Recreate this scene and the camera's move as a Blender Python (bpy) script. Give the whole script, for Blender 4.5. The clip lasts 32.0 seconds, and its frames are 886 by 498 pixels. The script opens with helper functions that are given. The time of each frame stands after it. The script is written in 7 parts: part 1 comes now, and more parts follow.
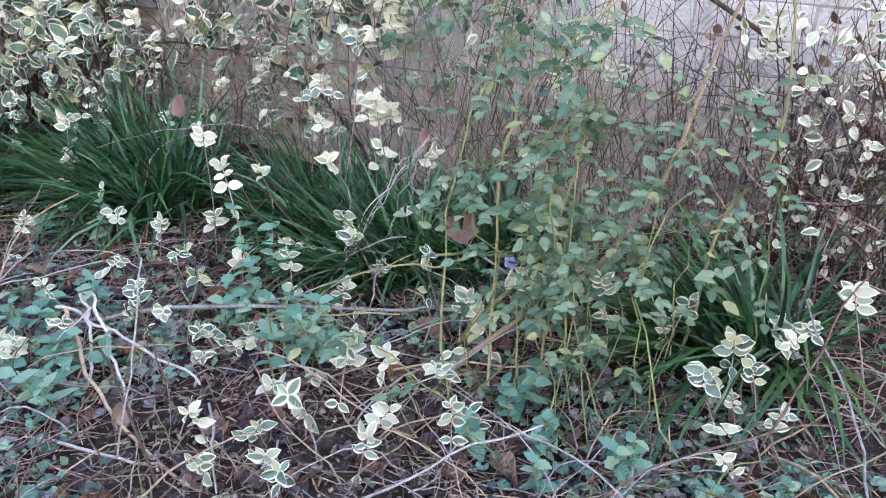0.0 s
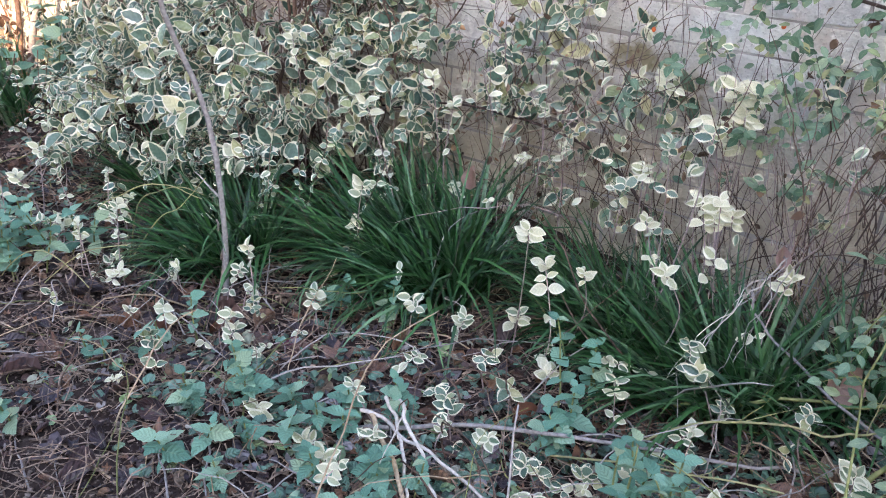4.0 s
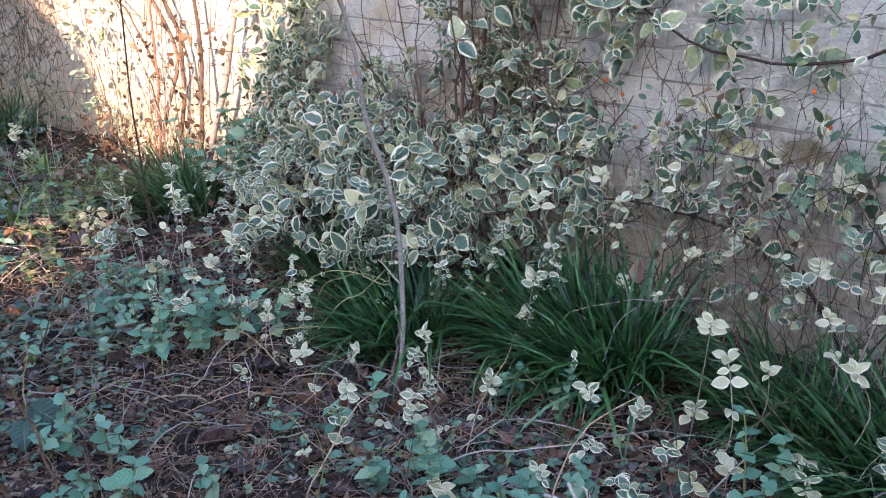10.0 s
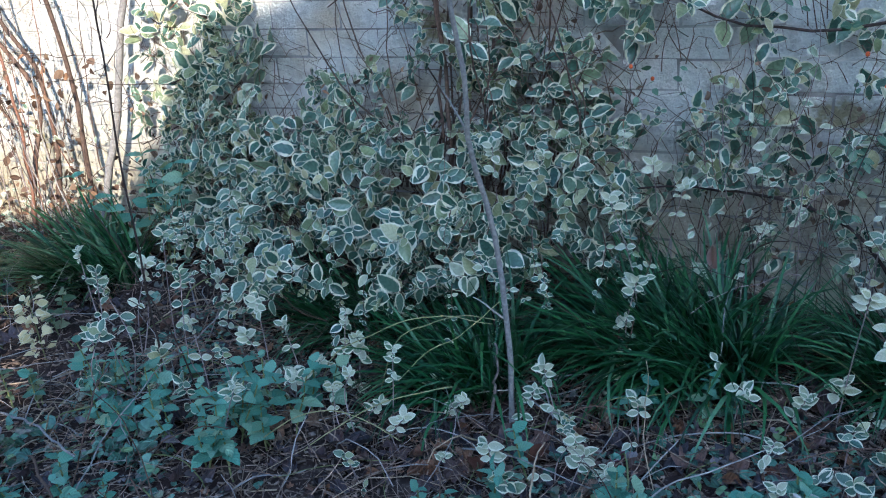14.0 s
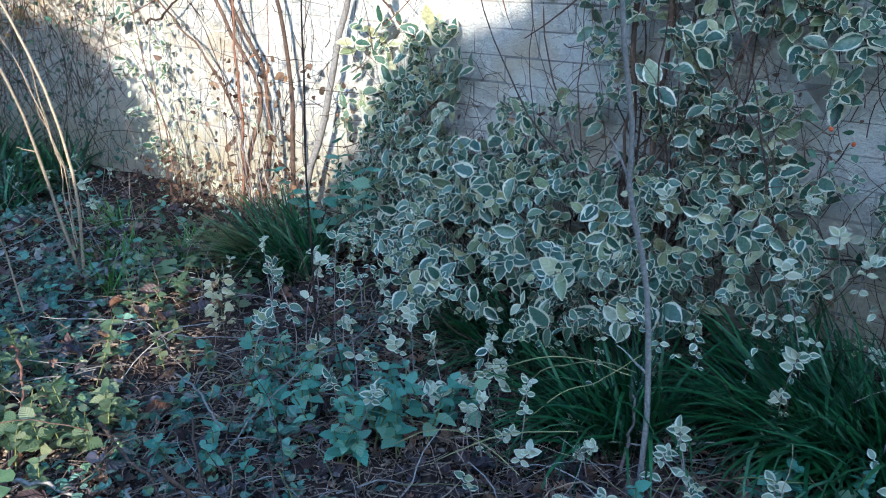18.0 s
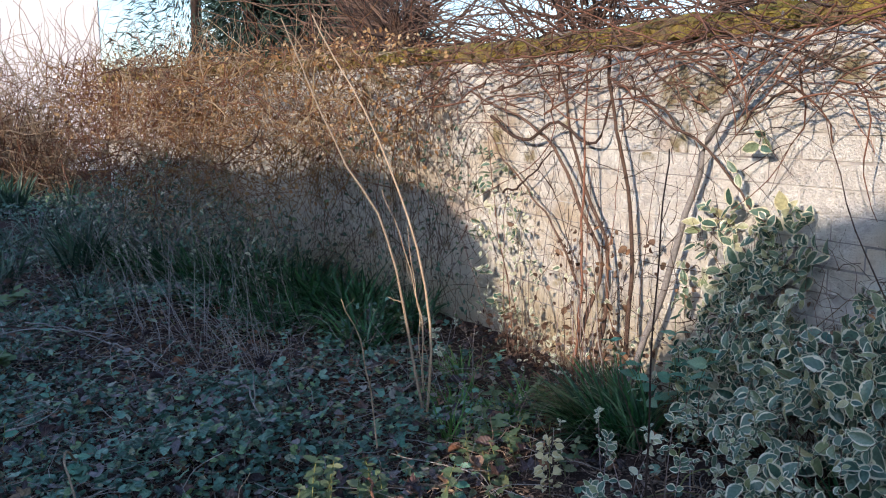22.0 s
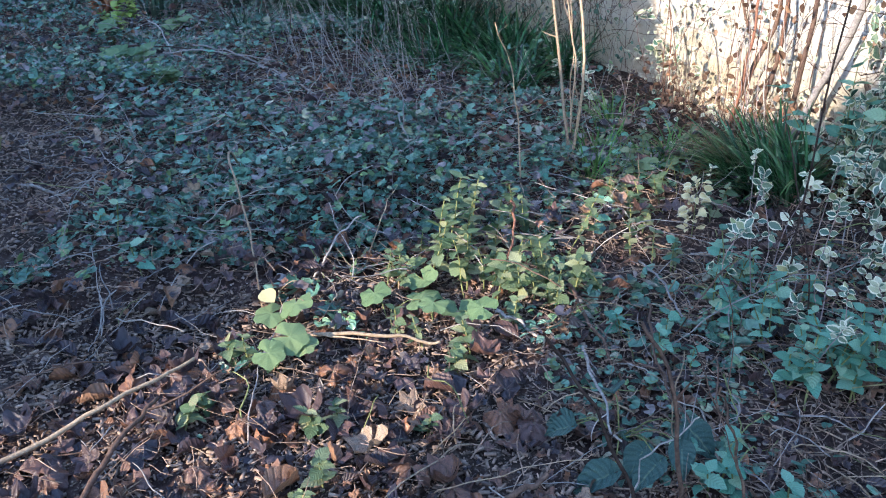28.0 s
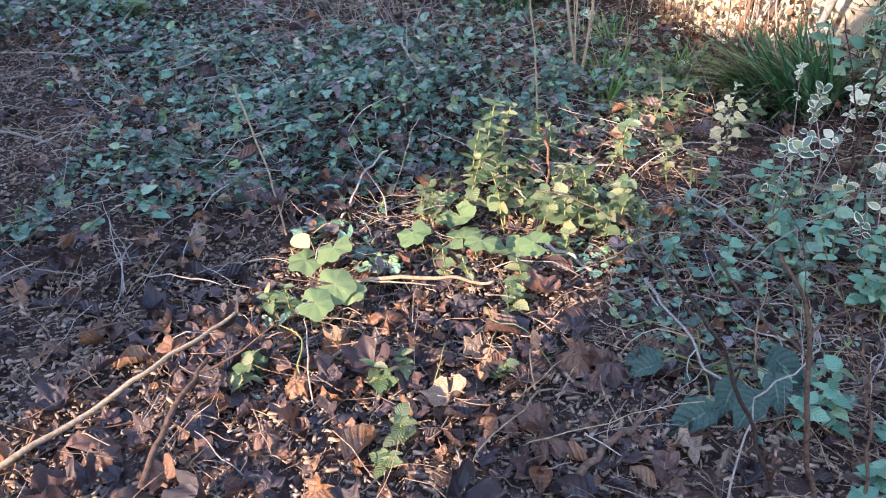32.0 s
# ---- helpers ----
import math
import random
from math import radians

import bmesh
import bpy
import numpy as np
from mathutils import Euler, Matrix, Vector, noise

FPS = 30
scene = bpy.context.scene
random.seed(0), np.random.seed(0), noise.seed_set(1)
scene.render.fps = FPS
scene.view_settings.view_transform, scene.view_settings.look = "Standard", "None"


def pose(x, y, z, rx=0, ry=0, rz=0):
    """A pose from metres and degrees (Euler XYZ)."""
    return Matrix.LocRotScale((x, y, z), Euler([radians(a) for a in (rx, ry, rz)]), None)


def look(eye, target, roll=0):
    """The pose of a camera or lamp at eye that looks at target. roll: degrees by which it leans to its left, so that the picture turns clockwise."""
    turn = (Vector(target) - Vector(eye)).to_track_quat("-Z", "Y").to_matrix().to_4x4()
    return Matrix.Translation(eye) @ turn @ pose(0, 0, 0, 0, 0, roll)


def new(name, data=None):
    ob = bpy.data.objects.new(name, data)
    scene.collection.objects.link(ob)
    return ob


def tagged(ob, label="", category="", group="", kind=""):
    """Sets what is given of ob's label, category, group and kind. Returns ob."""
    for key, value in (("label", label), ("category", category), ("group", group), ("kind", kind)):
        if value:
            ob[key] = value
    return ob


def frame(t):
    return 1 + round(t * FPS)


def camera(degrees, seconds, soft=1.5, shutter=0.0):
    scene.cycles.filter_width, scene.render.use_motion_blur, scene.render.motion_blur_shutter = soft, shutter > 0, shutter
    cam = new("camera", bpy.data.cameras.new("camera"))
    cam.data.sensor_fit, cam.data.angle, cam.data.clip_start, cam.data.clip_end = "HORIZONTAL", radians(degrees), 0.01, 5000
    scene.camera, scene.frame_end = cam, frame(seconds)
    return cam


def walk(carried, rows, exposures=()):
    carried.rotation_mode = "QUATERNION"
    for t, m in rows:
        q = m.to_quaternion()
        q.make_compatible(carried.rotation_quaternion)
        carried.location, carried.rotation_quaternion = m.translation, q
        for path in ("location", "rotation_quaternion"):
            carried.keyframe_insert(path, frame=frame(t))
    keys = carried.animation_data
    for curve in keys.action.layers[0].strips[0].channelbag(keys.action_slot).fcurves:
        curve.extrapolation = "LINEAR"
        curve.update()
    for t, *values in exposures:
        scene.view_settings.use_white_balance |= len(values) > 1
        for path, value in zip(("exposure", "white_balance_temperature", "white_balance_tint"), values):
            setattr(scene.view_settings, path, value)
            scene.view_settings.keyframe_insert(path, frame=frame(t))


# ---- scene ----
cam = camera(55.9, 32.0, soft=1.1)
PATH = [
    (0, (0.685, 0.587, 0.882), (-0.024, 2.209, -0.049), 0.4),
    (0.5, (0.438, 0.599, 0.858), (-0.219, 2.261, -0.04), 0.2),
    (1, (0.273, 0.606, 0.914), (-0.322, 2.277, -0.008), 0.2),
    (1.5, (0.22, 0.603, 0.934), (-0.424, 2.265, 0.026), 2.7),
    (2, (0.212, 0.592, 0.917), (-0.494, 2.24, 0.03), 3.1),
    (2.5, (0.198, 0.592, 0.926), (-0.55, 2.214, 0.027), 2.7),
    (3, (0.197, 0.599, 0.925), (-0.617, 2.187, 0.022), 2.2),
    (3.5, (0.215, 0.615, 0.936), (-0.678, 2.156, 0.025), 2.5),
    (5.5, (0.259, 0.672, 0.898), (-0.916, 2.064, 0.073), 1.8),
    (6, (0.259, 0.669, 0.908), (-0.931, 2.053, 0.091), 1.4),
    (6.5, (0.263, 0.67, 0.911), (-0.953, 2.038, 0.102), 0.9),
    (7, (0.263, 0.656, 0.916), (-0.957, 2.032, 0.13), 1.1),
    (7.5, (0.268, 0.648, 0.917), (-0.978, 2.017, 0.16), 1.1),
    (8, (0.254, 0.636, 0.916), (-1.008, 1.995, 0.168), 2.0),
    (8.5, (0.22, 0.604, 0.923), (-1.043, 1.963, 0.175), 1.9),
    (9, (0.186, 0.563, 0.929), (-1.072, 1.94, 0.208), 0.8),
    (9.5, (0.175, 0.53, 0.929), (-1.083, 1.925, 0.241), 0.8),
    (10, (0.176, 0.512, 0.932), (-1.078, 1.911, 0.246), 0.7),
    (10.5, (0.178, 0.48, 0.945), (-1.113, 1.845, 0.259), 0.2),
    (11, (0.152, 0.448, 0.922), (-1.218, 1.732, 0.236), 0.5),
    (11.5, (0.083, 0.438, 0.911), (-1.332, 1.652, 0.189), 0.7),
    (12, (-0.086, 0.441, 0.908), (-1.495, 1.655, 0.173), -0.1),
    (12.5, (-0.229, 0.454, 0.935), (-1.573, 1.76, 0.234), -2.5),
    (13, (-0.35, 0.4, 0.931), (-1.515, 1.872, 0.242), -0.2),
    (13.5, (-0.434, 0.347, 0.96), (-1.352, 1.966, 0.228), -3.5),
    (14, (-0.461, 0.332, 0.965), (-1.256, 2.017, 0.237), -3.7),
    (14.5, (-0.471, 0.316, 0.962), (-1.213, 2.033, 0.254), -1.8),
    (16.5, (-0.431, 0.353, 0.995), (-1.287, 2.038, 0.341), -1.7),
    (17, (-0.419, 0.359, 0.993), (-1.333, 2.014, 0.342), -0.6),
    (17.5, (-0.405, 0.375, 0.987), (-1.392, 1.983, 0.324), 0.1),
    (18, (-0.385, 0.365, 0.994), (-1.583, 1.818, 0.322), -0.2),
    (18.5, (-0.369, 0.347, 1.004), (-1.729, 1.665, 0.363), -0.9),
    (19, (-0.381, 0.335, 1.015), (-1.795, 1.619, 0.422), -0.6),
    (19.5, (-0.379, 0.32, 1.023), (-1.85, 1.557, 0.469), 0.1),
    (20, (-0.376, 0.308, 1.042), (-1.92, 1.483, 0.559), 0.6),
    (20.5, (-0.379, 0.293, 1.066), (-1.98, 1.425, 0.669), 0.3),
    (21, (-0.384, 0.275, 1.075), (-2.063, 1.308, 0.739), -0.3),
    (21.5, (-0.385, 0.269, 1.069), (-2.105, 1.24, 0.751), -0.4),
    (22, (-0.373, 0.271, 1.069), (-2.107, 1.215, 0.75), -0.1),
    (22.5, (-0.369, 0.257, 1.054), (-2.143, 1.123, 0.733), 0.8),
    (23, (-0.366, 0.251, 1.049), (-2.17, 1.042, 0.703), 1.1),
    (23.5, (-0.371, 0.255, 1.045), (-2.176, 1.032, 0.676), 1.0),
    (24, (-0.379, 0.258, 1.041), (-2.194, 0.999, 0.646), 0.7),
    (24.5, (-0.387, 0.25, 1.03), (-2.213, 0.94, 0.597), 0.8),
    (25, (-0.39, 0.247, 1.023), (-2.214, 0.923, 0.561), 0.7),
    (25.5, (-0.386, 0.247, 1.013), (-2.197, 0.908, 0.481), 0.8),
    (26, (-0.389, 0.248, 0.992), (-2.181, 0.873, 0.36), 2.0),
    (26.5, (-0.389, 0.249, 0.976), (-2.155, 0.848, 0.254), 2.3),
    (28.5, (-0.368, 0.261, 0.954), (-2.078, 0.836, 0.091), 1.2),
    (29, (-0.366, 0.254, 0.949), (-2.075, 0.835, 0.09), 1.9),
    (29.5, (-0.364, 0.251, 0.956), (-2.073, 0.835, 0.097), 2.3),
    (30, (-0.383, 0.239, 0.942), (-2.093, 0.822, 0.084), 2.3),
    (30.5, (-0.436, 0.213, 0.933), (-2.128, 0.802, 0.044), 1.5),
    (31, (-0.507, 0.15, 0.926), (-2.142, 0.794, -0.03), -0.1),
    (31.5, (-0.539, 0.122, 0.916), (-2.157, 0.791, -0.052), 0.2),
    (32, (-0.541, 0.107, 0.913), (-2.144, 0.773, -0.081), 0.4),
]
EXPOSURES = [(0, 3.25, 7000, 24), (3, 3.02, 7250, 23), (6, 2.87, 6800, 21), (9, 2.52, 6600, 21), (12, 2.33, 6300, 17), (13, 2.02, 5800, 12), (14.5, 1.86, 4950, 1), (17, 1.74, 4850, 0), (19, 1.74, 5000, 2), (20, 1.6, 5100, 5), (21, 1.24, 5450, 9), (23, 0.98, 5700, 12), (25, 1.38, 4950, 4), (26, 1.64, 4680, 0), (29, 2.4, 5900, 15), (32, 2.56, 6350, 19)]
walk(cam, [(t, look(eye, target, roll)) for t, eye, target, roll in PATH], EXPOSURES)

# ---- light: low winter sun from behind the camera's right, pale sky ----
SUN_WAY = Vector((-0.42, 1.0, -0.395)).normalized()
world = bpy.data.worlds.new("sky")
scene.world = world
world.use_nodes = True
sky_node = world.node_tree.nodes.new("ShaderNodeTexSky")
sky_node.sky_type, sky_node.sun_disc = "NISHITA", False
sky_node.sun_elevation = math.asin(-SUN_WAY.z)
sky_node.sun_rotation = math.atan2(-SUN_WAY.x, -SUN_WAY.y)
sky_node.dust_density = 0.8
world.node_tree.links.new(sky_node.outputs[0], world.node_tree.nodes["Background"].inputs[0])
world.node_tree.nodes["Background"].inputs[1].default_value = 0.15
sun = new("sun", bpy.data.lights.new("sun", "SUN"))
sun.data.energy, sun.data.angle, sun.data.color = 2.8, radians(0.55), (1.0, 0.77, 0.53)
sun.matrix_world = look((6, -12, 7), Vector((6, -12, 7)) + SUN_WAY)

RNG = np.random.default_rng(7)
Y_WALL = 2.33


# ---- materials ----
def material(name, rough=0.8, spec=0.3):
    m = bpy.data.materials.new(name)
    m.use_nodes = True
    nt = m.node_tree
    b = nt.nodes["Principled BSDF"]
    b.inputs["Roughness"].default_value = rough
    b.inputs["Specular IOR Level"].default_value = spec
    return m, nt, b


def node(nt, kind, **values):
    n = nt.nodes.new(kind)
    for k, v in values.items():
        if k.startswith("in_"):
            key = k[3:].replace("_", " ")
            n.inputs[int(key) if key.isdigit() else key].default_value = v
        else:
            setattr(n, k, v)
    return n


def ramp(nt, source, stops):
    r = nt.nodes.new("ShaderNodeValToRGB")
    e = r.color_ramp.elements
    while len(e) < len(stops):
        e.new(0.5)
    for el, (p, c) in zip(e, stops):
        el.position, el.color = p, (*c, 1)
    nt.links.new(source, r.inputs[0])
    return r


def noise_tex(nt, scale, detail=4.0, space="Object", rough=0.6):
    c = nt.nodes.new("ShaderNodeTexCoord")
    n = node(nt, "ShaderNodeTexNoise", in_Scale=scale, in_Detail=detail, in_Roughness=rough)
    nt.links.new(c.outputs[space], n.inputs["Vector"])
    return n


def mix(nt, fac, a, b, kind="MIX"):
    m = node(nt, "ShaderNodeMix", data_type="RGBA", blend_type=kind)
    for slot, v in (("Factor", fac), ("A", a), ("B", b)):
        i = {"Factor": 0, "A": 6, "B": 7}[slot]
        if isinstance(v, (int, float)):
            m.inputs[i].default_value = v
        elif isinstance(v, tuple):
            m.inputs[i].default_value = (*v, 1)
        else:
            nt.links.new(v, m.inputs[i])
    return m.outputs[2]


def any_random(nt):
    """A random number of each object and of each loose piece of a joined mesh."""
    o, g = nt.nodes.new("ShaderNodeObjectInfo"), nt.nodes.new("ShaderNodeNewGeometry")
    a = node(nt, "ShaderNodeMath", operation="ADD")
    nt.links.new(o.outputs["Random"], a.inputs[0])
    nt.links.new(g.outputs["Random Per Island"], a.inputs[1])
    f = node(nt, "ShaderNodeMath", operation="FRACT")
    nt.links.new(a.outputs[0], f.inputs[0])
    return f.outputs[0]


def bump(nt, b, height, strength, distance=0.01):
    n = node(nt, "ShaderNodeBump", in_Strength=strength, in_Distance=distance)
    nt.links.new(height, n.inputs["Height"])
    nt.links.new(n.outputs[0], b.inputs["Normal"])


def leaf_material(name, stops, edge=None, edge_from=0.6, vein=0.0, rough=0.5, thin=0.25, stain=None, spec=0.35, ribs=0, quilt=0.25):
    """A leaf: its own colour by chance, finer mottling, a pale margin where it has one, and light through the blade."""
    m, nt, b = material(name, rough, spec)
    rnd = any_random(nt)
    col = ramp(nt, rnd, stops).outputs[0]
    n = noise_tex(nt, 90.0, 3.0)
    col = mix(nt, 0.5, col, mix(nt, 1.0, col, ramp(nt, n.outputs[0], [(0.3, (0.5, 0.5, 0.52)), (0.7, (1.55, 1.55, 1.45))]).outputs[0], "MULTIPLY"))
    uv = nt.nodes.new("ShaderNodeUVMap")
    sep = nt.nodes.new("ShaderNodeSeparateXYZ")
    nt.links.new(uv.outputs[0], sep.inputs[0])
    if stain:
        s = noise_tex(nt, 45.0, 3.0)
        col = mix(nt, ramp(nt, s.outputs[0], [(0.52, (0, 0, 0)), (0.66, (1, 1, 1))]).outputs[0], col, stain)
    if vein:
        w = ramp(nt, sep.outputs[0], [(0.0, (1, 1, 1)), (0.1, (0, 0, 0))])
        col = mix(nt, w.outputs[0], col, mix(nt, vein, col, (0.45, 0.5, 0.3)))
    relief = n.outputs[0]
    if ribs:
        slant = node(nt, "ShaderNodeMath", operation="MULTIPLY_ADD", in_1=-0.3)
        nt.links.new(sep.outputs[0], slant.inputs[0])
        nt.links.new(sep.outputs[1], slant.inputs[2])
        many = node(nt, "ShaderNodeMath", operation="MULTIPLY", in_1=float(ribs))
        nt.links.new(slant.outputs[0], many.inputs[0])
        part = node(nt, "ShaderNodeMath", operation="PINGPONG", in_1=0.5)
        nt.links.new(many.outputs[0], part.inputs[0])
        groove = ramp(nt, part.outputs[0], [(0.0, (0, 0, 0)), (0.3, (1, 1, 1))]).outputs[0]
        col = mix(nt, 1.0, col, ramp(nt, part.outputs[0], [(0.0, (0.84, 0.86, 0.84)), (0.14, (0.98, 0.98, 0.98)), (0.5, (1.06, 1.05, 1.06))]).outputs[0], "MULTIPLY")
        relief = mix(nt, 0.65, relief, groove)
    bump(nt, b, relief, quilt, 0.003)
    if edge:
        n2 = noise_tex(nt, 60.0, 2.0)
        a = node(nt, "ShaderNodeMath", operation="MULTIPLY_ADD", in_1=0.7, in_2=-0.35)
        nt.links.new(n2.outputs[0], a.inputs[0])
        t = node(nt, "ShaderNodeMath", operation="ADD")
        nt.links.new(a.outputs[0], t.inputs[0])
        nt.links.new(sep.outputs[0], t.inputs[1])
        r2 = node(nt, "ShaderNodeMath", operation="MULTIPLY_ADD", in_1=-0.22, in_2=0.11)
        nt.links.new(rnd, r2.inputs[0])
        t2 = node(nt, "ShaderNodeMath", operation="ADD")
        nt.links.new(t.outputs[0], t2.inputs[0])
        nt.links.new(r2.outputs[0], t2.inputs[1])
        k = ramp(nt, t2.outputs[0], [(edge_from, (0, 0, 0)), (edge_from + 0.07, (1, 1, 1))])
        col = mix(nt, k.outputs[0], col, edge)
    nt.links.new(col, b.inputs["Base Color"])
    if thin:
        tr = nt.nodes.new("ShaderNodeBsdfTranslucent")
        nt.links.new(col, tr.inputs[0])
        ms = node(nt, "ShaderNodeMixShader", in_0=thin)
        nt.links.new(b.outputs[0], ms.inputs[1])
        nt.links.new(tr.outputs[0], ms.inputs[2])
        nt.links.new(ms.outputs[0], nt.nodes["Material Output"].inputs[0])
    return m


def grain_material(name, stops, scale=40.0, rough=0.85, relief=0.3, distance=0.004, detail=6.0, chance=0.35):
    """Bark, soil, stone: noise colour, chance by piece, and fine relief."""
    m, nt, b = material(name, rough, 0.12)
    n = noise_tex(nt, scale, detail)
    col = ramp(nt, n.outputs[0], stops).outputs[0]
    rnd = any_random(nt)
    col = mix(nt, chance, col, mix(nt, 1.0, col, ramp(nt, rnd, [(0.0, (0.35, 0.35, 0.38)), (1.0, (1.8, 1.7, 1.6))]).outputs[0], "MULTIPLY"))
    nt.links.new(col, b.inputs["Base Color"])
    bump(nt, b, n.outputs[0], relief, distance)
    return m


CREAM = (0.8, 0.76, 0.57)
M_VARIEG = leaf_material("variegated_leaf", [(0, (0.045, 0.1, 0.072)), (0.4, (0.1, 0.17, 0.125)), (0.72, (0.17, 0.245, 0.175)), (0.86, (0.27, 0.32, 0.17)), (0.95, (0.42, 0.41, 0.22)), (1, (0.54, 0.5, 0.3))], CREAM, 0.69, rough=0.26, spec=0.75, ribs=5)
M_SPRIG = leaf_material("sprig_leaf", [(0, (0.12, 0.19, 0.12)), (0.35, (0.24, 0.3, 0.2)), (0.6, (0.42, 0.44, 0.3)), (1, (0.58, 0.57, 0.42))], (0.76, 0.74, 0.58), 0.57, rough=0.4)
M_CREAMLEAF = leaf_material("cream_leaf", [(0, (0.36, 0.38, 0.22)), (0.4, (0.55, 0.54, 0.36)), (1, (0.68, 0.66, 0.5))], (0.76, 0.74, 0.58), 0.6, rough=0.4, ribs=5)
M_NETTLE = leaf_material("nettle_leaf", [(0, (0.08, 0.21, 0.15)), (0.5, (0.16, 0.37, 0.27)), (0.85, (0.25, 0.44, 0.32)), (1, (0.34, 0.44, 0.27))], vein=0.14, rough=0.45, ribs=6, quilt=0.6, spec=0.45)
M_LIME = leaf_material("lime_leaf", [(0, (0.085, 0.15, 0.08)), (0.6, (0.18, 0.245, 0.135)), (1, (0.34, 0.36, 0.21))], vein=0.14, rough=0.55, thin=0.35, ribs=6, quilt=0.6)
M_YELLOW = leaf_material("yellow_green_leaf", [(0, (0.22, 0.34, 0.06)), (1, (0.42, 0.5, 0.12))], vein=0.3, rough=0.5, thin=0.3, ribs=6, quilt=0.5)
M_MALLOW = leaf_material("mallow_leaf", [(0, (0.11, 0.19, 0.09)), (1, (0.22, 0.29, 0.14))], vein=0.35, rough=0.6, thin=0.3, quilt=0.45)
M_IVYGROUND = leaf_material("ground_leaf", [(0, (0.025, 0.06, 0.042)), (0.25, (0.062, 0.14, 0.1)), (0.5, (0.105, 0.215, 0.155)), (0.64, (0.17, 0.285, 0.215)), (0.74, (0.19, 0.29, 0.11)), (0.82, (0.095, 0.068, 0.075)), (0.93, (0.24, 0.21, 0.215)), (1, (0.34, 0.36, 0.23))], vein=0.22, rough=0.4, thin=0.08, spec=0.6, ribs=4, quilt=0.9)
M_ROSE = leaf_material("rose_leaf", [(0, (0.03, 0.08, 0.04)), (0.3, (0.07, 0.15, 0.085)), (0.6, (0.13, 0.22, 0.14)), (0.85, (0.21, 0.29, 0.18)), (0.95, (0.26, 0.33, 0.16)), (1, (0.33, 0.31, 0.14))], vein=0.3, rough=0.38, spec=0.5, ribs=6)
M_BLADE = leaf_material("dark_blade", [(0, (0.007, 0.034, 0.011)), (0.5, (0.019, 0.076, 0.024)), (0.88, (0.042, 0.13, 0.04)), (1, (0.12, 0.22, 0.12))], rough=0.34, thin=0.08, spec=0.4)
M_BLADE_PALE = leaf_material("grass_blade", [(0, (0.05, 0.13, 0.03)), (0.6, (0.1, 0.22, 0.05)), (1, (0.22, 0.32, 0.1))], rough=0.4, thin=0.2)
M_BLADE_DRY = leaf_material("dry_blade", [(0, (0.24, 0.14, 0.08)), (0.5, (0.4, 0.27, 0.16)), (1, (0.56, 0.43, 0.3))], rough=0.8, thin=0.15, spec=0.15)
M_RUSSET = leaf_material("russet_leaf", [(0, (0.17, 0.085, 0.036)), (0.4, (0.32, 0.18, 0.08)), (0.8, (0.44, 0.295, 0.15)), (1, (0.54, 0.44, 0.29))], rough=0.7, thin=0.25, spec=0.15)
M_NEEDLE = leaf_material("conifer_needle", [(0, (0.015, 0.035, 0.025)), (1, (0.045, 0.075, 0.055))], rough=0.6, thin=0.05)
M_IRIS = leaf_material("iris_blade", [(0, (0.02, 0.05, 0.034)), (0.6, (0.05, 0.1, 0.065)), (1, (0.13, 0.17, 0.12))], rough=0.4, thin=0.1)
M_CHIP = grain_material("wood_chip", [(0.3, (0.1, 0.075, 0.062)), (0.7, (0.38, 0.295, 0.24))], 60, chance=0.7)
M_BROWNED = leaf_material("browned_leaf", [(0, (0.07, 0.042, 0.032)), (0.5, (0.16, 0.1, 0.07)), (0.85, (0.26, 0.175, 0.12)), (1, (0.34, 0.18, 0.1))], rough=0.75, thin=0.2, spec=0.15)
M_DEAD = leaf_material("dead_leaf", [(0, (0.036, 0.029, 0.039)), (0.3, (0.068, 0.048, 0.057)), (0.52, (0.115, 0.066, 0.061)), (0.72, (0.175, 0.093, 0.066)), (0.88, (0.275, 0.127, 0.066)), (0.96, (0.28, 0.185, 0.13)), (1, (0.32, 0.24, 0.175))], vein=0.25, rough=0.42, thin=0.12, stain=(0.045, 0.033, 0.041), spec=0.5, ribs=6, quilt=0.7)
M_BRUNNERA = leaf_material("heart_leaf", [(0, (0.03, 0.07, 0.062)), (1, (0.06, 0.11, 0.095))], vein=0.25, rough=0.5, thin=0.06, spec=0.35, stain=(0.085, 0.14, 0.12), ribs=7, quilt=0.8)
M_TWIG = grain_material("brown_twig", [(0.3, (0.06, 0.04, 0.032)), (0.7, (0.19, 0.125, 0.095))], 120)
M_TWIG_RED = grain_material("red_twig", [(0.3, (0.1, 0.05, 0.035)), (0.7, (0.25, 0.13, 0.09))], 120)
M_TWIG_DARK = grain_material("dark_twig", [(0.3, (0.03, 0.022, 0.02)), (0.7, (0.09, 0.06, 0.05))], 120)
M_TWIG_PALE = grain_material("pale_twig", [(0.3, (0.24, 0.17, 0.11)), (0.7, (0.47, 0.37, 0.26))], 150)
M_TWIG_GREY = grain_material("grey_twig", [(0.3, (0.2, 0.18, 0.17)), (0.7, (0.42, 0.39, 0.37))], 150)
M_STEM_GREEN = grain_material("green_stem", [(0.3, (0.12, 0.15, 0.06)), (0.7, (0.27, 0.27, 0.12))], 100)
M_TWIG_BLEACHED = grain_material("bleached_twig", [(0.3, (0.36, 0.32, 0.28)), (0.7, (0.62, 0.57, 0.52))], 150)
M_STEM_YELLOW = grain_material("yellow_green_stem", [(0.3, (0.22, 0.22, 0.1)), (0.7, (0.4, 0.36, 0.2))], 100)
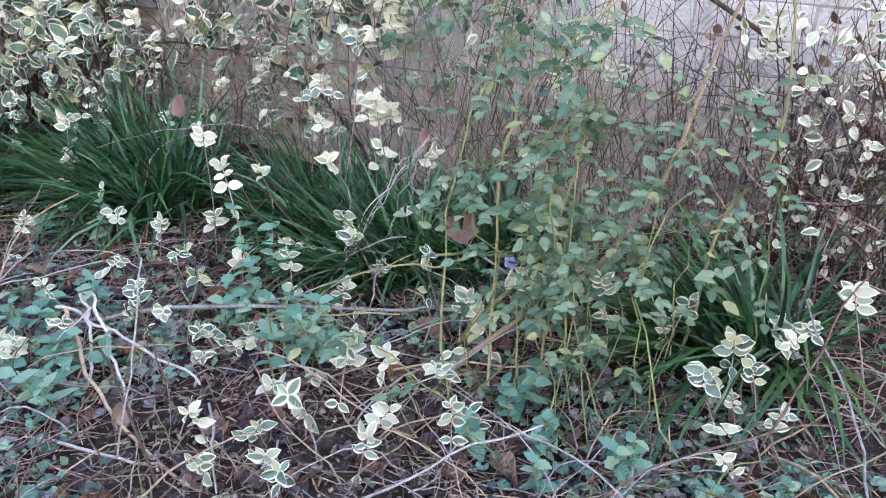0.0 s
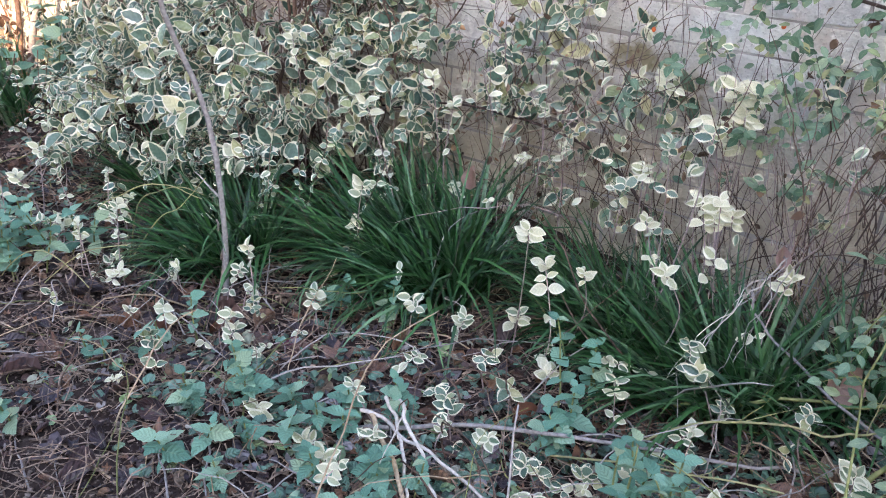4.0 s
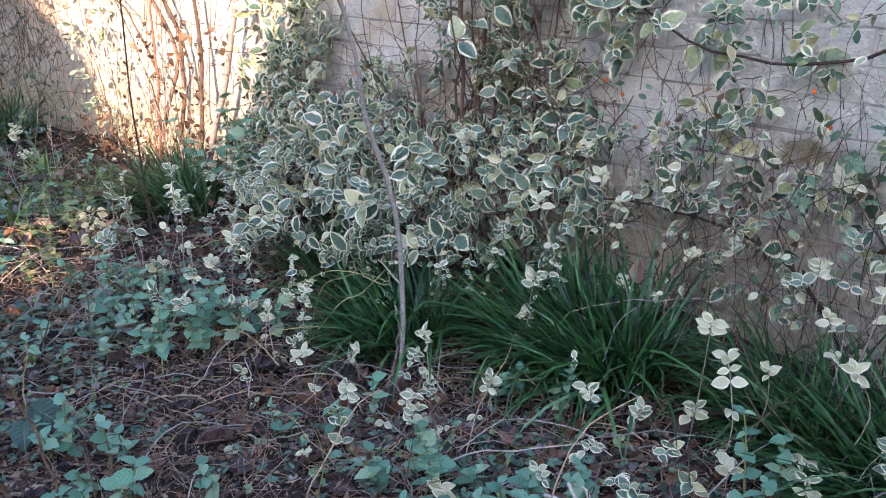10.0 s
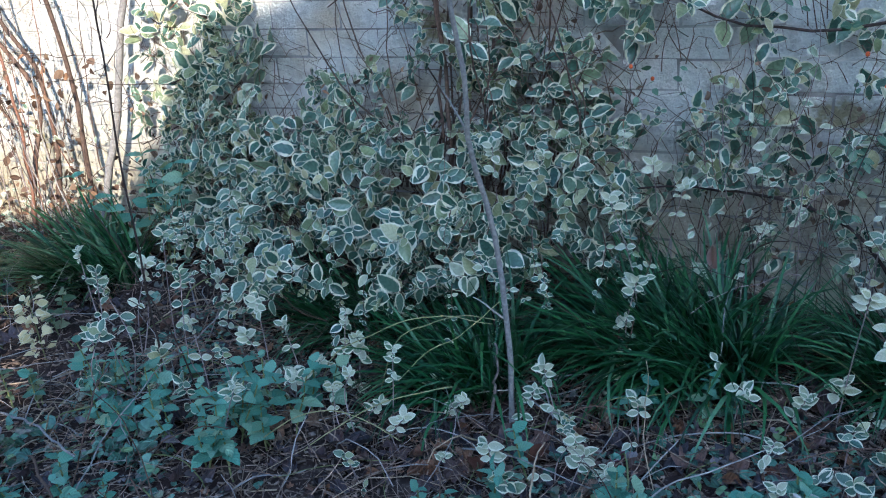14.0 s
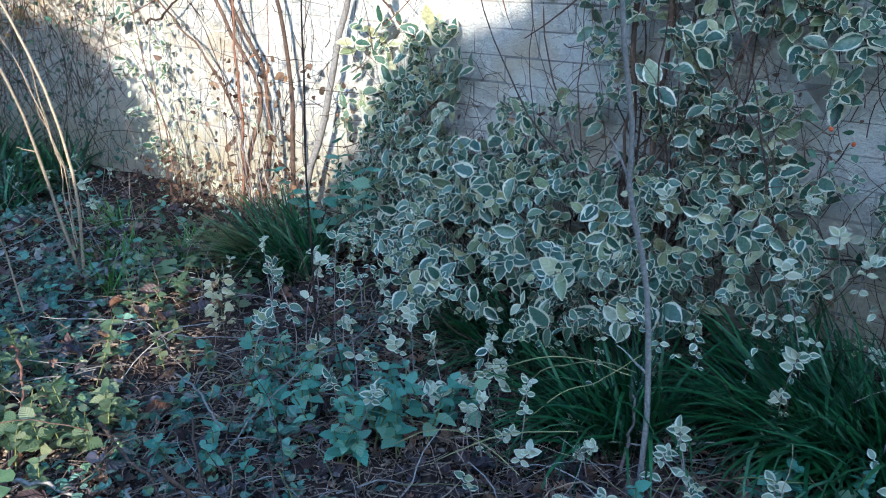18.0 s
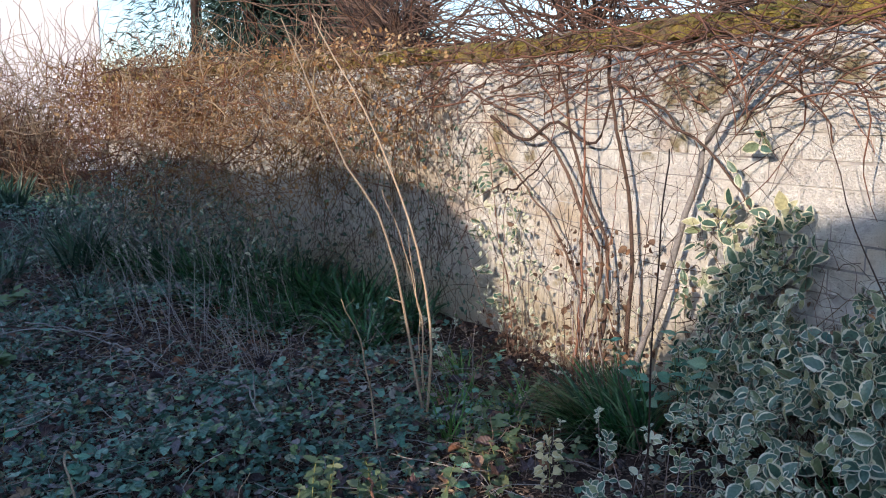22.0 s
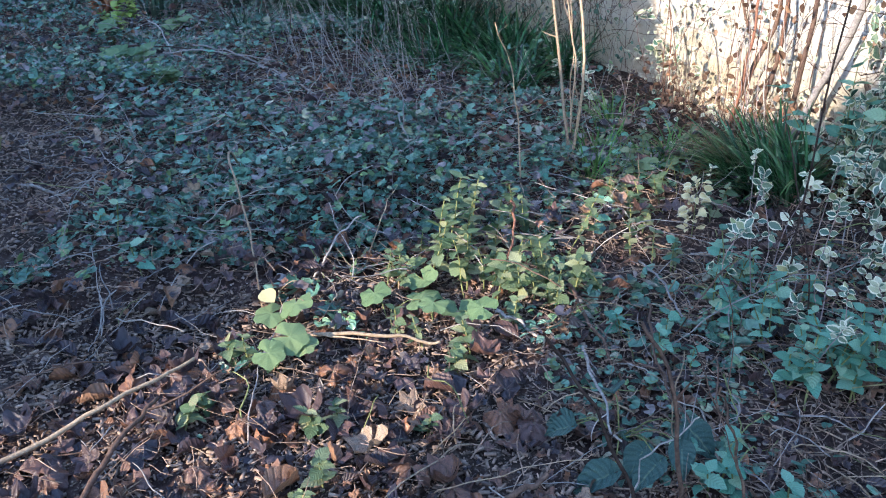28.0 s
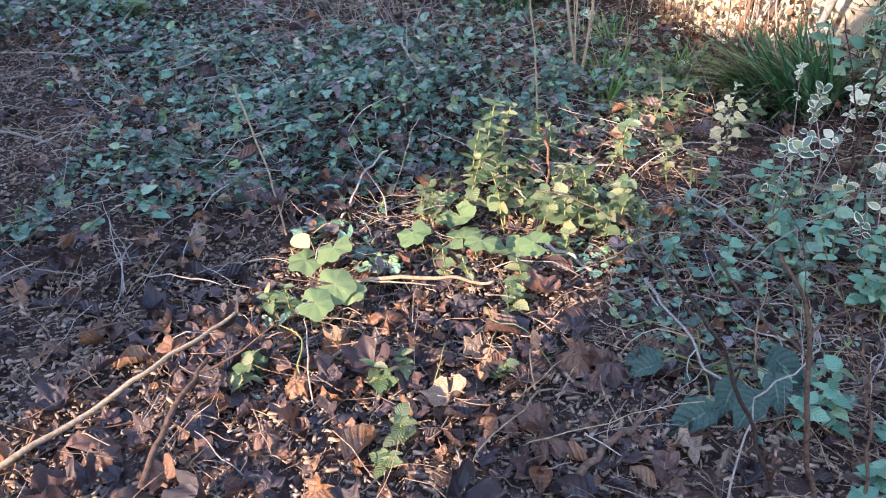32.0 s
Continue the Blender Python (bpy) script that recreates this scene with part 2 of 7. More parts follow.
M_STEM_MAUVE = grain_material("mauve_stem", [(0.3, (0.2, 0.15, 0.15)), (0.7, (0.42, 0.34, 0.32))], 130)
M_GRAVEL = grain_material("grit", [(0.3, (0.14, 0.11, 0.1)), (0.7, (0.37, 0.31, 0.275))], 60, chance=0.6)
M_STRAW = grain_material("needle_litter", [(0.3, (0.1, 0.07, 0.055)), (0.7, (0.43, 0.32, 0.25))], 90, chance=0.5)
M_HIP = grain_material("rose_hip", [(0.3, (0.5, 0.07, 0.02)), (0.7, (0.65, 0.14, 0.04))], 40, rough=0.35)
M_POT = grain_material("terracotta", [(0.3, (0.3, 0.11, 0.06)), (0.7, (0.45, 0.2, 0.11))], 30)


def soil_material():
    m, nt, b = material("soil", 0.95, 0.05)
    n1, n2, n3 = noise_tex(nt, 1.6, 3), noise_tex(nt, 22, 6), noise_tex(nt, 140, 4)
    col = ramp(nt, n2.outputs[0], [(0.3, (0.014, 0.01, 0.009)), (0.55, (0.045, 0.033, 0.028)), (0.75, (0.13, 0.098, 0.08))]).outputs[0]
    col = mix(nt, ramp(nt, n3.outputs[0], [(0.55, (0, 0, 0)), (0.7, (1, 1, 1))]).outputs[0], col, (0.22, 0.175, 0.145))
    col = mix(nt, ramp(nt, n1.outputs[0], [(0.4, (0, 0, 0)), (0.65, (0.6, 0.6, 0.6))]).outputs[0], col, (0.07, 0.042, 0.04))
    nt.links.new(col, b.inputs["Base Color"])
    bump(nt, b, n2.outputs[0], 0.9, 0.02)
    return m


def limewash_material():
    """White limewash gone patchy over brick: grey bloom, ochre and green stains, bare brick here and there."""
    m, nt, b = material("limewash", 0.9, 0.15)
    big, mid, fine, grit = noise_tex(nt, 1.7, 4, "Generated"), noise_tex(nt, 7, 6), noise_tex(nt, 38, 5), noise_tex(nt, 160, 3)
    geo = nt.nodes.new("ShaderNodeNewGeometry")
    for n, k in ((big, 1.9), (mid, 8.0), (fine, 40.0), (grit, 170.0)):
        n.inputs["Scale"].default_value = k
        nt.links.new(geo.outputs["Position"], n.inputs["Vector"])
    blotch = node(nt, "ShaderNodeTexNoise", in_Scale=21.0, in_Detail=9.0, in_Roughness=0.72)
    nt.links.new(geo.outputs["Position"], blotch.inputs["Vector"])
    col = ramp(nt, mid.outputs[0], [(0.28, (0.7, 0.66, 0.61)), (0.42, (0.82, 0.79, 0.74)), (0.6, (0.88, 0.86, 0.81))]).outputs[0]
    worn = ramp(nt, big.outputs[0], [(0.36, (0.12, 0.12, 0.12)), (0.6, (0.36, 0.36, 0.36))]).outputs[0]
    col = mix(nt, mix(nt, 1.0, worn, ramp(nt, blotch.outputs[0], [(0.52, (0, 0, 0)), (0.56, (0.9, 0.9, 0.9))]).outputs[0], "MULTIPLY"), col, ramp(nt, fine.outputs[0], [(0.35, (0.24, 0.21, 0.2)), (0.6, (0.46, 0.42, 0.4))]).outputs[0])
    col = mix(nt, ramp(nt, grit.outputs[0], [(0.58, (0, 0, 0)), (0.66, (0.5, 0.5, 0.5))]).outputs[0], col, (0.3, 0.27, 0.25))
    col = mix(nt, ramp(nt, big.outputs[0], [(0.54, (0, 0, 0)), (0.68, (0.62, 0.62, 0.62))]).outputs[0], col, (0.62, 0.48, 0.3))
    rnd = any_random(nt)
    col = mix(nt, 0.16, col, mix(nt, 1.0, col, ramp(nt, rnd, [(0.0, (0.6, 0.47, 0.42)), (0.25, (0.95, 0.85, 0.82)), (0.5, (1, 1, 1)), (0.75, (1.05, 1.04, 1.1)), (1.0, (1.0, 0.9, 0.7))]).outputs[0], "MULTIPLY"))
    bare = mix(nt, 1.0, ramp(nt, rnd, [(0.72, (0, 0, 0)), (0.84, (1, 1, 1))]).outputs[0], ramp(nt, mid.outputs[0], [(0.50, (0, 0, 0)), (0.6, (1, 1, 1))]).outputs[0], "MULTIPLY")
    col = mix(nt, mix(nt, 1.0, bare, (0.4, 0.4, 0.4), "MULTIPLY"), col, (0.5, 0.34, 0.26))
    spots = node(nt, "ShaderNodeTexNoise", in_Scale=5.0, in_Detail=5.0, in_Roughness=0.65)
    nt.links.new(geo.outputs["Position"], spots.inputs["Vector"])
    high = nt.nodes.new("ShaderNodeSeparateXYZ")
    nt.links.new(geo.outputs["Position"], high.inputs[0])
    rise = node(nt, "ShaderNodeMapRange", in_1=0.75, in_2=1.35, in_3=0.0, in_4=0.07)
    nt.links.new(high.outputs[2], rise.inputs[0])
    more = node(nt, "ShaderNodeMath", operation="ADD")
    nt.links.new(spots.outputs[0], more.inputs[0])
    nt.links.new(rise.outputs[0], more.inputs[1])
    col = mix(nt, ramp(nt, more.outputs[0], [(0.6, (0, 0, 0)), (0.68, (0.85, 0.85, 0.85))]).outputs[0], col, (0.26, 0.21, 0.09))
    low = nt.nodes.new("ShaderNodeSeparateXYZ")
    nt.links.new(geo.outputs["Position"], low.inputs[0])
    wob = node(nt, "ShaderNodeMath", operation="MULTIPLY_ADD", in_1=-0.5)
    nt.links.new(mid.outputs[0], wob.inputs[0])
    nt.links.new(low.outputs[2], wob.inputs[2])
    col = mix(nt, ramp(nt, wob.outputs[0], [(0.0, (0.62, 0.62, 0.62)), (0.22, (0, 0, 0))]).outputs[0], col, (0.5, 0.42, 0.26))
    nt.links.new(col, b.inputs["Base Color"])
    add = node(nt, "ShaderNodeMath", operation="ADD")
    nt.links.new(fine.outputs[0], add.inputs[0])
    nt.links.new(grit.outputs[0], add.inputs[1])
    more_relief = node(nt, "ShaderNodeMath", operation="MULTIPLY_ADD", in_1=1.6)
    nt.links.new(blotch.outputs[0], more_relief.inputs[0])
    nt.links.new(add.outputs[0], more_relief.inputs[2])
    bump(nt, b, more_relief.outputs[0], 0.95, 0.014)
    return m


def moss_material():
    m, nt, b = material("mossy_coping", 0.95, 0.1)
    n1, n2 = noise_tex(nt, 6, 5), noise_tex(nt, 60, 5)
    col = ramp(nt, n1.outputs[0], [(0.3, (0.07, 0.075, 0.025)), (0.46, (0.24, 0.185, 0.045)), (0.58, (0.16, 0.12, 0.07)), (0.72, (0.4, 0.34, 0.27))]).outputs[0]
    col = mix(nt, 0.5, col, mix(nt, 1.0, col, ramp(nt, n2.outputs[0], [(0.3, (0.4, 0.4, 0.4)), (0.7, (1.6, 1.6, 1.6))]).outputs[0], "MULTIPLY"))
    nt.links.new(col, b.inputs["Base Color"])
    bump(nt, b, n2.outputs[0], 0.9, 0.02)
    return m


M_SOIL, M_LIMEWASH, M_MOSS = soil_material(), limewash_material(), moss_material()
M_MORTAR = grain_material("mortar", [(0.34, (0.28, 0.25, 0.23)), (0.46, (0.47, 0.44, 0.41)), (0.56, (0.68, 0.65, 0.6))], 5)
M_PLASTER = grain_material("white_plaster", [(0.3, (0.78, 0.74, 0.75)), (0.7, (0.85, 0.81, 0.81))], 3, chance=0.0, relief=0.1)
M_SLATE = grain_material("slate", [(0.3, (0.06, 0.06, 0.07)), (0.7, (0.14, 0.14, 0.15))], 8)
# green of the added sun blocker, out of view
M_SUN_BLOCKER = grain_material("hedge", [(0.3, (0.02, 0.05, 0.02)), (0.7, (0.07, 0.12, 0.04))], 12)


# ---- mesh tools ----
def raw_mesh(name, V, Q, UV=None, mat=None, smooth=False):
    """A mesh from arrays: points, four-cornered faces (a repeated last corner makes a triangle) and a UV for each point."""
    V, Q = np.asarray(V, np.float32), np.asarray(Q, np.int32)
    me = bpy.data.meshes.new(name)
    me.vertices.add(len(V))
    me.vertices.foreach_set("co", V.ravel())
    tri = Q[:, 2] == Q[:, 3]
    sizes = np.where(tri, 3, 4).astype(np.int32)
    keep = np.ones(Q.shape, bool)
    keep[tri, 3] = False
    loops = Q[keep]
    me.loops.add(len(loops))
    me.loops.foreach_set("vertex_index", loops)
    me.polygons.add(len(Q))
    starts = np.concatenate(([0], np.cumsum(sizes)[:-1])).astype(np.int32)
    me.polygons.foreach_set("loop_start", starts)
    if UV is not None:
        layer = me.uv_layers.new(name="UVMap")
        layer.data.foreach_set("uv", np.asarray(UV, np.float32)[loops].ravel())
    if smooth:
        me.polygons.foreach_set("use_smooth", np.ones(len(Q), bool))
    me.update(calc_edges=True)
    me.validate()
    if mat:
        me.materials.append(mat)
    return me


def obj(name, me, parent=None, label="", kind=""):
    o = new(name, me)
    if parent:
        o.parent = parent
    return tagged(o, label=label, kind=kind)


def thing(name, label, category, group="", kind="", at=(0, 0, 0)):
    o = new(name)
    o.empty_display_size = 0.05
    o.location = at
    return tagged(o, label, category, group, kind)


def leaf_shape(length, width, rows=5, cols=4, fold=0.15, droop=0.15, belly=0.45, tooth=0.0, notch=0.0, curl=0.0, ripple=0.0):
    """A leaf blade along +y with its face up. Each point's UV: how far it lies from midrib to margin, and how far along."""
    V, UV = [], []
    for i in range(rows + 1):
        v = i / rows
        w = math.sin(math.pi * min(1, v ** (math.log(0.5) / math.log(belly)))) ** 0.85 * width / 2
        w = max(w, 0.0006)
        if tooth and 0 < i < rows:
            w *= 1 + tooth * (1 if i % 2 else -1)
        for j in range(cols + 1):
            u = 2 * j / cols - 1
            x = u * w
            y = v * length - notch * length * abs(u) * (1 - v) ** 3
            z = abs(x) * fold * 2 - droop * length * v * v + curl * length * (u * u) * (0.5 + v) + ripple * width * math.sin(v * 17 + j * 2.2)
            V.append((x, y, z))
            m = 1 if v in (0, 1) else abs(u)
            UV.append((max(m, 0.0) if 0 < i < rows else 0.95, v))
    Q = [(i * (cols + 1) + j, i * (cols + 1) + j + 1, (i + 1) * (cols + 1) + j + 1, (i + 1) * (cols + 1) + j) for i in range(rows) for j in range(cols)]
    return np.array(V), np.array(Q), np.array(UV)


def disc_leaf(radius, lobes=7, depth=0.12, cup=0.2, spokes=28, rings=2, gap=0.5, ripple=0.05, seed=0):
    """A round or lobed leaf with the stalk's notch at the origin, spread along +y."""
    r = np.random.default_rng(seed)
    V, UV = [(0, 0.0, 0)], [(0.0, 0)]
    a0, a1 = -math.pi / 2 + gap, 1.5 * math.pi - gap
    ph = r.uniform(0, 6, 3)
    for k in range(1, rings + 1):
        f = k / rings
        for i in range(spokes + 1):
            a = a0 + (a1 - a0) * i / spokes
            lobe = 1 - depth * (0.5 + 0.5 * math.cos((a - a0) / (a1 - a0) * 2 * math.pi * lobes)) - 0.03 * (i % 2)
            q = radius * f * (lobe if k == rings else (0.5 + 0.5 * lobe))
            z = cup * q * q / radius + ripple * radius * f * math.sin(3 * a + ph[0]) + ripple * 0.6 * radius * f * math.sin(7 * a + ph[1])
            V.append((q * math.cos(a), q * math.sin(a), z))
            UV.append((f, i / spokes))
    Q = [(0, 1 + i, 2 + i, 2 + i) for i in range(spokes)]
    for k in range(rings - 1):
        o0, o1 = 1 + k * (spokes + 1), 1 + (k + 1) * (spokes + 1)
        Q += [(o0 + i, o1 + i, o1 + i + 1, o0 + i + 1) for i in range(spokes)]
    return np.array(V), np.array(Q), np.array(UV)


def unit(a):
    a = np.asarray(a, float)
    return a / np.maximum(np.linalg.norm(a, axis=-1, keepdims=True), 1e-9)


def frames(pos, axis, up, size):
    """Poses (n, 4, 4) of leaves at pos that point along axis and face up."""
    y = unit(axis)
    x = unit(np.cross(y, up))
    z = np.cross(x, y)
    m = np.zeros((len(pos), 4, 4))
    size = np.broadcast_to(np.asarray(size, float), (len(pos),))[:, None]
    m[:, :3, 0], m[:, :3, 1], m[:, :3, 2], m[:, :3, 3], m[:, 3, 3] = x * size, y * size, z * size, pos, 1
    return m


def joined(name, shapes, poses, mat, rng=RNG, smooth=True):
    """Many copies of a few shapes as one mesh."""
    VV, QQ, UU, base = [], [], [], 0
    pick = rng.integers(0, len(shapes), len(poses))
    for s, (V, Q, UV) in enumerate(shapes):
        P = poses[pick == s]
        if not len(P):
            continue
        h = np.c_[V, np.ones(len(V))]
        W = np.einsum("nij,vj->nvi", P, h)[..., :3]
        VV.append(W.reshape(-1, 3))
        QQ.append((Q[None] + (np.arange(len(P)) * len(V))[:, None, None]).reshape(-1, 4) + base)
        UU.append(np.tile(UV, (len(P), 1)))
        base += len(P) * len(V)
    return raw_mesh(name, np.vstack(VV), np.vstack(QQ), np.vstack(UU), mat, smooth)


def leaf_parts(name, meshes, poses, parent, label="", rng=RNG):
    """Leaves as objects of their own that share a few meshes."""
    for P in poses:
        o = obj(name, meshes[int(rng.integers(0, len(meshes)))], parent, label)
        o.matrix_basis = Matrix(P.tolist())


def tubes(name, lines, radii, mat, sides=5, taper=0.35):
    """Stems: a round tube along each polyline, thinner to its end."""
    VV, QQ, base = [], [], 0
    ang = np.arange(sides) * 2 * math.pi / sides
    for line, r in zip(lines, radii):
        L = np.asarray(line, float)
        n = len(L)
        t = unit(np.gradient(L, axis=0))
        ref = np.where(np.abs(t[:, 2:3]) > 0.9, np.array([[1.0, 0, 0]]), np.array([[0, 0, 1.0]]))
        a = unit(np.cross(t, ref))
        b = np.cross(t, a)
        rr = r * np.linspace(1, taper, n)[:, None, None]
        ring = L[:, None] + rr * (a[:, None] * np.cos(ang)[None, :, None] + b[:, None] * np.sin(ang)[None, :, None])
        VV.append(np.vstack([ring.reshape(-1, 3), L[-1:] + t[-1:] * r * taper]))
        i, j = np.meshgrid(np.arange(n - 1), np.arange(sides), indexing="ij")
        k = (j + 1) % sides
        QQ.append(np.stack([i * sides + j, i * sides + k, (i + 1) * sides + k, (i + 1) * sides + j], -1).reshape(-1, 4) + base)
        tip = np.stack([(n - 1) * sides + np.arange(sides), (n - 1) * sides + (np.arange(sides) + 1) % sides, np.full(sides, n * sides), np.full(sides, n * sides)], -1)
        QQ.append(tip + base)
        base += n * sides + 1
    return raw_mesh(name, np.vstack(VV), np.vstack(QQ), None, mat, True)


def bend(start, way, length, n=8, sag=0.0, wiggle=0.1, rng=RNG, pull=None):
    """A growing line: start, first direction, length, how much it sags to the ground, how much it wanders."""
    p, d = np.array(start, float), unit(way)
    out, step = [p.copy()], length / n
    for i in range(n):
        d = unit(d + rng.normal(0, wiggle, 3) + np.array([0, 0, -sag]) + (0 if pull is None else np.array(pull)))
        p = p + d * step
        out.append(p.copy())
    return np.array(out)


def through_points(points, n=16, wander=0.0, rng=RNG):
    """A smooth line through a few places."""
    P = np.array(points, float)
    t = np.linspace(0, len(P) - 1, n)
    out = []
    for s in t:
        i = min(int(s), len(P) - 2)
        u = s - i
        p0, p1, p2, p3 = P[max(i - 1, 0)], P[i], P[i + 1], P[min(i + 2, len(P) - 1)]
        out.append(0.5 * (2 * p1 + (p2 - p0) * u + (2 * p0 - 5 * p1 + 4 * p2 - p3) * u * u + (3 * p1 - p0 - 3 * p2 + p3) * u ** 3))
    out = np.array(out)
    if wander:
        w = rng.normal(0, wander, out.shape)
        w[0] = 0
        out += (w + np.roll(w, 1, 0)) / 2
    return out


def box_mesh(name, lo, hi, mat, bevel=0.0):
    bm = bmesh.new()
    bmesh.ops.create_cube(bm, size=1)
    for v in bm.verts:
        v.co = [lo[i] + (v.co[i] + 0.5) * (hi[i] - lo[i]) for i in range(3)]
    if bevel:
        bmesh.ops.bevel(bm, geom=bm.edges[:], offset=bevel, segments=2, affect="EDGES")
    me = bpy.data.meshes.new(name)
    bm.to_mesh(me)
    bm.free()
    me.materials.append(mat)
    return me


# ---- ground ----
def height(x, y):
    x, y = np.asarray(x, float), np.asarray(y, float)
    h = 0.018 * np.sin(1.7 * x + 0.6) * np.cos(1.3 * y) + 0.012 * np.sin(4.1 * x + 2.2 * y) + 0.008 * np.sin(9.3 * x - 7.1 * y) + 0.005 * np.sin(23 * x + 17 * y)
    return h + 0.02 + 0.03 * np.clip((y - 1.6) / 0.7, 0, 1) * (x > -5) - 0.03 * np.clip((-y - 0.1), 0, 1)


def ground():
    gx = np.concatenate([-np.geomspace(900, 9.2, 22), np.arange(-9, 2.6, 0.05), np.geomspace(2.8, 900, 20)])
    gy = np.concatenate([-np.geomspace(900, 2.2, 24), np.arange(-2, 3.2, 0.05), np.geomspace(3.4, 900, 22)])
    X, Y = np.meshgrid(gx, gy, indexing="ij")
    near = (np.abs(X + 3.2) < 6.2) & (Y > -2.1) & (Y < 3.3)
    Z = np.where(near, height(X, Y) + RNG.normal(0, 0.004, X.shape), 0.0)
    nx, ny = X.shape
    i, j = np.meshgrid(np.arange(nx - 1), np.arange(ny - 1), indexing="ij")
    a = i * ny + j
    Q = np.stack([a, a + ny, a + ny + 1, a + 1], -1).reshape(-1, 4)
    me = raw_mesh("ground", np.stack([X, Y, Z], -1).reshape(-1, 3), Q, None, M_SOIL, True)
    tagged(obj("ground", me), "dark bare soil with grit under leaf litter", "ground", kind="structure")


ground()


# ---- garden wall: core, mossy coping, bricks added at the end of the file ----
WEST_A, WEST_B = Vector((-3.7, 2.36, 0)), Vector((-7.2, 1.08, 0))
WEST_TURN = math.atan2(WEST_A.y - WEST_B.y, WEST_A.x - WEST_B.x)
H_WALL = 1.31


def wall_core(name, label, length, m, mat):
    w = obj(name, box_mesh(name, (0, 0.02, -0.25), (length, 0.3, H_WALL), mat))
    w.matrix_basis = m
    tagged(w, label, "wall", kind="structure")
    return w


def coping(length, parent, rng):
    """Rough mossy capping in short uneven lengths, with a sloped top."""
    x = 0.0
    while x < length:
        l = float(rng.uniform(0.09, 0.14))
        l = min(l, length - x)
        bm = bmesh.new()
        bmesh.ops.create_cube(bm, size=1)
        bmesh.ops.subdivide_edges(bm, edges=bm.edges[:], cuts=2, use_grid_fill=True)
        shift = float(rng.normal(0, 0.008))
        h = 0.1 + float(rng.normal(0, 0.012))
        for v in bm.verts:
            c = v.co
            z = c.z + 0.5
            slope = 1 - 0.45 * abs(c.y) * 2 * z
            v.co = (x + (c.x + 0.5) * (l - 0.012), 0.155 + shift + c.y * 0.31, H_WALL + 0.002 + z * h * slope)
            v.co += Vector(rng.normal(0, 0.005, 3))
        me = bpy.data.meshes.new("coping_stone")
        bm.to_mesh(me)
        bm.free()
        me.materials.append(M_MOSS)
        obj("coping_stone", me, parent)
        x += l


wall_south = wall_core("wall_south", "old limewashed brick garden wall with mossy coping", 6.4, Matrix.Translation((-3.7, Y_WALL, 0)), M_MORTAR)
wall_west = wall_core("wall_west", "end stretch of the limewashed garden wall with mossy coping", (WEST_B - WEST_A).length,
                      Matrix.Translation(WEST_B) @ Matrix.Rotation(WEST_TURN, 4, "Z"), M_LIMEWASH)
coping(6.4, wall_south, np.random.default_rng(3))
coping((WEST_B - WEST_A).length, wall_west, np.random.default_rng(4))


# ---- unseen sun blocker, added behind the camera to shade the bed: a gapped hedge ----
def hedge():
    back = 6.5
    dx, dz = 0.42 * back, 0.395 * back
    # outline follows the shadow edge wanted on the wall, not a known hedge
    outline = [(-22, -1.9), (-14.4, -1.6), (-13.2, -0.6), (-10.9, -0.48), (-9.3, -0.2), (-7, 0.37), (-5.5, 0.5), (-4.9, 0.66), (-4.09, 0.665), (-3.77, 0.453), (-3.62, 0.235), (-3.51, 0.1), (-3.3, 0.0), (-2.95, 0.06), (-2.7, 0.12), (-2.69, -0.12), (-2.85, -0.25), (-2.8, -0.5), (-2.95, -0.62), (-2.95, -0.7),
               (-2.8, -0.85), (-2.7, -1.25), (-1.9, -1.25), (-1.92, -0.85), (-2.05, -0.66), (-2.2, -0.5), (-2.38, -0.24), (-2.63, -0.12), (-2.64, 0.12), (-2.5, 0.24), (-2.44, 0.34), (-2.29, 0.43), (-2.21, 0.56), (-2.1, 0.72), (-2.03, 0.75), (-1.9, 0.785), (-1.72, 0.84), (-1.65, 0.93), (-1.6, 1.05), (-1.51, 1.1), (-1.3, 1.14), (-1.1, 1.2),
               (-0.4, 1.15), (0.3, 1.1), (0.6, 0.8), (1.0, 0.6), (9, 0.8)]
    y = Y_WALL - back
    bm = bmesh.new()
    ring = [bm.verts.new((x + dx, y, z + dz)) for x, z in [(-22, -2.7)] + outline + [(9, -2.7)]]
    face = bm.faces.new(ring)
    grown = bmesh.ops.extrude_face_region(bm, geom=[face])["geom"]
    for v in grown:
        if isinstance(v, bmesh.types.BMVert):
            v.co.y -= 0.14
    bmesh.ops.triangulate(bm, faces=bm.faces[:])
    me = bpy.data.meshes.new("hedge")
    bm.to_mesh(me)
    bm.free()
    me.materials.append(M_SUN_BLOCKER)
    tagged(obj("hedge", me), "unseen sun blocker with a gap, drawn as a tall dark clipped hedge", "hedge", kind="structure")


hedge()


# ---- leaf shapes ----
S_VINE = [leaf_shape(1, w, 6, 4, fold=f, droop=d, belly=b) for w, f, d, b in ((0.62, 0.12, 0.1, 0.45), (0.55, 0.2, 0.18, 0.48), (0.68, 0.05, 0.06, 0.42), (0.58, 0.28, 0.22, 0.46))]
S_NETTLE = [leaf_shape(1, w, 8, 4, fold=f, droop=d, belly=0.36, tooth=0.08, notch=0.08, ripple=0.01) for w, f, d in ((0.72, 0.1, 0.15), (0.66, 0.16, 0.25), (0.78, 0.05, 0.1))]
S_ROSE = [leaf_shape(1, w, 6, 2, fold=f, droop=d, belly=0.45, tooth=0.06) for w, f, d in ((0.5, 0.15, 0.12), (0.56, 0.1, 0.2))]
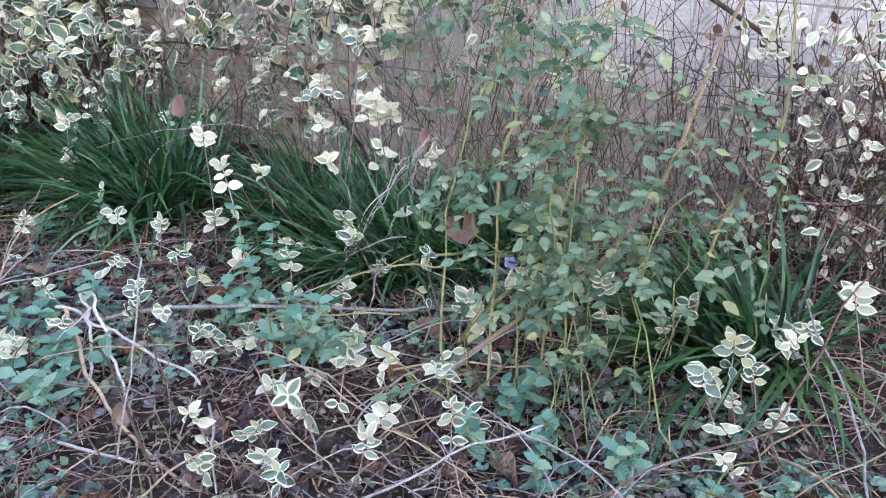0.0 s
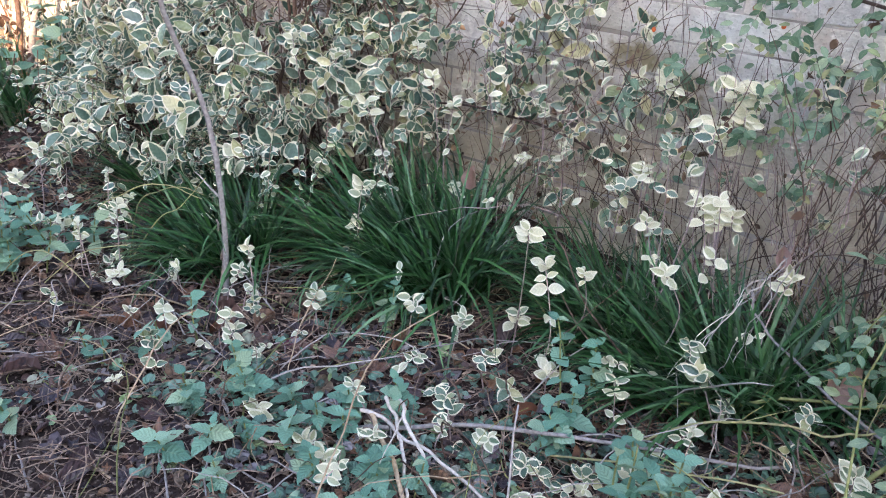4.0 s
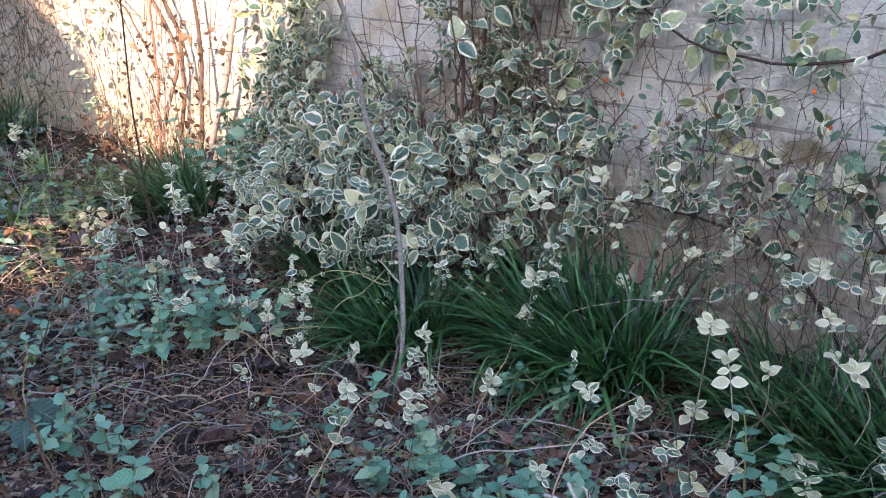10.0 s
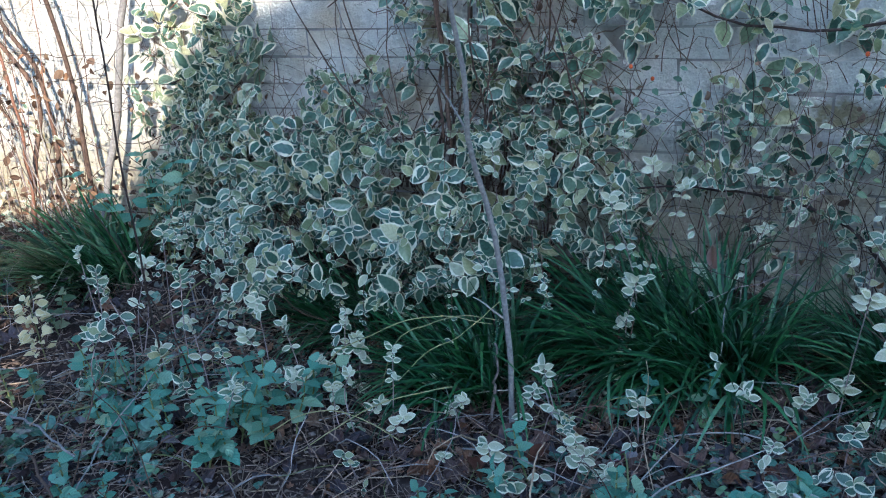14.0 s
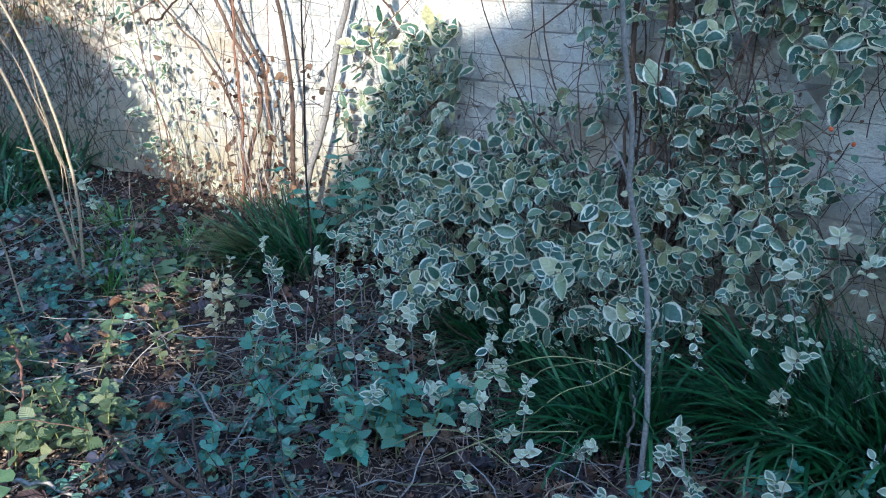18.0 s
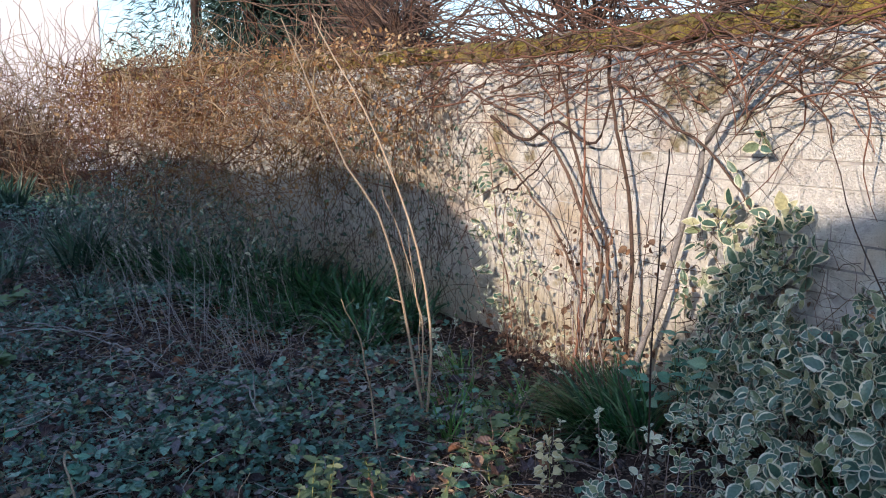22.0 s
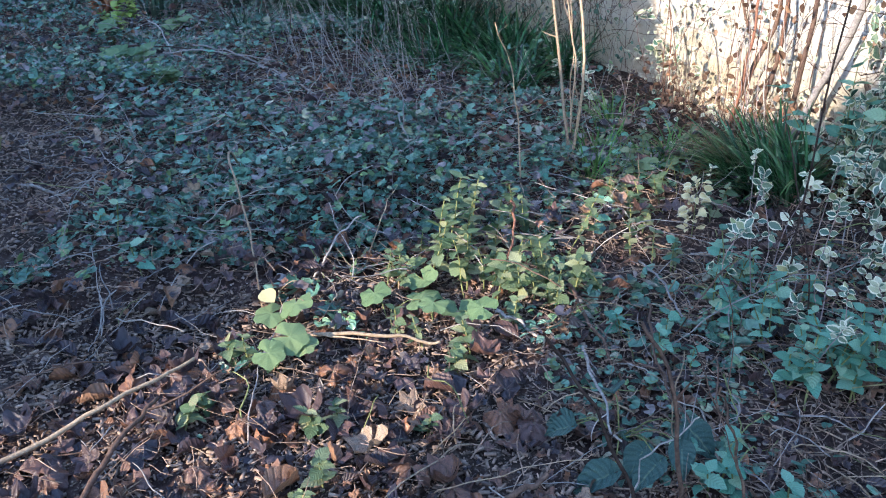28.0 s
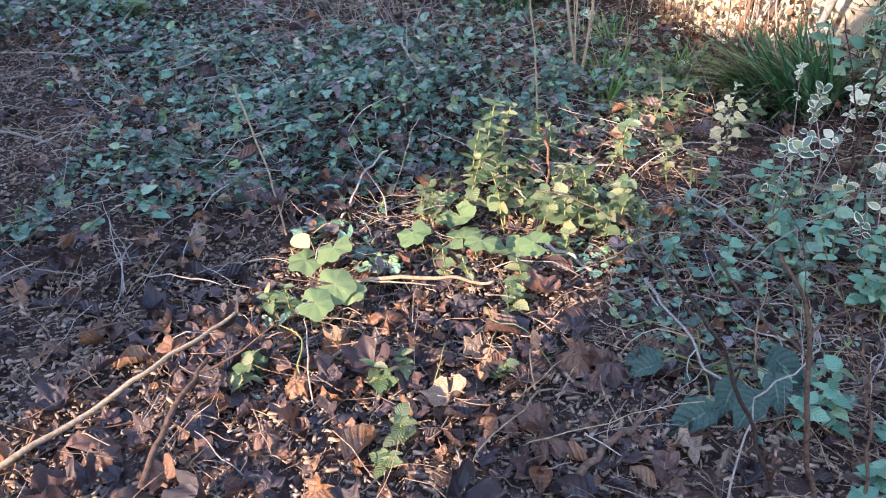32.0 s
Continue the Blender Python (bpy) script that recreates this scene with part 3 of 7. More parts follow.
S_ROUND = [disc_leaf(0.5, lobes=5, depth=0.1, cup=c, spokes=10, rings=1, gap=0.5, ripple=0.08, seed=i) for i, c in enumerate((0.3, -0.2, 0.5))]
S_LOW = [leaf_shape(1, w, 4, 2, fold=f, droop=d, belly=b) for w, f, d, b in ((0.7, 0.15, 0.2, 0.36), (0.6, 0.3, 0.1, 0.45), (0.45, 0.1, 0.3, 0.42))]
S_MALLOW = [disc_leaf(0.5, lobes=5, depth=0.16, cup=c, spokes=30, rings=3, gap=0.22, ripple=0.07, seed=i) for i, c in enumerate((0.25, -0.15))]
S_HEART = [leaf_shape(1, w, 8, 6, fold=f, droop=d, belly=0.36, notch=0.22, ripple=0.05) for w, d, f in ((0.8, 0.3, 0.22), (0.85, 0.45, 0.15), (0.75, 0.2, 0.3))]
S_DEAD = [disc_leaf(0.5, lobes=5, depth=d, cup=c, spokes=20, rings=3, gap=0.3, ripple=r, seed=i + 9) for i, (d, c, r) in enumerate(((0.42, 0.35, 0.2), (0.38, -0.3, 0.2), (0.48, 0.15, 0.24), (0.4, 0.6, 0.16)))] + \
         [leaf_shape(1, w, 7, 4, fold=f, droop=d, belly=0.45, curl=c, ripple=0.05) for w, f, d, c in ((0.62, 0.3, 0.2, 0.25), (0.55, 0.5, -0.2, 0.1))]


S_CURLED = [leaf_shape(1, w, 9, 6, fold=f, droop=d, belly=0.45, curl=c, ripple=0.12) for w, f, d, c in ((0.6, 0.5, 0.3, 0.5), (0.5, 0.8, -0.3, 0.7))]
S_MAPLE = [disc_leaf(0.5, lobes=5, depth=d, cup=c, spokes=40, rings=4, gap=0.25, ripple=r, seed=i + 29) for i, (d, c, r) in enumerate(((0.24, 0.7, 0.2), (0.2, -0.6, 0.24), (0.28, 0.4, 0.28), (0.24, 1.1, 0.18), (0.2, -0.9, 0.22)))]


def blade_shape(lean, curl, width=0.021, rows=6):
    """A grass blade of length 1 that rises along z and bows over towards +y."""
    V, UV, p, a = [], [], np.zeros(3), lean
    for i in range(rows + 1):
        v = i / rows
        w = width * (1 - v ** 2.2) * 0.5 + 0.001
        for u in (-1, 0, 1):
            V.append((u * w, p[1] - abs(u) * w * 0.3, p[2]))
            UV.append((abs(u), v))
        p = p + np.array([0, math.sin(a), math.cos(a)]) / rows
        a += curl / rows
    Q = [(3 * i + j, 3 * i + j + 1, 3 * i + j + 4, 3 * i + j + 3) for i in range(rows) for j in range(2)]
    return np.array(V), np.array(Q), np.array(UV)


S_BLADE = [blade_shape(l, c, 0.03) for l, c in ((0.1, 1.0), (0.15, 1.4), (0.2, 1.8), (0.25, 2.2), (0.1, 0.7), (0.2, 2.7))]
S_TUFT = [blade_shape(l, c, 0.032) for l, c in ((0.05, 0.9), (0.15, 1.4), (0.25, 1.8))]
S_ARCH = [blade_shape(l, c, 0.034) for l, c in ((0.2, 1.5), (0.4, 1.9), (0.1, 1.1), (0.6, 1.6))]
S_IRISB = [blade_shape(l, c, 0.06) for l, c in ((0.08, 0.25), (0.2, 0.5), (0.3, 1.4))]


def shape_meshes(name, shapes, mat):
    return [raw_mesh(name, V, Q, UV, mat, True) for V, Q, UV in shapes]


def spun(pos, size, rng, tilt=0.0, lean=None):
    """Poses for upright blades: a turn by chance, and a lean towards one side."""
    n = len(pos)
    a = rng.uniform(0, 2 * math.pi, n)
    y = np.stack([np.cos(a), np.sin(a), np.zeros(n)], 1)
    if lean is not None:
        y = unit(y + np.array(lean))
    z = unit(np.array([0, 0, 1.0]) + rng.normal(0, tilt, (n, 3)))
    x = unit(np.cross(y, z))
    y = np.cross(z, x)
    m = np.zeros((n, 4, 4))
    s = np.broadcast_to(np.asarray(size, float), (n,))[:, None]
    m[:, :3, 0], m[:, :3, 1], m[:, :3, 2], m[:, :3, 3], m[:, 3, 3] = x * s, y * s, z * s, pos, 1
    return m


def on_ground(x, y, lift=0.0):
    return np.stack([x, y, height(x, y) + lift], -1)


BLADES = {}


# ---- grass-like clumps at the wall's foot ----
def grass_clump(name, at, spread, length, count, mat, label, shapes, lean=(0, 0, 0), tilt=0.12, group="dark leafy clumps", seed=0, single=20):
    rng = np.random.default_rng(seed)
    r, a = np.sqrt(rng.uniform(0, 1, count)), rng.uniform(0, 2 * math.pi, count)
    x, y = at[0] + r * np.cos(a) * spread[0], at[1] + r * np.sin(a) * spread[1]
    pos = on_ground(x, y, -0.01)
    out = np.stack([np.cos(a), np.sin(a), 0 * a], 1) * r[:, None]
    P = spun(pos, rng.uniform(0.6, 1.1, count) * length, rng, tilt)
    y_ax = unit(out * 1.1 + rng.normal(0, 0.55, (count, 3)) * [1, 1, 0] + np.array(lean))
    z_ax = unit(np.array([0, 0, 1.0]) + out * 0.3 + rng.normal(0, tilt, (count, 3)) + 0.25 * np.array(lean))
    x_ax = unit(np.cross(y_ax, z_ax))
    y_ax = np.cross(z_ax, x_ax)
    s = np.linalg.norm(P[:, :3, 0], axis=1)[:, None]
    P[:, :3, 0], P[:, :3, 1], P[:, :3, 2] = x_ax * s, y_ax * s, z_ax * s
    t = thing(name, label, "plant", group)
    near = np.argsort(y + rng.normal(0, 0.06, count))
    key = (len(shapes), shapes[0][0][0][0], mat.name)
    if key not in BLADES:
        BLADES[key] = shape_meshes("blade", shapes, mat)
    leaf_parts("blade", BLADES[key], P[near[:single]], t, rng=rng)
    if single < count:
        obj("blades", joined("blades", shapes, P[near[single:]], mat, rng), t, kind="stuff")
    return t


CLUMPS = [((-1.1, 1.78), (0.11, 0.11), 0.29, 260), ((-0.72, 1.98), (0.17, 0.13), 0.33, 400), ((-0.6, 1.9), (0.09, 0.09), 0.31, 230), ((-0.26, 2.02), (0.11, 0.09), 0.27, 240),
          ((-0.03, 1.95), (0.12, 0.1), 0.3, 300), ((0.13, 2.06), (0.1, 0.08), 0.27, 170), ((0.68, 1.9), (0.1, 0.09), 0.33, 230), ((-1.45, 1.95), (0.14, 0.1), 0.28, 180)]
for i, (at, spread, length, count) in enumerate(CLUMPS):
    grass_clump("bulb_leaf_clump", at, spread, length, int(count * 1.35), M_BLADE, "dense clump of dark green strap leaves at the wall's foot", S_BLADE, lean=(-0.75, -0.12, 0), tilt=0.14, seed=20 + i, single=72)
for i, (at, spread, length, count) in enumerate([((-2.33, 1.95), (0.13, 0.1), 0.3, 460), ((-3.95, 1.98), (0.2, 0.14), 0.3, 300), ((-4.3, 1.84), (0.24, 0.16), 0.38, 420), ((-4.7, 1.68), (0.26, 0.17), 0.42, 420), ((-5.1, 1.52), (0.26, 0.17), 0.46, 400), ((-5.5, 1.36), (0.26, 0.17), 0.48, 380), ((-4.35, 1.5), (0.22, 0.13), 0.32, 200), ((-4.85, 1.3), (0.22, 0.13), 0.3, 160), ((-6.0, 1.14), (0.3, 0.18), 0.42, 300), ((-6.5, 0.95), (0.3, 0.2), 0.45, 300), ((-3.75, 1.7), (0.14, 0.1), 0.3, 180)]):
    grass_clump("grass_clump", at, spread, length, count, M_BLADE, "arching tuft of fine green grass by the wall", S_ARCH if i else S_TUFT, lean=(-0.7, -0.25, 0) if i else (-0.9, -0.3, 0), group="grass tufts", seed=40 + i)
for i, at in enumerate([(-2.86, 1.66), (-2.68, 1.78), (-2.6, 1.52), (-2.75, 1.9), (-3.1, 1.85)]):
    grass_clump("grass_tuft", at, (0.045, 0.04), 0.2, 46, M_BLADE_PALE, "small bright green grass tuft", S_TUFT, group="small tufts", seed=60 + i)
for i, (x, y, l) in enumerate([(-7.2, 0.35, 0.4), (-6.3, 0.75, 0.42), (-7.9, -0.3, 0.4), (-6.0, 0.25, 0.3), (-8.3, 0.6, 0.42), (-6.9, -0.55, 0.34), (-8.6, -0.9, 0.36), (-7.6, 0.8, 0.4), (-8.1, 0.1, 0.45), (-8.4, 1.0, 0.45), (-6.6, 0.05, 0.26), (-7.5, -0.8, 0.36), (-8.0, -1.3, 0.4), (-5.4, 0.7, 0.24)]):
    grass_clump("iris_clump", (x, y), (0.14, 0.12), l, 60, M_IRIS, "clump of broad grey-green iris leaves", S_IRISB if i % 2 else S_ARCH, group="iris clumps", seed=70 + i, single=8)
rng_t = np.random.default_rng(17)
for i in range(20):
    x, y = rng_t.uniform(-12.2, -8.8), rng_t.uniform(-1.4, 1.5)
    grass_clump("iris_clump", (x, y), (0.16, 0.14), rng_t.uniform(0.32, 0.5), 46, M_IRIS if i % 3 else M_BLADE, "clump of broad grey-green iris leaves", S_IRISB if i % 2 else S_ARCH, group="iris clumps", seed=300 + i, single=4)
for i in range(14):
    x = -4.2 - 4.2 * rng_t.random()
    grass_clump("pale_grass_tuft", (x, rng_t.uniform(0.1, 1.0) + 0.25 * (x + 4.2) * 0.6), (0.1, 0.08), rng_t.uniform(0.13, 0.22), 36, M_IRIS, "loose tuft of pale grey-green grass", S_ARCH, group="pale tufts", seed=400 + i, single=6)


# ---- variegated evergreen shrub that climbs the wall ----
def shoot_leaves(tip, way, pairs, size, rng):
    """Opposite pairs of leaves down a shoot from its tip, each pair turned a quarter from the last; the tip carries the smallest."""
    way = unit(way)
    side = unit(np.cross(way, rng.normal(0, 1, 3)))
    other = np.cross(way, side)
    pos, axis, up, sizes = [], [], [], []
    back = 0.0
    for k in range(pairs):
        grown = size * min(1.0, 0.45 + 0.22 * k) * rng.uniform(0.75, 1.25)
        a = k * math.pi / 2 + rng.normal(0, 0.35)
        out = side * math.cos(a) + other * math.sin(a)
        for sg in (-1, 1):
            pos.append(tip - way * back + rng.normal(0, 0.002, 3))
            axis.append(out * sg + way * rng.uniform(0.15, 0.75) + np.array([0, -0.15, -0.1]))
            up.append(0.45 * way + np.array([0, -0.8, 0.6]) + rng.normal(0, 0.25, 3))
            sizes.append(grown * rng.uniform(0.8, 1.15))
        back += grown * rng.uniform(0.45, 0.95)
    return pos, axis, up, sizes, tip - way * back


def variegated_shrub():
    rng = np.random.default_rng(5)
    t = thing("variegated_shrub", "cream-edged evergreen shrub scrambling up the white wall", "shrub", at=(0, 0, 0))
    # x from, x to, low edge, top at the start, top at the end, depth before the wall, shoots, leaf size, downward pull
    patches = [(-2.3, -1.9, 0.16, 0.46, 0.6, 0.3, 80, 0.042, 0.0), (-1.74, -1.5, 0.4, 0.6, 0.62, 0.14, 30, 0.044, 0.0), (-2.1, -0.82, 0.2, 0.46, 0.52, 0.6, 330, 0.044, -0.1), (-2.02, -1.05, 0.14, 0.34, 0.32, 0.68, 120, 0.034, -0.3),
               (-1.27, -0.9, 0.42, 1.36, 1.3, 0.13, 125, 0.056, -0.1), (-1.47, -1.25, 0.45, 1.36, 1.36, 0.1, 40, 0.048, -0.1), (-0.92, -0.5, 0.35, 1.2, 1.15, 0.1, 48, 0.05, -0.2),
               (-0.62, -0.36, 0.28, 0.9, 0.85, 0.09, 14, 0.046, -0.2), (-2.42, -2.1, 0.44, 0.7, 1.0, 0.05, 42, 0.088, -0.3), (-2.2, -1.93, 0.3, 0.74, 0.82, 0.12, 70, 0.046, 0.0), (-3.78, -3.42, 0.05, 1.0, 0.8, 0.08, 24, 0.04, -0.1), (-0.45, 0.1, 0.3, 1.1, 1.2, 0.08, 12, 0.046, -0.2),
               (-0.78, -0.3, 0.14, 0.5, 0.5, 0.1, 34, 0.034, -0.2), (-0.3, 0.25, 0.2, 0.6, 0.6, 0.1, 18, 0.03, -0.2)]
    pos, axis, up, size, stems, pale = [], [], [], [], [], []
    for x0, x1, z0, za, zb, depth, n, leaf, pull in patches:
        for i in range(int(n * 0.8)):
            f = rng.random()
            x = x0 + (x1 - x0) * f
            top = za + (zb - za) * f
            k = rng.random() ** 0.85
            z = z0 + (top - z0) * k
            edge = min(1.0, 0.35 + 1.9 * min(f, 1 - f))
            d = depth * edge * (1 - 0.62 * k * k) * math.sqrt(rng.uniform(0.12, 1))
            tip = np.array([x, Y_WALL - 0.035 - d, z])
            way = np.array([rng.normal(0, 0.7), rng.normal(-0.55, 0.3), rng.normal(pull + 0.15, 0.55)])
            p, a, u, sz, foot = shoot_leaves(tip, way, int(rng.integers(3, 6)) if depth > 0.05 else int(rng.integers(1, 3)), leaf * rng.uniform(0.75, 1.5), rng)
            pos, axis, up, size = pos + p, axis + a, up + u, size + sz
            pale += [rng.random() < 0.03] * len(p)
            foot[1] = min(foot[1], Y_WALL - 0.02)
            root = np.array([foot[0] + rng.normal(0, 0.06), min(foot[1] + rng.uniform(0.04, 0.16), Y_WALL - 0.03), max(foot[2] - rng.uniform(0.02, 0.18), 0.03)])
            stems.append(through_points([root, (root + foot) / 2 + rng.normal(0, 0.012, 3), foot, tip], 9))
    # small-leaved strings that hang before the shrub's foot
    for i in range(40):
        x = rng.uniform(-2.0, -0.72)
        y, z, long = Y_WALL - rng.uniform(0.28, 0.58), rng.uniform(0.2, 0.4), rng.uniform(0.07, 0.2)
        line = bend((x, y, z), (rng.normal(0, 0.3), -0.3, -1), long, 5, 0.05, 0.14, rng)
        line[:, 2] = np.maximum(line[:, 2], 0.05)
        stems.append(line)
        for q in line[1:]:
            a = rng.uniform(0, math.pi)
            s = rng.uniform(0.013, 0.023)
            for sg in (0, math.pi):
                pos.append(q)
                axis.append((math.cos(a + sg), 0.7 * math.sin(a + sg) - 0.2, rng.normal(-0.1, 0.25)))
                up.append(np.array([0, -0.9, 0.5]) + rng.normal(0, 0.25, 3))
                size.append(s)
                pale.append(rng.random() < 0.3)
    pos, size, pale = np.array(pos), np.minimum(np.array(size), 0.066), np.array(pale)
    pos[:, 1] = np.minimum(pos[:, 1], Y_WALL - 0.012)
    n = len(pos)
    P = frames(pos, np.array(axis), np.array(up), size)
    front = np.argsort(pos[:, 1] - 0.2 * size / 0.05 + rng.normal(0, 0.12, n))
    leaf_parts("leaf", shape_meshes("leaf", S_VINE, M_VARIEG), P[front[:300]], t, rng=rng)
    rest = front[300:]
    obj("leaves", joined("leaves", S_VINE, P[rest[~pale[rest]]], M_VARIEG, rng), t, kind="stuff")
    obj("pale_leaves", joined("pale_leaves", S_VINE, P[rest[pale[rest]]], M_SPRIG, rng), t, "pale young leaves, almost all cream", kind="stuff")
    obj("leafy_twigs", tubes("leafy_twigs", stems, [0.0014] * len(stems), M_TWIG, 4), t, kind="stuff")
    n = 380
    dead = np.stack([rng.uniform(-2.3, -0.5, n), Y_WALL - 0.02 - 0.3 * rng.random(n) ** 1.5, 0.06 + 0.6 * rng.random(n)], 1)
    dead[310:, 0], dead[310:, 2] = rng.uniform(-1.45, -0.9, n - 310), rng.uniform(0.6, 1.35, n - 310)
    dead[310:, 1] = Y_WALL - rng.uniform(0.02, 0.1, n - 310)
    P = frames(dead, rng.normal(0, 1, (n, 3)), rng.normal(0, 1, (n, 3)), rng.uniform(0.01, 0.024, n))
    obj("dead_leaves", joined("dead_leaves", S_VINE + S_DEAD[4:], P, M_BROWNED, rng), t, "browned dead leaves caught inside the shrub", kind="stuff")
    for k, (x, dx) in enumerate([(-1.28, 0.02), (-1.33, -0.05), (-1.23, 0.05), (-1.3, 0.09), (-1.36, 0.03)]):
        line = through_points([(x - 0.05, Y_WALL - 0.1, 0.0), (x, Y_WALL - 0.07, 0.4), (x + dx * 0.5, Y_WALL - 0.05, 0.8), (x + dx, Y_WALL - 0.04, 1.35)], 20, 0.008, rng)
        obj("trunk", tubes("trunk", [line], [(0.009, 0.007, 0.006, 0.005, 0.005)[k]], M_TWIG, 7, 0.55), t, "old brown woody stem")
    lines, radii = [], []
    for i in range(34):
        x = rng.uniform(-2.2, -0.6)
        lines.append(bend((x, Y_WALL - rng.uniform(0.04, 0.14), 0.02), (rng.normal(0, 0.25), -0.12, 1), rng.uniform(0.3, 0.55), 9, 0.03, 0.16, rng))
        radii.append(rng.uniform(0.0015, 0.0035))
    for i in range(30):
        x = rng.uniform(-1.5, -0.95)
        lines.append(bend((x, Y_WALL - 0.06, 0.3), (rng.normal(0.04, 0.1), 0, 1), rng.uniform(0.6, 1.0), 12, 0.0, 0.14, rng))
        radii.append(rng.uniform(0.0015, 0.004))
    for line, r in zip(lines, radii):
        obj("stem", tubes("stem", [line], [r], M_TWIG, 5), t)
    lines, radii = [], []
    for i in range(620):
        x, z = (rng.uniform(-2.3, -0.3), rng.uniform(0.1, 0.7)) if i < 380 else (rng.uniform(-1.5, -0.9), rng.uniform(0.5, 1.3))
        lines.append(bend((x, Y_WALL - rng.uniform(0.02, 0.22), z), (rng.normal(), rng.normal(-0.1, 0.3), rng.normal(0, 0.8)), rng.uniform(0.08, 0.24), 8, 0.02, 0.42, rng))
        radii.append(rng.uniform(0.0006, 0.0014))
    obj("twigs", tubes("twigs", lines, radii, M_TWIG, 4), t, kind="stuff")


variegated_shrub()


# ---- small upright sprigs of the same plant ----
SPRIG_LEAF = shape_meshes("leaf", S_VINE, M_SPRIG)
SPRIG_CREAM = shape_meshes("leaf", S_VINE, M_CREAMLEAF)
SPRIG_GREEN = shape_meshes("leaf", S_VINE, M_VARIEG)


def sprig(top, base, whorls, size, meshes, rng, spacing=0.03, label="thin upright sprig with cream-edged leaves"):
    t = thing("variegated_sprig", label, "plant", "variegated sprigs")
    line = through_points([base, (np.array(base) + top) / 2 + rng.normal(0, 0.02, 3), top], 9)
    stem = obj("stem", tubes("stem", [line], [0.0016], M_STEM_MAUVE, 5, 0.6), t)
    d = unit(line[-1] - line[-3])
    poses = []
    for w in range(whorls):
        c = np.array(top) - d * (0.012 * w if w < 3 else spacing * w * rng.uniform(0.7, 1.9))
        a = rng.uniform(0, math.pi)
        n = 4 if w == 0 else 2
        for k in range(n):
            b = a + k * 2 * math.pi / n + rng.normal(0, 0.25)
            ax = np.array([math.cos(b), 0.6 * math.sin(b) - 0.2, rng.uniform(-0.1, 0.9) - 0.12 * w])
            poses.append(frames(np.array([c]), np.array([ax]), np.array([[0.3 * rng.normal(), -0.9, 0.6]]), size * rng.uniform(0.7, 1.25))[0])
    leaf_parts("leaf", meshes, poses, stem, rng=rng)


def sprigs():
    rng = np.random.default_rng(11)

    def place(x, y, z, whorls, size, meshes):
        base = on_ground(x + rng.normal(0, 0.03), y + rng.uniform(0.0, 0.04), -0.005)
        sprig(np.array((x, y, z)), base, whorls + 1, size * (0.7 if x < 0.45 else 0.54), meshes, rng, 0.02)

    place(-0.316, 1.798, 0.272, 4, 0.040, SPRIG_CREAM)
    place(-0.353, 1.800, 0.325, 2, 0.038, SPRIG_CREAM)
    place(-0.260, 1.841, 0.255, 2, 0.032, SPRIG_CREAM)
    place(-0.141, 1.908, 0.265, 2, 0.034, SPRIG_CREAM)
    place(-0.148, 2.075, 0.350, 4, 0.040, SPRIG_CREAM)
    place(-0.120, 2.080, 0.315, 3, 0.038, SPRIG_CREAM)
    place(-0.090, 2.080, 0.330, 2, 0.032, SPRIG_CREAM)
    place(-0.231, 2.033, 0.295, 4, 0.034, SPRIG_CREAM)
    place(-0.759, 1.845, 0.285, 4, 0.036, SPRIG_LEAF)
    place(-0.890, 1.650, 0.175, 5, 0.034, SPRIG_LEAF)
    place(-0.905, 1.640, 0.130, 4, 0.032, SPRIG_LEAF)
    place(-0.715, 2.100, 0.405, 3, 0.034, SPRIG_CREAM)
    place(-0.785, 2.120, 0.445, 2, 0.036, SPRIG_CREAM)
    place(-0.669, 2.050, 0.245, 3, 0.028, SPRIG_LEAF)
    place(-0.543, 2.120, 0.320, 4, 0.026, SPRIG_CREAM)
    place(-0.291, 2.150, 0.350, 2, 0.034, SPRIG_CREAM)
    place(-0.838, 1.600, 0.080, 3, 0.026, SPRIG_GREEN)
    place(-0.741, 1.520, 0.060, 3, 0.028, SPRIG_LEAF)
    place(-0.531, 1.720, 0.140, 3, 0.034, SPRIG_LEAF)
    place(-0.480, 1.660, 0.090, 3, 0.030, SPRIG_LEAF)
    place(-0.434, 1.740, 0.145, 4, 0.034, SPRIG_LEAF)
    place(-0.353, 1.700, 0.120, 4, 0.036, SPRIG_GREEN)
    place(-0.300, 1.675, 0.085, 4, 0.048, SPRIG_GREEN)
    place(-0.143, 1.750, 0.130, 5, 0.030, SPRIG_LEAF)
    place(-0.170, 1.780, 0.140, 4, 0.028, SPRIG_LEAF)
    place(-0.629, 1.410, 0.055, 2, 0.040, SPRIG_CREAM)
    place(-0.508, 1.394, 0.055, 2, 0.036, SPRIG_CREAM)
    place(-0.185, 1.528, 0.080, 3, 0.034, SPRIG_GREEN)
    place(-0.151, 1.494, 0.060, 3, 0.034, SPRIG_LEAF)
    place(-0.399, 1.435, 0.100, 4, 0.030, SPRIG_LEAF)
    place(-0.467, 1.466, 0.140, 4, 0.026, SPRIG_LEAF)
    place(0.149, 1.750, 0.200, 4, 0.032, SPRIG_GREEN)
    place(0.000, 1.720, 0.115, 3, 0.030, SPRIG_LEAF)
    place(-0.050, 1.800, 0.215, 3, 0.036, SPRIG_GREEN)
    place(-0.020, 1.780, 0.180, 2, 0.042, SPRIG_GREEN)
    place(0.077, 2.200, 0.414, 3, 0.022, SPRIG_GREEN)
    place(0.003, 2.200, 0.400, 2, 0.024, SPRIG_GREEN)
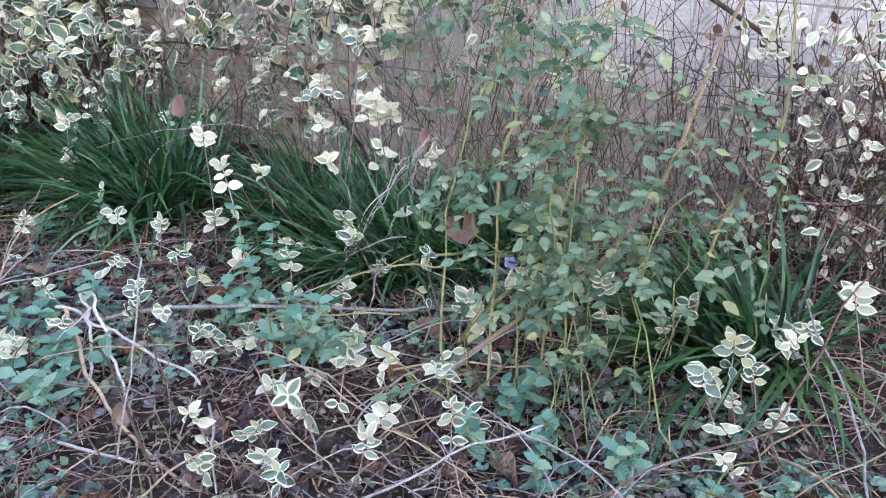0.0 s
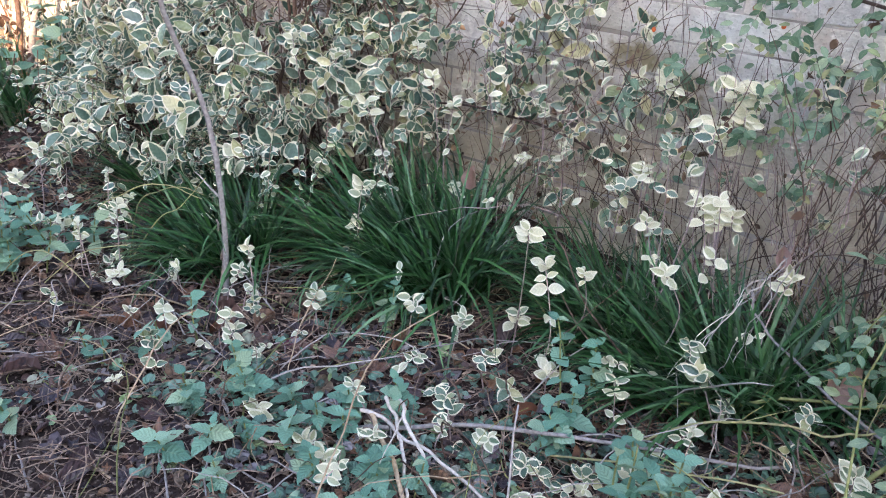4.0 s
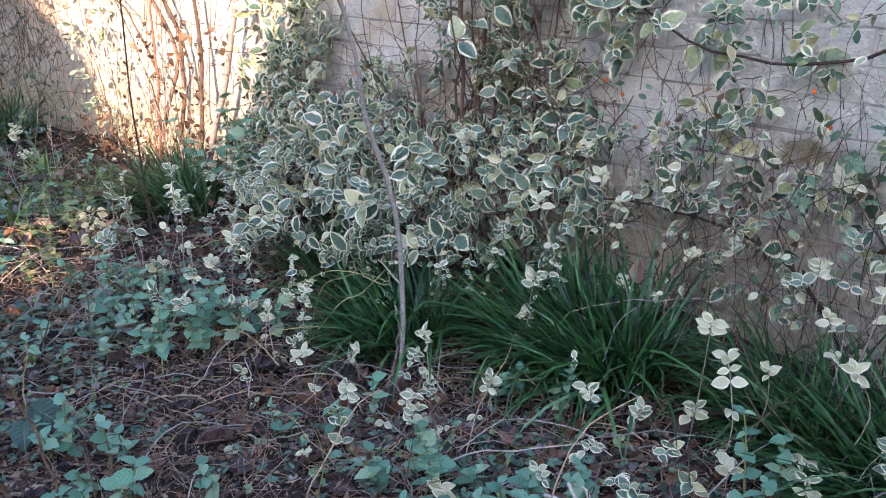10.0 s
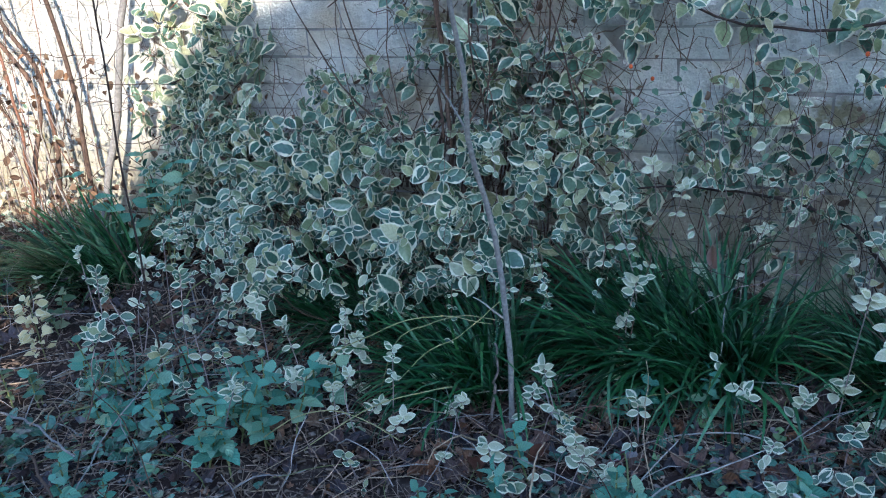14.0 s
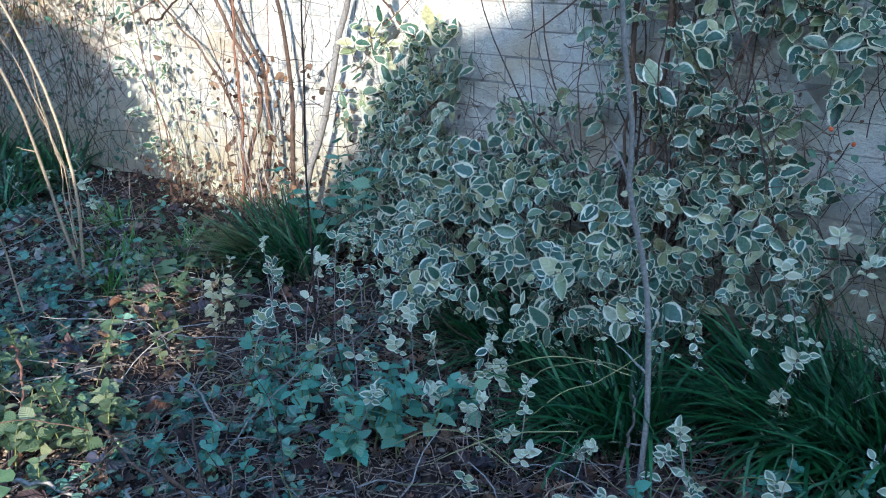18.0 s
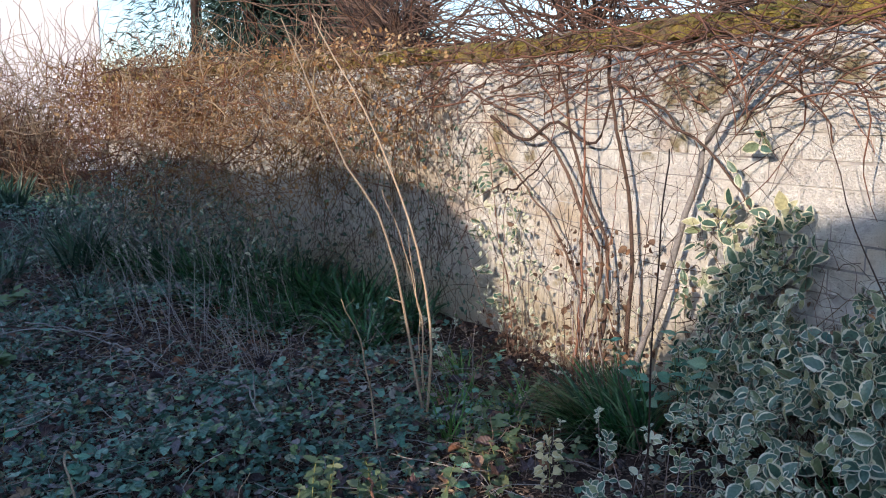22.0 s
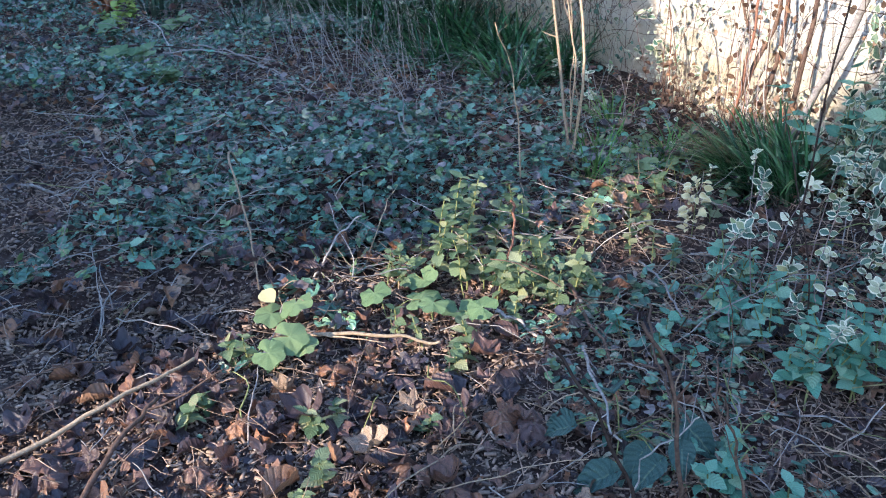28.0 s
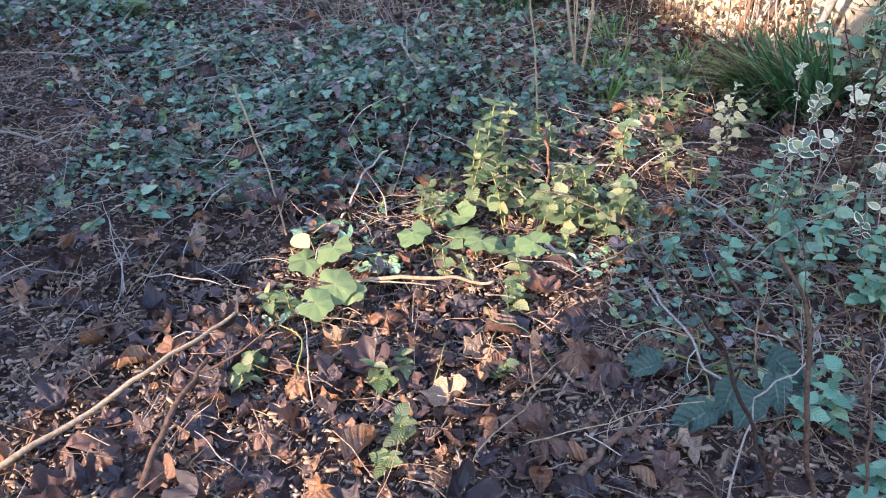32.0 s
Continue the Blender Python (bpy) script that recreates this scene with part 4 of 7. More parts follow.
    place(-0.015, 2.200, 0.352, 2, 0.024, SPRIG_GREEN)
    place(0.251, 1.749, 0.100, 4, 0.040, SPRIG_CREAM)
    place(0.073, 1.613, 0.085, 3, 0.044, SPRIG_CREAM)
    place(-1.123, 1.515, 0.100, 2, 0.034, SPRIG_CREAM)
    place(-1.063, 1.600, 0.085, 3, 0.026, SPRIG_LEAF)
    place(0.593, 1.750, 0.210, 2, 0.044, SPRIG_GREEN)
    place(0.668, 1.700, 0.195, 3, 0.050, SPRIG_GREEN)
    place(0.751, 1.720, 0.205, 3, 0.038, SPRIG_CREAM)
    place(0.639, 1.706, 0.125, 2, 0.038, SPRIG_CREAM)
    place(0.680, 1.688, 0.105, 2, 0.030, SPRIG_LEAF)
    place(0.758, 1.672, 0.105, 3, 0.032, SPRIG_LEAF)
    place(0.668, 1.617, 0.090, 3, 0.034, SPRIG_LEAF)
    place(0.686, 1.584, 0.065, 2, 0.038, SPRIG_CREAM)
    place(0.072, 1.414, 0.105, 4, 0.044, SPRIG_LEAF)
    place(0.214, 1.469, 0.085, 2, 0.042, SPRIG_CREAM)
    place(0.160, 1.565, 0.105, 2, 0.036, SPRIG_CREAM)
    place(0.235, 1.587, 0.085, 2, 0.032, SPRIG_LEAF)
    place(0.315, 1.534, 0.065, 2, 0.032, SPRIG_GREEN)
    place(-0.168, 1.544, 0.070, 4, 0.034, SPRIG_GREEN)
    place(0.002, 1.276, 0.065, 4, 0.036, SPRIG_LEAF)
    place(0.124, 1.306, 0.065, 3, 0.036, SPRIG_GREEN)
    place(0.059, 1.356, 0.085, 3, 0.034, SPRIG_GREEN)
    place(-0.437, 1.362, 0.085, 3, 0.034, SPRIG_CREAM)
    place(0.787, 2.150, 0.500, 3, 0.036, SPRIG_LEAF)
    place(0.618, 2.150, 0.535, 3, 0.036, SPRIG_LEAF)
    place(0.808, 2.050, 0.400, 3, 0.036, SPRIG_LEAF)
    place(-1.222, 1.500, 0.185, 2, 0.030, SPRIG_CREAM)
    place(-1.154, 1.550, 0.225, 4, 0.026, SPRIG_LEAF)
    place(-1.188, 1.400, 0.080, 3, 0.026, SPRIG_GREEN)
    place(-1.502, 1.500, 0.110, 3, 0.028, SPRIG_GREEN)
    place(-1.818, 1.450, 0.210, 4, 0.034, SPRIG_GREEN)
    place(-1.022, 1.580, 0.120, 3, 0.024, SPRIG_CREAM)
    place(-1.009, 1.450, 0.085, 2, 0.022, SPRIG_LEAF)
    place(-0.874, 1.313, 0.060, 2, 0.024, SPRIG_CREAM)
    place(-0.827, 1.600, 0.100, 2, 0.028, SPRIG_GREEN)
    place(-0.752, 1.524, 0.055, 3, 0.026, SPRIG_LEAF)
    place(-1.437, 1.600, 0.210, 3, 0.028, SPRIG_LEAF)
    place(-1.747, 1.436, 0.360, 4, 0.042, SPRIG_GREEN)
    place(-1.720, 1.390, 0.250, 3, 0.044, SPRIG_GREEN)
    place(-1.816, 1.500, 0.290, 4, 0.044, SPRIG_GREEN)
    place(-1.660, 1.570, 0.310, 4, 0.036, SPRIG_GREEN)
    place(-1.676, 1.560, 0.400, 4, 0.032, SPRIG_GREEN)
    place(-1.440, 1.430, 0.160, 3, 0.034, SPRIG_LEAF)
    place(-1.560, 1.420, 0.150, 3, 0.040, SPRIG_GREEN)
    place(-1.360, 1.500, 0.150, 3, 0.032, SPRIG_LEAF)
    place(-1.300, 1.550, 0.120, 3, 0.030, SPRIG_CREAM)
    place(-2.300, 1.720, 0.160, 4, 0.022, SPRIG_CREAM)
    # large cream spray against the wall
    for x, z, w in ((-0.155, 0.53, 4), (-0.13, 0.48, 4), (-0.18, 0.45, 3), (-0.11, 0.53, 3)):
        sprig(np.array((x, 2.19, z)), on_ground(-0.15, 2.23, -0.005), w, 0.034, SPRIG_CREAM, rng, 0.024)
    # scattered ones: x from, x to, y from, y to, how many, lowest, highest
    zones = [(-1.75, -0.55, 1.35, 1.8, 12, 0.04, 0.14), (-1.95, -1.3, 1.45, 1.75, 12, 0.1, 0.3), (-0.5, 0.4, 1.35, 1.85, 10, 0.05, 0.16), (0.45, 0.95, 1.6, 1.9, 9, 0.08, 0.25), (-4.2, -2.6, 1.7, 2.1, 12, 0.06, 0.2), (-1.2, 0.4, 2.0, 2.25, 16, 0.25, 0.5), (-0.6, 0.6, 1.25, 1.6, 9, 0.05, 0.12)]
    for x0, x1, y0, y1, n, h0, h1 in zones:
        for i in range(n):
            base = on_ground(rng.uniform(x0, x1), rng.uniform(y0, y1), -0.005)
            top = base + [rng.normal(0, 0.03), rng.normal(0, 0.03), rng.uniform(h0, h1)]
            sprig(top, base, int(rng.integers(3, 6)), rng.uniform(0.018, 0.03), (SPRIG_LEAF, SPRIG_LEAF, SPRIG_CREAM, SPRIG_GREEN)[int(rng.integers(0, 4))], rng, 0.024)


sprigs()


# ---- soft toothed plants: dead-nettle in the bed, lime-green ones in the sun ----
def leafy_plant(name, at, tall, pairs, size, meshes, label, stem_mat, group, rng, lean=0.15):
    t = thing(name, label, "plant", group)
    base = on_ground(at[0], at[1], -0.006)
    line = bend(base, (rng.normal(0, lean), rng.normal(-0.05, lean), 1), tall, 6, 0.0, 0.07, rng)
    stem = obj("stem", tubes("stem", [line], [0.0022], stem_mat, 5, 0.6), t)
    poses, a = [], rng.uniform(0, math.pi)
    for k in range(pairs):
        f = 0.25 + 0.75 * (k + 1) / pairs
        i = f * (len(line) - 1)
        c = line[int(i)] + (line[min(int(i) + 1, len(line) - 1)] - line[int(i)]) * (i - int(i))
        a += math.pi / 2 + rng.normal(0, 0.35)
        for s in (0, math.pi):
            b = a + s + rng.normal(0, 0.15)
            z = 0.3 - 0.35 * (1 - f) + rng.normal(0, 0.15)
            poses.append(frames(np.array([c]), np.array([[math.cos(b), math.sin(b), z]]), np.array([[0, -0.15, 1.0]]) + rng.normal(0, 0.38, (1, 3)), size * (1.15 - 0.45 * f) * rng.uniform(0.6, 1.3))[0])
    leaf_parts("leaf", meshes, poses, stem, rng=rng)


NETTLE_LEAF, LIME_LEAF, MALLOW_LEAF = shape_meshes("leaf", S_NETTLE, M_NETTLE), shape_meshes("leaf", S_NETTLE, M_LIME), shape_meshes("leaf", S_MALLOW, M_MALLOW)


YELLOW_LEAF = shape_meshes("leaf", S_NETTLE, M_YELLOW)


def nettles():
    rng = np.random.default_rng(21)
    wide = [(-1.46, 1.42, 15, 0.13, 0.15), (-1.7, 1.47, 9, 0.12, 0.16), (-1.89, 1.36, 5, 0.09, 0.12), (-1.4, 1.54, 4, 0.08, 0.13), (-1.49, 1.4, 5, 0.06, 0.12), (-1.24, 1.04, 6, 0.09, 0.11), (-1.1, 1.02, 4, 0.07, 0.09), (-1.0, 1.06, 5, 0.09, 0.1), (-1.6, 1.14, 4, 0.08, 0.08)]
    bed = [(-0.86, 1.45, 3, 0.04, 0.11), (-1.0, 1.36, 2, 0.03, 0.08), (-0.61, 1.46, 4, 0.06, 0.1), (-0.68, 1.33, 4, 0.07, 0.1), (-0.55, 1.35, 4, 0.07, 0.09), (-0.22, 1.76, 4, 0.04, 0.17), (-0.2, 1.64, 3, 0.05, 0.11), (-0.02, 1.57, 8, 0.07, 0.13), (-0.46, 1.56, 4, 0.06, 0.09),
           (-0.48, 1.42, 4, 0.07, 0.08), (-0.75, 1.71, 1, 0.01, 0.11), (-0.72, 1.72, 1, 0.01, 0.1), (-0.59, 1.77, 2, 0.02, 0.12), (-0.34, 1.39, 5, 0.07, 0.08), (-0.32, 1.28, 5, 0.08, 0.08), (0.39, 1.57, 4, 0.08, 0.09), (0.55, 1.56, 4, 0.1, 0.08), (0.74, 1.58, 3, 0.08, 0.08)]
    for x, y, n, r, tall in wide + bed:
        for i in range(n):
            leafy_plant("dead_nettle", (x + rng.normal(0, r * 0.6), y + rng.normal(0, r * 0.6)), tall * rng.uniform(0.6, 1.2), int(rng.integers(3, 6)), rng.uniform(0.03, 0.044), NETTLE_LEAF, "blue-green dead-nettle with toothed leaves", M_STEM_GREEN, "dead-nettles", rng)
    for i in range(5):
        leafy_plant("dead_nettle", (-2.18 + rng.normal(0, 0.03), 2.06 + rng.normal(0, 0.02)), rng.uniform(0.28, 0.4), 6, 0.058, NETTLE_LEAF, "tall blue-green dead-nettle at the wall's foot", M_STEM_GREEN, "dead-nettles", rng)
    for i in range(56):
        x, y = (rng.uniform(-5.2, -2.2), rng.uniform(0.0, 1.6)) if i < 44 else (rng.uniform(-3.6, -2.5), rng.uniform(1.6, 2.1))
        leafy_plant("low_weed", (x, y), rng.uniform(0.05, 0.13), int(rng.integers(2, 5)), rng.uniform(0.03, 0.045), NETTLE_LEAF, "low blue-green weed among the ground cover", M_STEM_GREEN, "low weeds", rng)
    sunny = [(-2.2, 0.88, 0.24), (-2.16, 0.92, 0.22), (-2.14, 0.84, 0.2), (-2.23, 0.95, 0.18), (-2.1, 0.8, 0.16), (-2.3, 1.1, 0.15), (-2.26, 1.13, 0.12), (-1.98, 1.06, 0.14), (-1.92, 1.04, 0.14), (-1.95, 1.12, 0.11), (-1.88, 1.16, 0.08), (-2.0, 1.36, 0.08), (-1.96, 1.4, 0.08), (-2.05, 1.33, 0.09)]
    low = [(-1.86, 0.35, 0.08), (-1.84, 0.4, 0.06), (-1.9, 0.31, 0.07), (-1.67, 0.21, 0.06), (-1.7, 0.25, 0.05), (-1.57, 0.44, 0.06), (-1.6, 0.48, 0.05), (-1.44, 0.42, 0.06), (-1.42, 0.38, 0.05), (-1.84, 0.66, 0.08), (-1.8, 0.7, 0.07), (-1.74, 0.78, 0.06), (-1.7, 0.74, 0.05), (-2.1, 0.7, 0.08), (-2.06, 0.74, 0.09),
           (-1.52, 0.62, 0.04), (-1.82, 0.91, 0.07), (-1.86, 1.02, 0.08), (-1.76, 0.79, 0.08), (-2.5, 1.62, 0.12), (-2.45, 1.5, 0.12), (-2.62, 1.86, 0.14), (-2.7, 1.9, 0.12), (-2.2, 1.45, 0.08)]
    sunny += [(float(rng.uniform(-2.78, -2.2)), float(rng.uniform(1.42, 1.9)), float(rng.uniform(0.06, 0.13))) for i in range(16)]
    sunny += [(float(rng.normal(-2.1, 0.15)), float(rng.normal(0.9, 0.13)), float(rng.uniform(0.08, 0.18))) for i in range(15)] + [(float(rng.normal(-1.95, 0.07)), float(rng.normal(1.07, 0.06)), float(rng.uniform(0.06, 0.12))) for i in range(8)]
    for x, y, tall in sunny + low:
        leafy_plant("lime_nettle", (x, y), tall * 1.15, 5 if tall < 0.13 else 7, rng.uniform(0.028, 0.036) if tall < 0.1 else rng.uniform(0.034, 0.046), LIME_LEAF, "yellow-green soft plant catching the sun", M_STEM_GREEN, "sunlit soft plants", rng)
    for x, y, tall in [(-5.74, 0.0, 0.15), (-5.66, 0.06, 0.17), (-5.6, -0.03, 0.12), (-5.55, 0.05, 0.13), (-5.7, 0.1, 0.14)]:
        leafy_plant("yellow_weed", (x, y), tall, 6, rng.uniform(0.06, 0.08), YELLOW_LEAF, "bright yellow-green leafy weed beside the flower pot", M_STEM_YELLOW, "yellow weeds", rng)
    for x, y, n in [(-1.95, 0.66, 2), (-1.9, 0.75, 2), (-1.84, 0.83, 2), (-2.12, 0.74, 2), (-2.03, 0.43, 2), (-5.4, 0.35, 5), (-4.3, 0.1, 6), (-4.36, 0.18, 4), (-3.97, 0.27, 5), (-5.2, 0.0, 5), (-2.45, 1.72, 3), (-1.9, 0.36, 3)]:
        t = thing("mallow", "low mallow with round lobed leaves", "plant", "mallows")
        lines, poses = [], []
        for i in range(n):
            tip = on_ground(x + rng.normal(0, 0.05), y + rng.normal(0, 0.05), rng.uniform(0.03, 0.08) + 0.05 * (x < -3))
            lines.append(through_points([on_ground(x, y), (on_ground(x, y) + tip) / 2 + [0, 0, 0.02], tip], 6))
            a = rng.uniform(0, 6.28)
            poses.append(frames(tip[None], np.array([[math.cos(a), math.sin(a), -0.1]]), np.array([[0.25, -0.35, 1.0]]) + rng.normal(0, 0.1, (1, 3)), rng.uniform(0.06, 0.09) * (1.3 if x < -3 else 1))[0])
        for line in lines:
            obj("stalk", tubes("stalk", [line], [0.0015], M_STEM_GREEN), t)
        leaf_parts("leaf", MALLOW_LEAF, poses, t, rng=rng)
    t = thing("brunnera", "dark blue-green plant with big heart-shaped leaves", "plant")
    lines, poses = [], []
    for x, y, s, a in [(-1.3, 0.87, 0.075, -1.7), (-1.34, 0.95, 0.065, -1.0), (-1.31, 1.0, 0.06, -0.5), (-1.44, 0.86, 0.06, -2.6), (-1.4, 0.84, 0.052, -2.1), (-1.36, 1.04, 0.07, 0.5), (-1.27, 0.93, 0.065, -1.2), (-1.46, 0.95, 0.07, 2.8)]:
        tip = on_ground(x, y, rng.uniform(0.04, 0.08))
        lines.append(through_points([on_ground(-1.42, 0.95), (on_ground(-1.42, 0.95) + tip) / 2 + [0, 0, 0.03], tip], 6))
        poses.append(frames(tip[None], np.array([[math.cos(a), math.sin(a), -0.35]]), np.array([[0.2, -0.3, 1.0]]), s)[0])
    for line in lines:
        obj("stalk", tubes("stalk", [line], [0.002], M_STEM_GREEN), t)
    leaf_parts("leaf", shape_meshes("leaf", S_HEART, M_BRUNNERA), poses, t, rng=rng)


nettles()


# ---- carpet of small round leaves, litter, grit ----
def box_shape():
    V = np.array([(x * 0.3, y + 0.5, z * 0.12) for x in (-0.5, 0.5) for y in (-0.5, 0.5) for z in (-1, 1)]) * [0.9, 1, 1]
    return V, np.array([(0, 1, 3, 2), (4, 6, 7, 5), (0, 4, 5, 1), (2, 3, 7, 6), (1, 5, 7, 3), (0, 2, 6, 4)]), np.zeros((8, 2))


def carpet():
    rng = np.random.default_rng(31)
    n = 105000
    x, y = -1.5 - 7.0 * rng.uniform(0, 1, n) ** 1.5, rng.uniform(-1.6, 2.3, n)
    m = np.sin(2.3 * x + 1.1 * y) + np.sin(3.7 * y - 1.3 * x + 2) + 0.7 * np.sin(7.1 * x + 5.3 * y)
    path = (y < -0.05 + 0.2 * np.sin(1.9 * x) + 0.1 * np.sin(5.3 * x)) & (x < -2.2)
    m = m + 0.9 * np.sin(19 * x + 3 + 2 * np.sin(5 * y)) * np.sin(17 * y + 2 * np.sin(6 * x))
    bare = (x > -2.3) & (y < 0.75) | (x > -1.75) & (y < 1.25)
    keep = (y > -1.15 + rng.normal(0, 0.22, n)) & (m > -0.6 + 0.9 * path + 2.8 * bare + 1.3 * ((x > -2.85) & (y > 1.1)) + rng.normal(0, 0.6, n)) & (y < 1.72 + rng.normal(0, 0.22, n) + 0.5 * ((x > -2.75) & (x < -1.8))) & ~(np.hypot(x + 2.0, y - 0.85) < 0.27) & ~((x < -3.7) & (y > 2.1 + 0.366 * (x + 3.7)))
    x, y = x[keep], y[keep]
    n = len(x)
    pos = on_ground(x, y, 0) + np.stack([0 * x, 0 * x, rng.uniform(0.008, 0.05, n) + 0.05 * rng.uniform(size=n) ** 3 * (x < -2.6) + 0.09 * np.maximum(0, np.sin(3.1 * x + 1) * np.sin(2.7 * y + 2) + 0.3 * np.sin(9 * x)) * (x < -2.4)], 1)
    a = rng.uniform(0, 6.28, n)
    P = frames(pos, np.stack([np.cos(a), np.sin(a), rng.normal(-0.1, 0.25, n)], 1), np.array([0, -0.35, 1.0]) + rng.normal(0, 0.5, (n, 3)), 0.012 + 0.034 * rng.uniform(size=n) ** 1.9)
    tagged(obj("ground_cover", joined("ground_cover", S_ROUND + S_LOW, P, M_IVYGROUND, rng)), "low carpet of small scalloped green leaves", "ground cover", kind="stuff")
    n = 12000
    x, y = rng.uniform(-12.5, -6.5, n), rng.uniform(-2.0, 1.4, n)
    keep = (np.sin(1.7 * x + 1.3 * y) + np.sin(2.9 * y - 1.1 * x) + rng.normal(0, 0.5, n) > -0.3) & ((y > -0.3) | (x < -8.4)) & ~((x > -7.3) & (y > 2.1 + 0.366 * (x + 3.7)))
    x, y = x[keep], y[keep]
    n = len(x)
    a = rng.uniform(0, 6.28, n)
    P = frames(on_ground(x, y, 0) + np.stack([0 * x, 0 * x, rng.uniform(0.01, 0.09, n)], 1), np.stack([np.cos(a), np.sin(a), rng.normal(0.1, 0.3, n)], 1), np.array([0.3, -0.2, 1.0]) + rng.normal(0, 0.5, (n, 3)), rng.uniform(0.025, 0.07, n))
    tagged(obj("far_ground_cover", joined("far_ground_cover", S_LOW, P, M_IVYGROUND, rng)), "low weedy leaves between the far clumps", "ground cover", kind="stuff")
    n = 22000
    x, y = rng.uniform(-1.9, 1.1, n), rng.uniform(0.2, 2.25, n)
    x[16000:], y[16000:] = rng.uniform(-0.3, 1.2, n - 16000), rng.uniform(1.0, 1.75, n - 16000)
    keep = (np.sin(5 * x + 3 * y) + np.sin(8 * y - 4 * x) + rng.normal(0, 0.5, n) > 0.5 - 0.5 * (x > -0.6)) & ((y > 0.9) | (x > -1.0)) & (x < 0.95 + rng.normal(0, 0.12, n)) & (y > 0.5 + rng.normal(0, 0.2, n))
    x, y = x[keep], y[keep]
    n = len(x)
    a = rng.uniform(0, 6.28, n)
    P = frames(on_ground(x, y, 0) + np.stack([0 * x, 0 * x, rng.uniform(0.004, 0.03, n)], 1), np.stack([np.cos(a), np.sin(a), rng.normal(0, 0.2, n)], 1), np.array([0, -0.2, 1.0]) + rng.normal(0, 0.3, (n, 3)), rng.uniform(0.012, 0.03, n))
    tagged(obj("bed_seedlings", joined("bed_seedlings", S_ROUND + S_LOW, P, M_IVYGROUND, rng)), "scattered small green weed leaves in the bed", "ground cover", kind="stuff")
    # straw and dead stalks
    lines, radii = [], []
    for i in range(24000):
        x, y = (-8 + 9.0 * rng.uniform() ** 0.7, rng.uniform(-1.2, 2.25)) if i < 19000 else (rng.uniform(-1.9, 1.0), rng.uniform(1.0, 2.2))
        if x < -3.7 and y > 2.05 + 0.366 * (x + 3.7):
            continue
        p = on_ground(x, y, rng.uniform(0.004, 0.03 + 0.045 * (x < -2.1)))
        lines.append(bend(p, (rng.normal(), rng.normal(), rng.normal(0.02, 0.12)), 0.025 + 0.13 * rng.random() ** 2, 4, 0.02, 0.22, rng))
        radii.append(rng.uniform(0.0006, 0.0017))
    tagged(obj("straw_litter", tubes("straw_litter", lines, radii, M_STRAW, 3, 0.6)), "dead straw and needles lying over the soil", "litter", kind="stuff")
    n = 34000
    x, y = -1.3 - 7.0 * rng.uniform(size=n) ** 1.2, -0.1 + 0.45 * rng.normal(size=n)
    x[12000:], y[12000:] = rng.uniform(-2.2, 0.4, n - 12000), rng.uniform(0.2, 1.9, n - 12000)
    x[22500:], y[22500:] = rng.uniform(-2.2, -1.0, n - 22500), rng.uniform(-0.4, 1.1, n - 22500)
    a = rng.uniform(0, 6.28, n)
    P = frames(on_ground(x, y, 0.006), np.stack([np.cos(a), np.sin(a), rng.normal(0, 0.2, n)], 1), np.array([0, 0, 1.0]) + rng.normal(0, 0.35, (n, 3)), 0.005 + 0.016 * rng.uniform(size=n) ** 3)
    chip = box_shape()
    tagged(obj("chip_mulch", joined("chip_mulch", [chip], P, M_CHIP, rng, False)), "pinkish-grey bark chips strewn over the soil", "litter", kind="stuff")
    octa = np.array([(1, 0, 0), (0, 1, 0), (-1, 0, 0), (0, -1, 0), (0, 0, 0.7), (0, 0, -0.7)])
    oq = np.array([(0, 1, 4, 4), (1, 2, 4, 4), (2, 3, 4, 4), (3, 0, 4, 4), (1, 0, 5, 5), (2, 1, 5, 5), (3, 2, 5, 5), (0, 3, 5, 5)])
    n = 22000
    x, y = rng.uniform(-6.0, 0.6, n), rng.uniform(-1.2, 2.2, n)
    x[9000:], y[9000:] = -1.2 - 5.0 * rng.uniform(size=n - 9000), -0.9 + 1.3 * rng.uniform(size=n - 9000) ** 1.5
    pos = on_ground(x, y, 0.002)
    s = rng.uniform(0.002, 0.007, n) * (1 + 0.8 * rng.uniform(size=n) ** 6)
    W = octa[None] * s[:, None, None] * rng.uniform(0.6, 1.3, (n, 6, 1)) + pos[:, None]
    Qs = oq[None] + (np.arange(n) * 6)[:, None, None]
    tagged(obj("grit", raw_mesh("grit", W.reshape(-1, 3), Qs.reshape(-1, 4), None, M_GRAVEL)), "small pale stones and grit on the soil", "grit", kind="stuff")


carpet()


